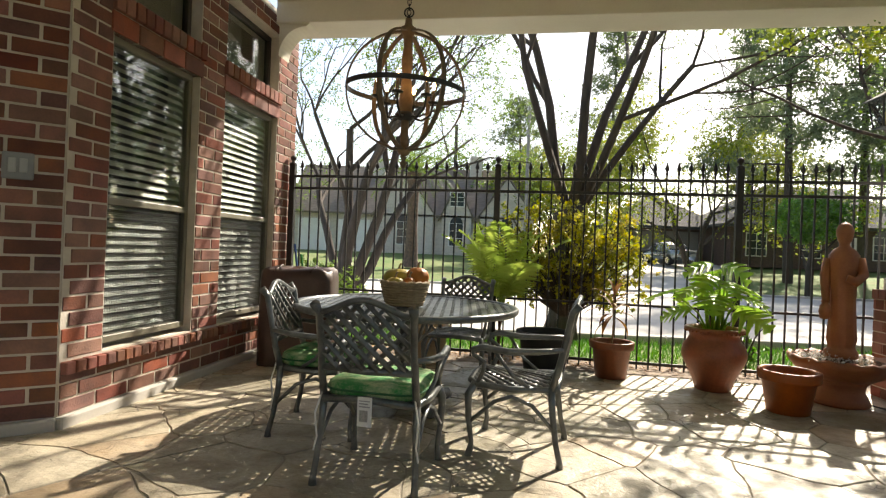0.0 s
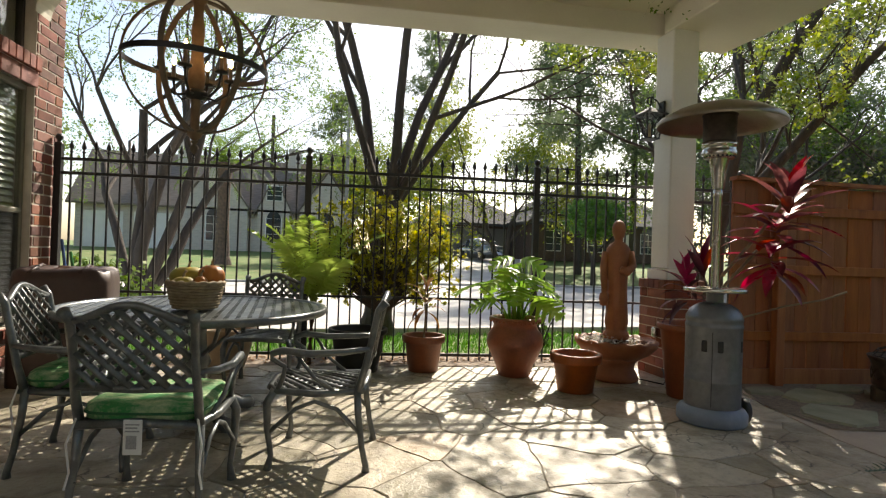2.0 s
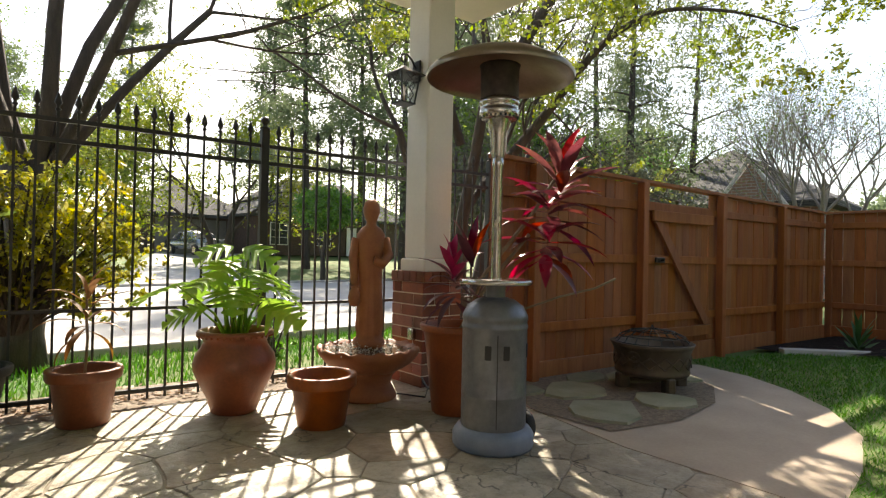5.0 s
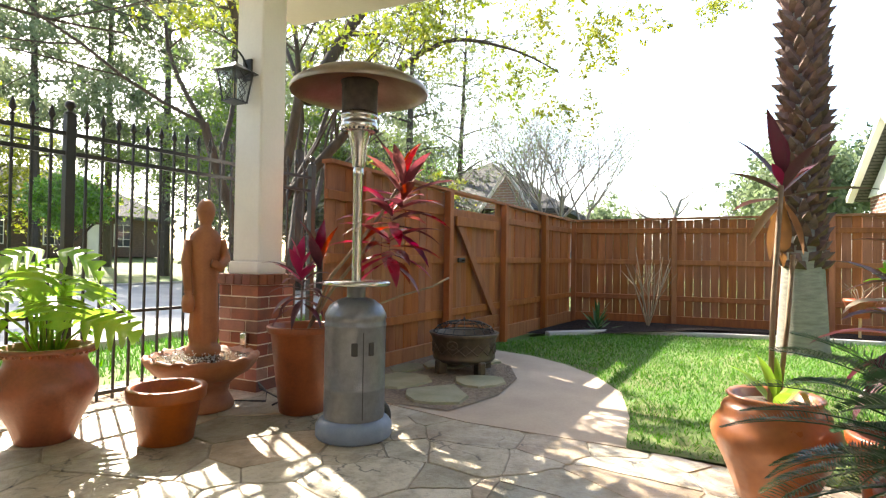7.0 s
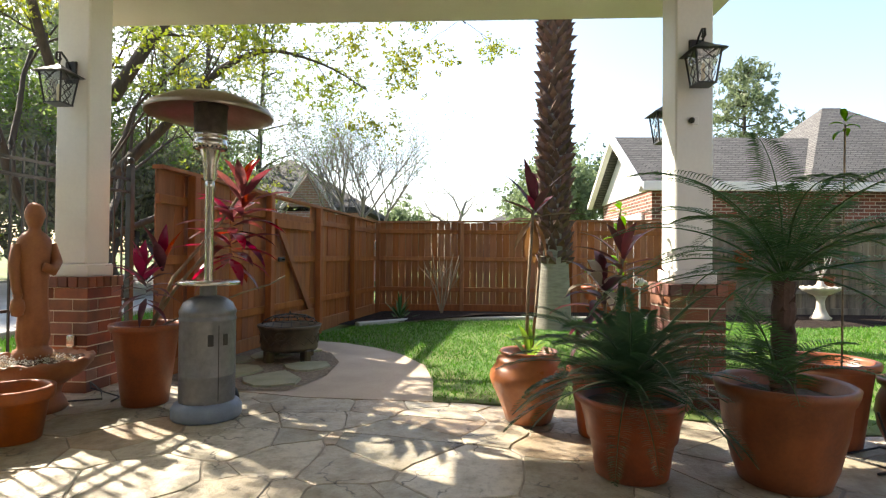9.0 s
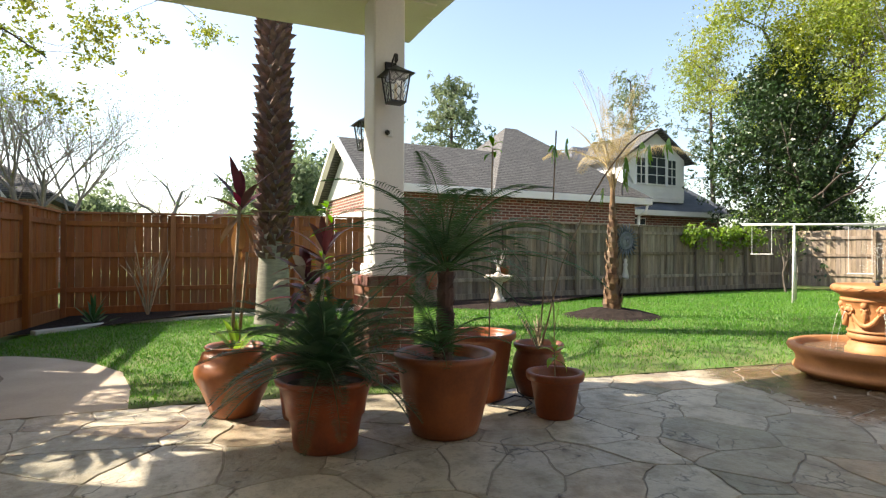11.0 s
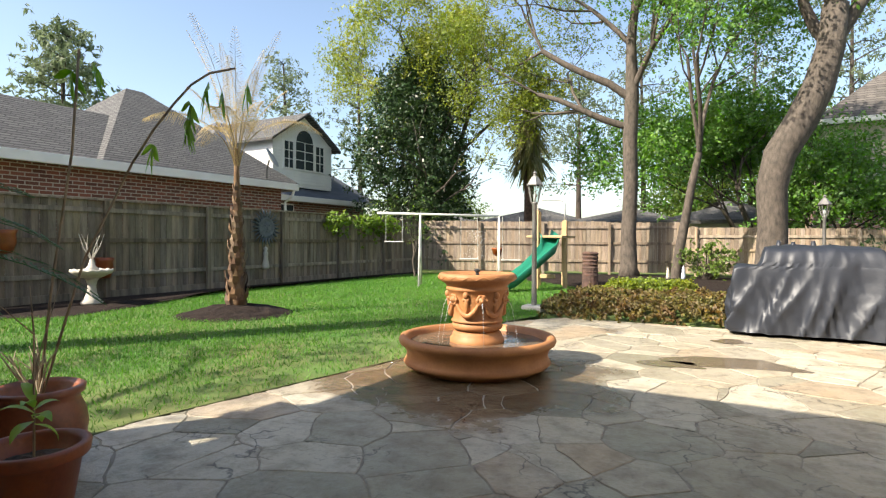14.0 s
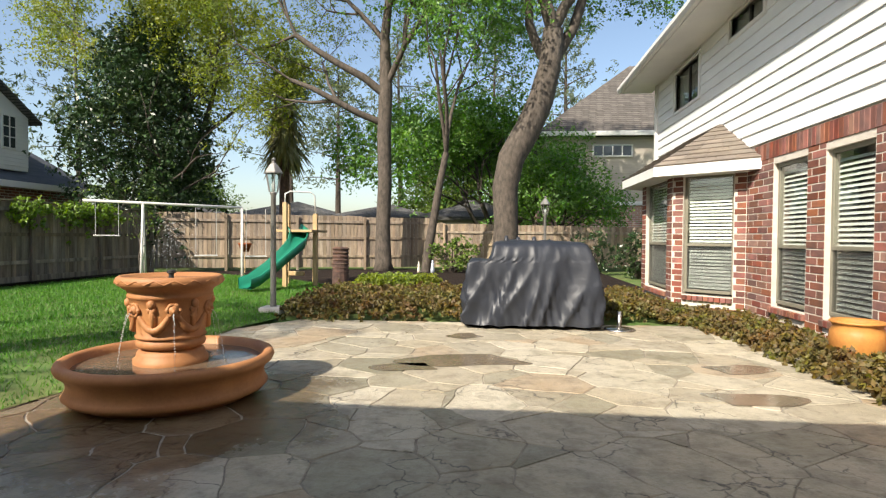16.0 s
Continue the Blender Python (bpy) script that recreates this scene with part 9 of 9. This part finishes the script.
PINKBRICK = brick_tex("pink_brick", (0.42, 0.24, 0.18), (0.34, 0.19, 0.15), (0.5, 0.46, 0.42), 0.3, 0.1)


def house_window(h, x, y, z, w, ht, face, arched=False, shutters=False):
    """face: degrees of the outward normal about z, 0 is +x."""
    m = pose(x, y, z, 0, 0, face - 90)
    wn = part("window", Mesh().bevbox(-w / 2 - 0.06, -0.04, -0.06, w / 2 + 0.06, 0.03, ht + 0.06, 0.01), WHITE, h, "white-framed window", at=m)
    pn = Mesh().box(-w / 2, 0.03, 0, w / 2, 0.036, ht)
    if arched:
        pn.add([(w / 2 * 0.96 * math.cos(math.pi * k / 14), 0.036, ht + 0.02 + w / 2 * math.sin(math.pi * k / 14)) for k in range(15)], [tuple(reversed(range(15)))])
    part("pane", pn, DARKGLASS, wn)
    mu = Mesh().box(-0.02, 0.036, 0, 0.02, 0.05, ht)
    for k in range(1, 3):
        mu.box(-w / 2, 0.036, ht * k / 3 - 0.015, w / 2, 0.05, ht * k / 3 + 0.015)
    part("muntin", mu, WHITE, wn)
    return wn


DARKGLASS = mat("dark_window_glass", (0.05, 0.06, 0.07), (0.03, 0.035, 0.04), 2, 0.06, 0, 10)

# brick house behind the grey fence
nb = thing("neighbour_house", "low brick house with grey shingle roof and white dormer", "house")
part("wall", Mesh().box(14.6, -14.3, 0, 19.6, -3.7, 3.1), FARBRICK, nb)
part("wall", Mesh().box(16.2, -21.2, 0, 22.5, -14.3, 2.9), FARBRICK, nb)
ge = Mesh().add([(14.6, -3.65, 3.1), (19.6, -3.65, 3.1), (17.1, -3.65, 4.82), (14.6, -3.8, 3.1), (19.6, -3.8, 3.1), (17.1, -3.8, 4.82)], [(0, 2, 1), (3, 4, 5), (0, 1, 4, 3), (1, 2, 5, 4), (2, 0, 3, 5)])
part("gable_wall", ge, WHITE, nb)
rf = gable_prism(Mesh(), 14.6, 19.6, -9.5, -3.7, 3.25, 4.95)
part("roof", rf, SHINGLE, nb)
part("roof", hip(Mesh(), 14.6, 22.5, -14.3, -8.2, 3.28, 6.45, 0.45, "y", 3.2), SHINGLE, nb)
part("roof", hip(Mesh(), 16.2, 23.5, -21.2, -12.5, 3.02, 6.3, 0.5, "y", 3.6), mat("blue_grey_shingle", (0.12, 0.13, 0.16), (0.08, 0.09, 0.11), 3, 0.95, 0.6, 25, stretch=(0.5, 0.5, 5)), nb)
part("fascia", Mesh().bevbox(14.1, -14.7, 3.02, 14.2, -3.3, 3.26, 0.01).bevbox(14.2, -14.76, 3.02, 22.9, -14.7, 3.26, 0.01), WHITE, nb)
part("fascia", Mesh().bevbox(15.62, -21.7, 2.78, 15.72, -14.5, 3.0, 0.01), WHITE, nb)
part("barge_board", Mesh().tube([(14.2, -3.3, 3.05), (17.1, -3.3, 5.0)], 0.12, 4).tube([(20.0, -3.3, 3.05), (17.1, -3.3, 5.0)], 0.12, 4), WHITE, nb)
part("downpipe", Mesh().tube([(14.15, -14.5, 3.05), (14.2, -14.45, 2.8), (14.5, -14.4, 2.6), (14.52, -14.4, 0.1)], 0.05, 6), WHITE, nb)
part("garage_door", Mesh().bevbox(15.2, -3.69, 0.1, 19.0, -3.6, 2.5, 0.02), WHITE, nb, "white panelled garage door")
dm = part("dormer", Mesh().box(16.0, -18.6, 3.4, 19.5, -15.2, 5.3), WHITE, nb, "white sided dormer with an arched window")
dg = Mesh().add([(16.0, -18.6, 5.3), (16.0, -15.2, 5.3), (16.0, -16.9, 6.35), (19.5, -18.6, 5.3), (19.5, -15.2, 5.3), (19.5, -16.9, 6.35)], [(0, 2, 1), (3, 4, 5), (0, 3, 5, 2), (1, 2, 5, 4)])
part("dormer_gable", dg, WHITE, nb)
lap = Mesh()
for k in range(14):
    z = 3.55 + k * 0.13
    lap.add([(15.995, -18.6, z), (15.995, -15.2, z), (15.97, -15.2, z), (15.97, -18.6, z), (15.992, -15.2, z + 0.13), (15.992, -18.6, z + 0.13)], [(0, 1, 2, 3), (3, 2, 4, 5)])
part("lap_siding", lap, WHITE, nb)
part("dormer_roof", gable_prism(Mesh(), 16.0, 20.5, -18.6, -15.2, 5.28, 6.4, "x", 0.3, 0.1), SHINGLE, nb)
house_window(nb, 15.97, -16.9, 4.15, 1.0, 1.1, 180, True)
house_window(nb, 15.97, -16.0, 4.15, 0.45, 1.05, 180)
house_window(nb, 15.97, -17.8, 4.15, 0.45, 1.05, 180)
house_window(nb, 16.18, -16.0, 1.9, 0.9, 0.75, 180)
dsh = thing("satellite_dish", "grey satellite dish on the neighbour's roof", "dish", (14.25, -13.3, 3.25))
dish = Mesh().lathe([(0.0, 0.0), (0.2, 0.03), (0.36, 0.1), (0.37, 0.11), (0.2, 0.05), (0.0, 0.02)], 24)
mm = pose(-0.15, 0, 0.75, 60, 0, -60)
dish.v = [tuple(mm @ Vector(p)) for p in dish.v]
part("reflector", dish, mat("dish_grey", (0.5, 0.5, 0.5), (0.42, 0.42, 0.42), 6, 0.5), dsh, smooth=True)
part("mast", Mesh().tube([(0, 0, 0), (0, 0, 0.4), (-0.12, 0, 0.72)], 0.03, 6), IRON, dsh)

# pale house with gables across the street
wh = thing("street_house", "pale brick house with steep gables across the street", "house")
z0 = rise(0, 38)
part("wall", Mesh().box(-12, 38, z0, 4.5, 46, 3.7), PALEBRICK, wh)
part("roof", gable_prism(Mesh(), -12, 4.5, 38, 46, 3.75, 7.2, "x", 0.4), SHINGLEB, wh)
for (a, b, pk) in ((-6.2, -2.2, 6.4), (-1.6, 0.4, 5.6), (1.0, 4.6, 6.2)):
    part("gable_wall", Mesh().add([(a, 37.6, z0), (b, 37.6, z0), (b, 37.6, 3.6), ((a + b) / 2, 37.6, pk), (a, 37.6, 3.6), (a, 40, z0), (b, 40, z0), (b, 40, 3.6), ((a + b) / 2, 40, pk), (a, 40, 3.6)], [(0, 1, 2, 3, 4), (1, 6, 7, 2), (0, 4, 9, 5), (2, 7, 8, 3), (3, 8, 9, 4)]), PALEBRICK, wh)
    part("gable_roof", gable_prism(Mesh(), a, b, 37.7, 42, 3.65, pk + 0.1, "y", 0.25), SHINGLEB, wh)
    house_window(wh, (a + b) / 2, 37.58, 1.5, 0.9, 1.5, 270, True)
part("garage_door", Mesh().bevbox(-8.8, 37.93, z0, -6.6, 37.99, z0 + 2.2, 0.02), WHITE, wh, "white garage door")
part("garage_door", Mesh().bevbox(-11.6, 37.93, z0, -9.4, 37.99, z0 + 2.2, 0.02), WHITE, wh, "white garage door")
for x in (-7.0, 0.2):
    part("chimney", Mesh().bevbox(x, 41, 5, x + 0.9, 42, 8.2, 0.04), PALEBRICK, wh)
house_window(wh, -0.6, 37.57, 4.2, 0.9, 0.9, 270)
# dark brick house at the driveway
dh = thing("street_house", "dark brick house with grey roof and open garage", "house")
part("wall", Mesh().box(10.5, 40, z0, 18.2, 47, 3.5), DARKBRICK, dh)
part("wall", Mesh().box(17.0, 36, z0, 30, 44, 3.6), DARKBRICK, dh)
part("roof", hip(Mesh(), 10.5, 18.2, 40, 47, 3.5, 6.0, 0.5, "x"), SHINGLE, dh)
part("roof", hip(Mesh(), 17.0, 30, 36, 44, 3.6, 6.6, 0.5, "x"), SHINGLE, dh)
# Flat dark panel on the solid wall gives the shade inside the garage.
part("garage_opening", Mesh().box(12.0, 39.92, z0, 16.6, 39.98, z0 + 2.3), ROOM, dh, "flat dark panel for the shade inside the open garage")
for x in (18.6, 22.0, 26.5):
    house_window(dh, x, 35.98, 1.6, 1.2, 1.4, 270, True)
part("front_door", Mesh().bevbox(24.0, 35.9, z0, 25.0, 35.97, z0 + 2.1, 0.02), WHITE, dh, "white front door")
# houses past the cedar fence
for (x, y, w, d, h, lab) in ((21.0, 9.5, 10, 8, 5.3, "brick house with a grey hipped roof beyond the gate"), (44, -3.2, 10, 11, 4.6, "distant brick house with a white gable"), (45, 9.0, 10, 9, 4.6, "distant house with a dark roof")):
    fh = thing("far_house", lab, "house")
    part("wall", Mesh().box(x, y - d / 2, 0, x + w, y + d / 2, h * 0.58), PINKBRICK, fh)
    part("roof", hip(Mesh(), x, x + w, y - d / 2, y + d / 2, h * 0.58, h + 0.4, 0.4, "y" if d > w else "x"), SHINGLE, fh)
    for k in (-0.25, 0.2):
        part("gable_wall", Mesh().add([(x - 0.4, y + d * k - 1.2, h * 0.5), (x - 0.4, y + d * k + 1.2, h * 0.5), (x - 0.4, y + d * k, h * 0.82), (x + 3, y + d * k, h * 0.82)], [(0, 1, 2), (0, 2, 3), (1, 3, 2)]), PINKBRICK, fh)
        part("gable_trim", Mesh().tube([(x - 0.45, y + d * k - 1.35, h * 0.48), (x - 0.45, y + d * k, h * 0.85), (x - 0.45, y + d * k + 1.35, h * 0.48)], 0.1, 4), WHITE, fh)
        house_window(fh, x - 0.03, y + d * k, 1.0, 1.0, 1.2, 180)
# tall pale house behind the yard, and low roofs beyond the back fence
SHINGLED = brick_tex("brown_grey_shingle", (0.15, 0.13, 0.115), (0.09, 0.08, 0.07), (0.04, 0.035, 0.03), 0.35, 0.13)
th = thing("far_house", "two-storey pale house with brown hipped roof", "house")
part("wall", Mesh().box(-17, -38, 2.9, -2.9, -28, 6.3), mat("tan_siding", (0.50, 0.44, 0.37), (0.42, 0.37, 0.31), 2, 0.85, 0.3, 40, stretch=(0.4, 0.4, 6)), th)
part("lower_wall", Mesh().box(-17.02, -38, 0, -2.88, -27.98, 2.9), PINKBRICK, th)
part("roof", hip(Mesh(), -17, -2.9, -38, -28, 6.3, 11.0, 0.5, "x"), SHINGLED, th)
part("band", Mesh().bevbox(-17.1, -27.96, 2.82, -2.8, -27.86, 3.0, 0.01), WHITE, th)
part("fascia", Mesh().bevbox(-17.5, -27.55, 6.1, -2.4, -27.45, 6.32, 0.01), WHITE, th)
wn = part("window", Mesh().bevbox(-7.0, -28.0, 5.15, -5.1, -27.9, 5.75, 0.01), WHITE, th, "row of small high panes")
for k in range(4):
    part("pane", Mesh().box(-6.93 + k * 0.45, -27.9, 5.22, -6.53 + k * 0.45, -27.89, 5.68), DARKGLASS, wn)
for (x0, x1, y, zt) in ((8.5, 14.5, -30, 3.3), (3.0, 9.0, -31, 3.2), (-1.5, 3.5, -30, 3.4), (16, 22, -29, 3.4)):
    lh = thing("far_house", "low house with a grey roof beyond the back fence", "house")
    part("wall", Mesh().box(x0, y - 6, 0, x1, y, 2.3), STUCCO, lh)
    part("roof", hip(Mesh(), x0, x1, y - 6, y, 2.3, zt, 0.4, "x"), SHINGLE, lh)
# utility poles
up2 = thing("utility_pole", "thin grey utility pole across the street", "pole", (2.6, 24.0, 0))
part("pole", Mesh().tube([(0, 0, 0), (0, 0, 7.5)], [0.09, 0.07], 8), GREYPOST, up2)
up2 = thing("utility_pole", "weathered wooden utility pole", "pole", (-0.9, 41.0, 0.5))
part("pole", Mesh().tube([(0, 0, 0), (0, 0, 10)], [0.15, 0.12], 8), BARK, up2)

# parked car in front of the garage
car = thing("parked_car", "grey car parked before the garage, glinting in the sun", "car", (13.2, 36.0, rise(0, 36) + 0.03), 10)
bd = Mesh()
prof = [(-0.85, 0.35), (-0.9, 0.6), (-0.88, 0.85), (-0.78, 0.95), (-0.66, 1.35), (-0.5, 1.45), (0.5, 1.45), (0.66, 1.35), (0.78, 0.95), (0.88, 0.85), (0.9, 0.6), (0.85, 0.35)]
secs = [(-2.2, 0.0, 0.5), (-2.1, 0.35, 0.95), (-1.2, 0.42, 1.0), (-0.5, 1.0, 1.0), (0.9, 1.0, 1.0), (1.7, 0.5, 1.0), (2.1, 0.4, 0.95), (2.2, 0.0, 0.5)]
n = len(prof)
v = []
for y, hk, wk in secs:
    for x, z in prof:
        zz = z if z <= 0.95 else 0.95 + (z - 0.95) * max(0, (hk - 0.42) / 0.58)
        v.append((x * wk, y, zz))
bd.add(v, [(i * n + k, i * n + (k + 1) % n, i * n + n + (k + 1) % n, i * n + n + k) for i in range(len(secs) - 1) for k in range(n)] + [tuple(range(n)), tuple(range((len(secs) - 1) * n, len(secs) * n))])
part("body", bd, CARPAINT, car, smooth=True)
part("windscreen", Mesh().add([(-0.66, -1.15, 1.0), (0.66, -1.15, 1.0), (0.52, -0.52, 1.43), (-0.52, -0.52, 1.43)], [(0, 1, 2, 3)]), DARKGLASS, car)
for x in (-0.85, 0.85):
    for y in (-1.35, 1.35):
        wl = part("wheel", Mesh().tube([(x - 0.1, y, 0.32), (x + 0.1, y, 0.32)], 0.32, 20), RUBBER, car)
        part("rim", Mesh().tube([(x - 0.11, y, 0.32), (x + 0.11, y, 0.32)], 0.19, 14), STEEL, wl)
for x in (-0.6, 0.6):
    part("headlight", Mesh().ball((x, -2.12, 0.7), 0.14, 6, (1.3, 0.5, 0.7)), STEEL, car, "bright headlight", smooth=True)

# ---- pieces of walls and pavement ----
lay(wall1, 3.297, 0.07, 0.36, [])
soldier(wall1, 0.0, 3.297, 0.33, 0.085, 0.05, 0.085)
lay(wall1, 3.297, 0.42, 3.76, [(0.5, 1.56, 0.36, 2.83), (1.96, 2.95, 0.36, 2.83), (0.5, 1.56, 2.83, 3.53), (1.96, 2.95, 2.83, 3.53)])
for a, b in ((0.46, 1.6), (1.92, 2.99)):
    soldier(wall1, a, b, 2.6, 0.15, 0.012, 0.3)
    soldier(wall1, a, b, 2.75, 0.13, 0.04, 0.1)
lay(wall2, 2.466, 0.07, 3.68, [], skip=lambda s, z: s > 0.95)
lay(wall3, 11.55, 0.0, 2.4, [(8.6, 9.46, 0.18, 2.34), (9.86, 10.72, 0.18, 2.34)], s0=7.6, material=BRICK)
soldier(wall3, 7.6, 11.3, 2.37, 0.24, 0.014, 0.09)
for a, b in ((8.6, 9.46), (9.86, 10.72)):
    soldier(wall3, a - 0.02, b + 0.02, 0.19, 0.085, 0.05, 0.09)
for w, L, hole in BAYW[:3]:
    lay(w, L, 0.0, 2.3, [(h[0], h[1], 0.18, 2.4) for h in hole])
    for h in hole:
        soldier(w, h[0], h[1], 0.19, 0.085, 0.05, 0.09)

near_stones = sorted(STONES, key=lambda q: max(abs(q[0][0] - 0.6) * 1.0, abs(q[0][1] + 0.4) * 0.75))
for s, ring, h in near_stones[:300]:
    piece("flagstone", stone_mesh(Mesh(), ring, s, h).data("flagstone", STONE), PAVEMENT, pose(s[0], s[1], 0))
rest = Mesh()
for s, ring, h in near_stones[300:]:
    k = len(rest.v)
    stone_mesh(rest, ring, s, h)
    rest.v[k:] = [(x + s[0], y + s[1], z) for x, y, z in rest.v[k:]]
part("flagstones", rest, STONEJ, PAVEMENT, kind="stuff")
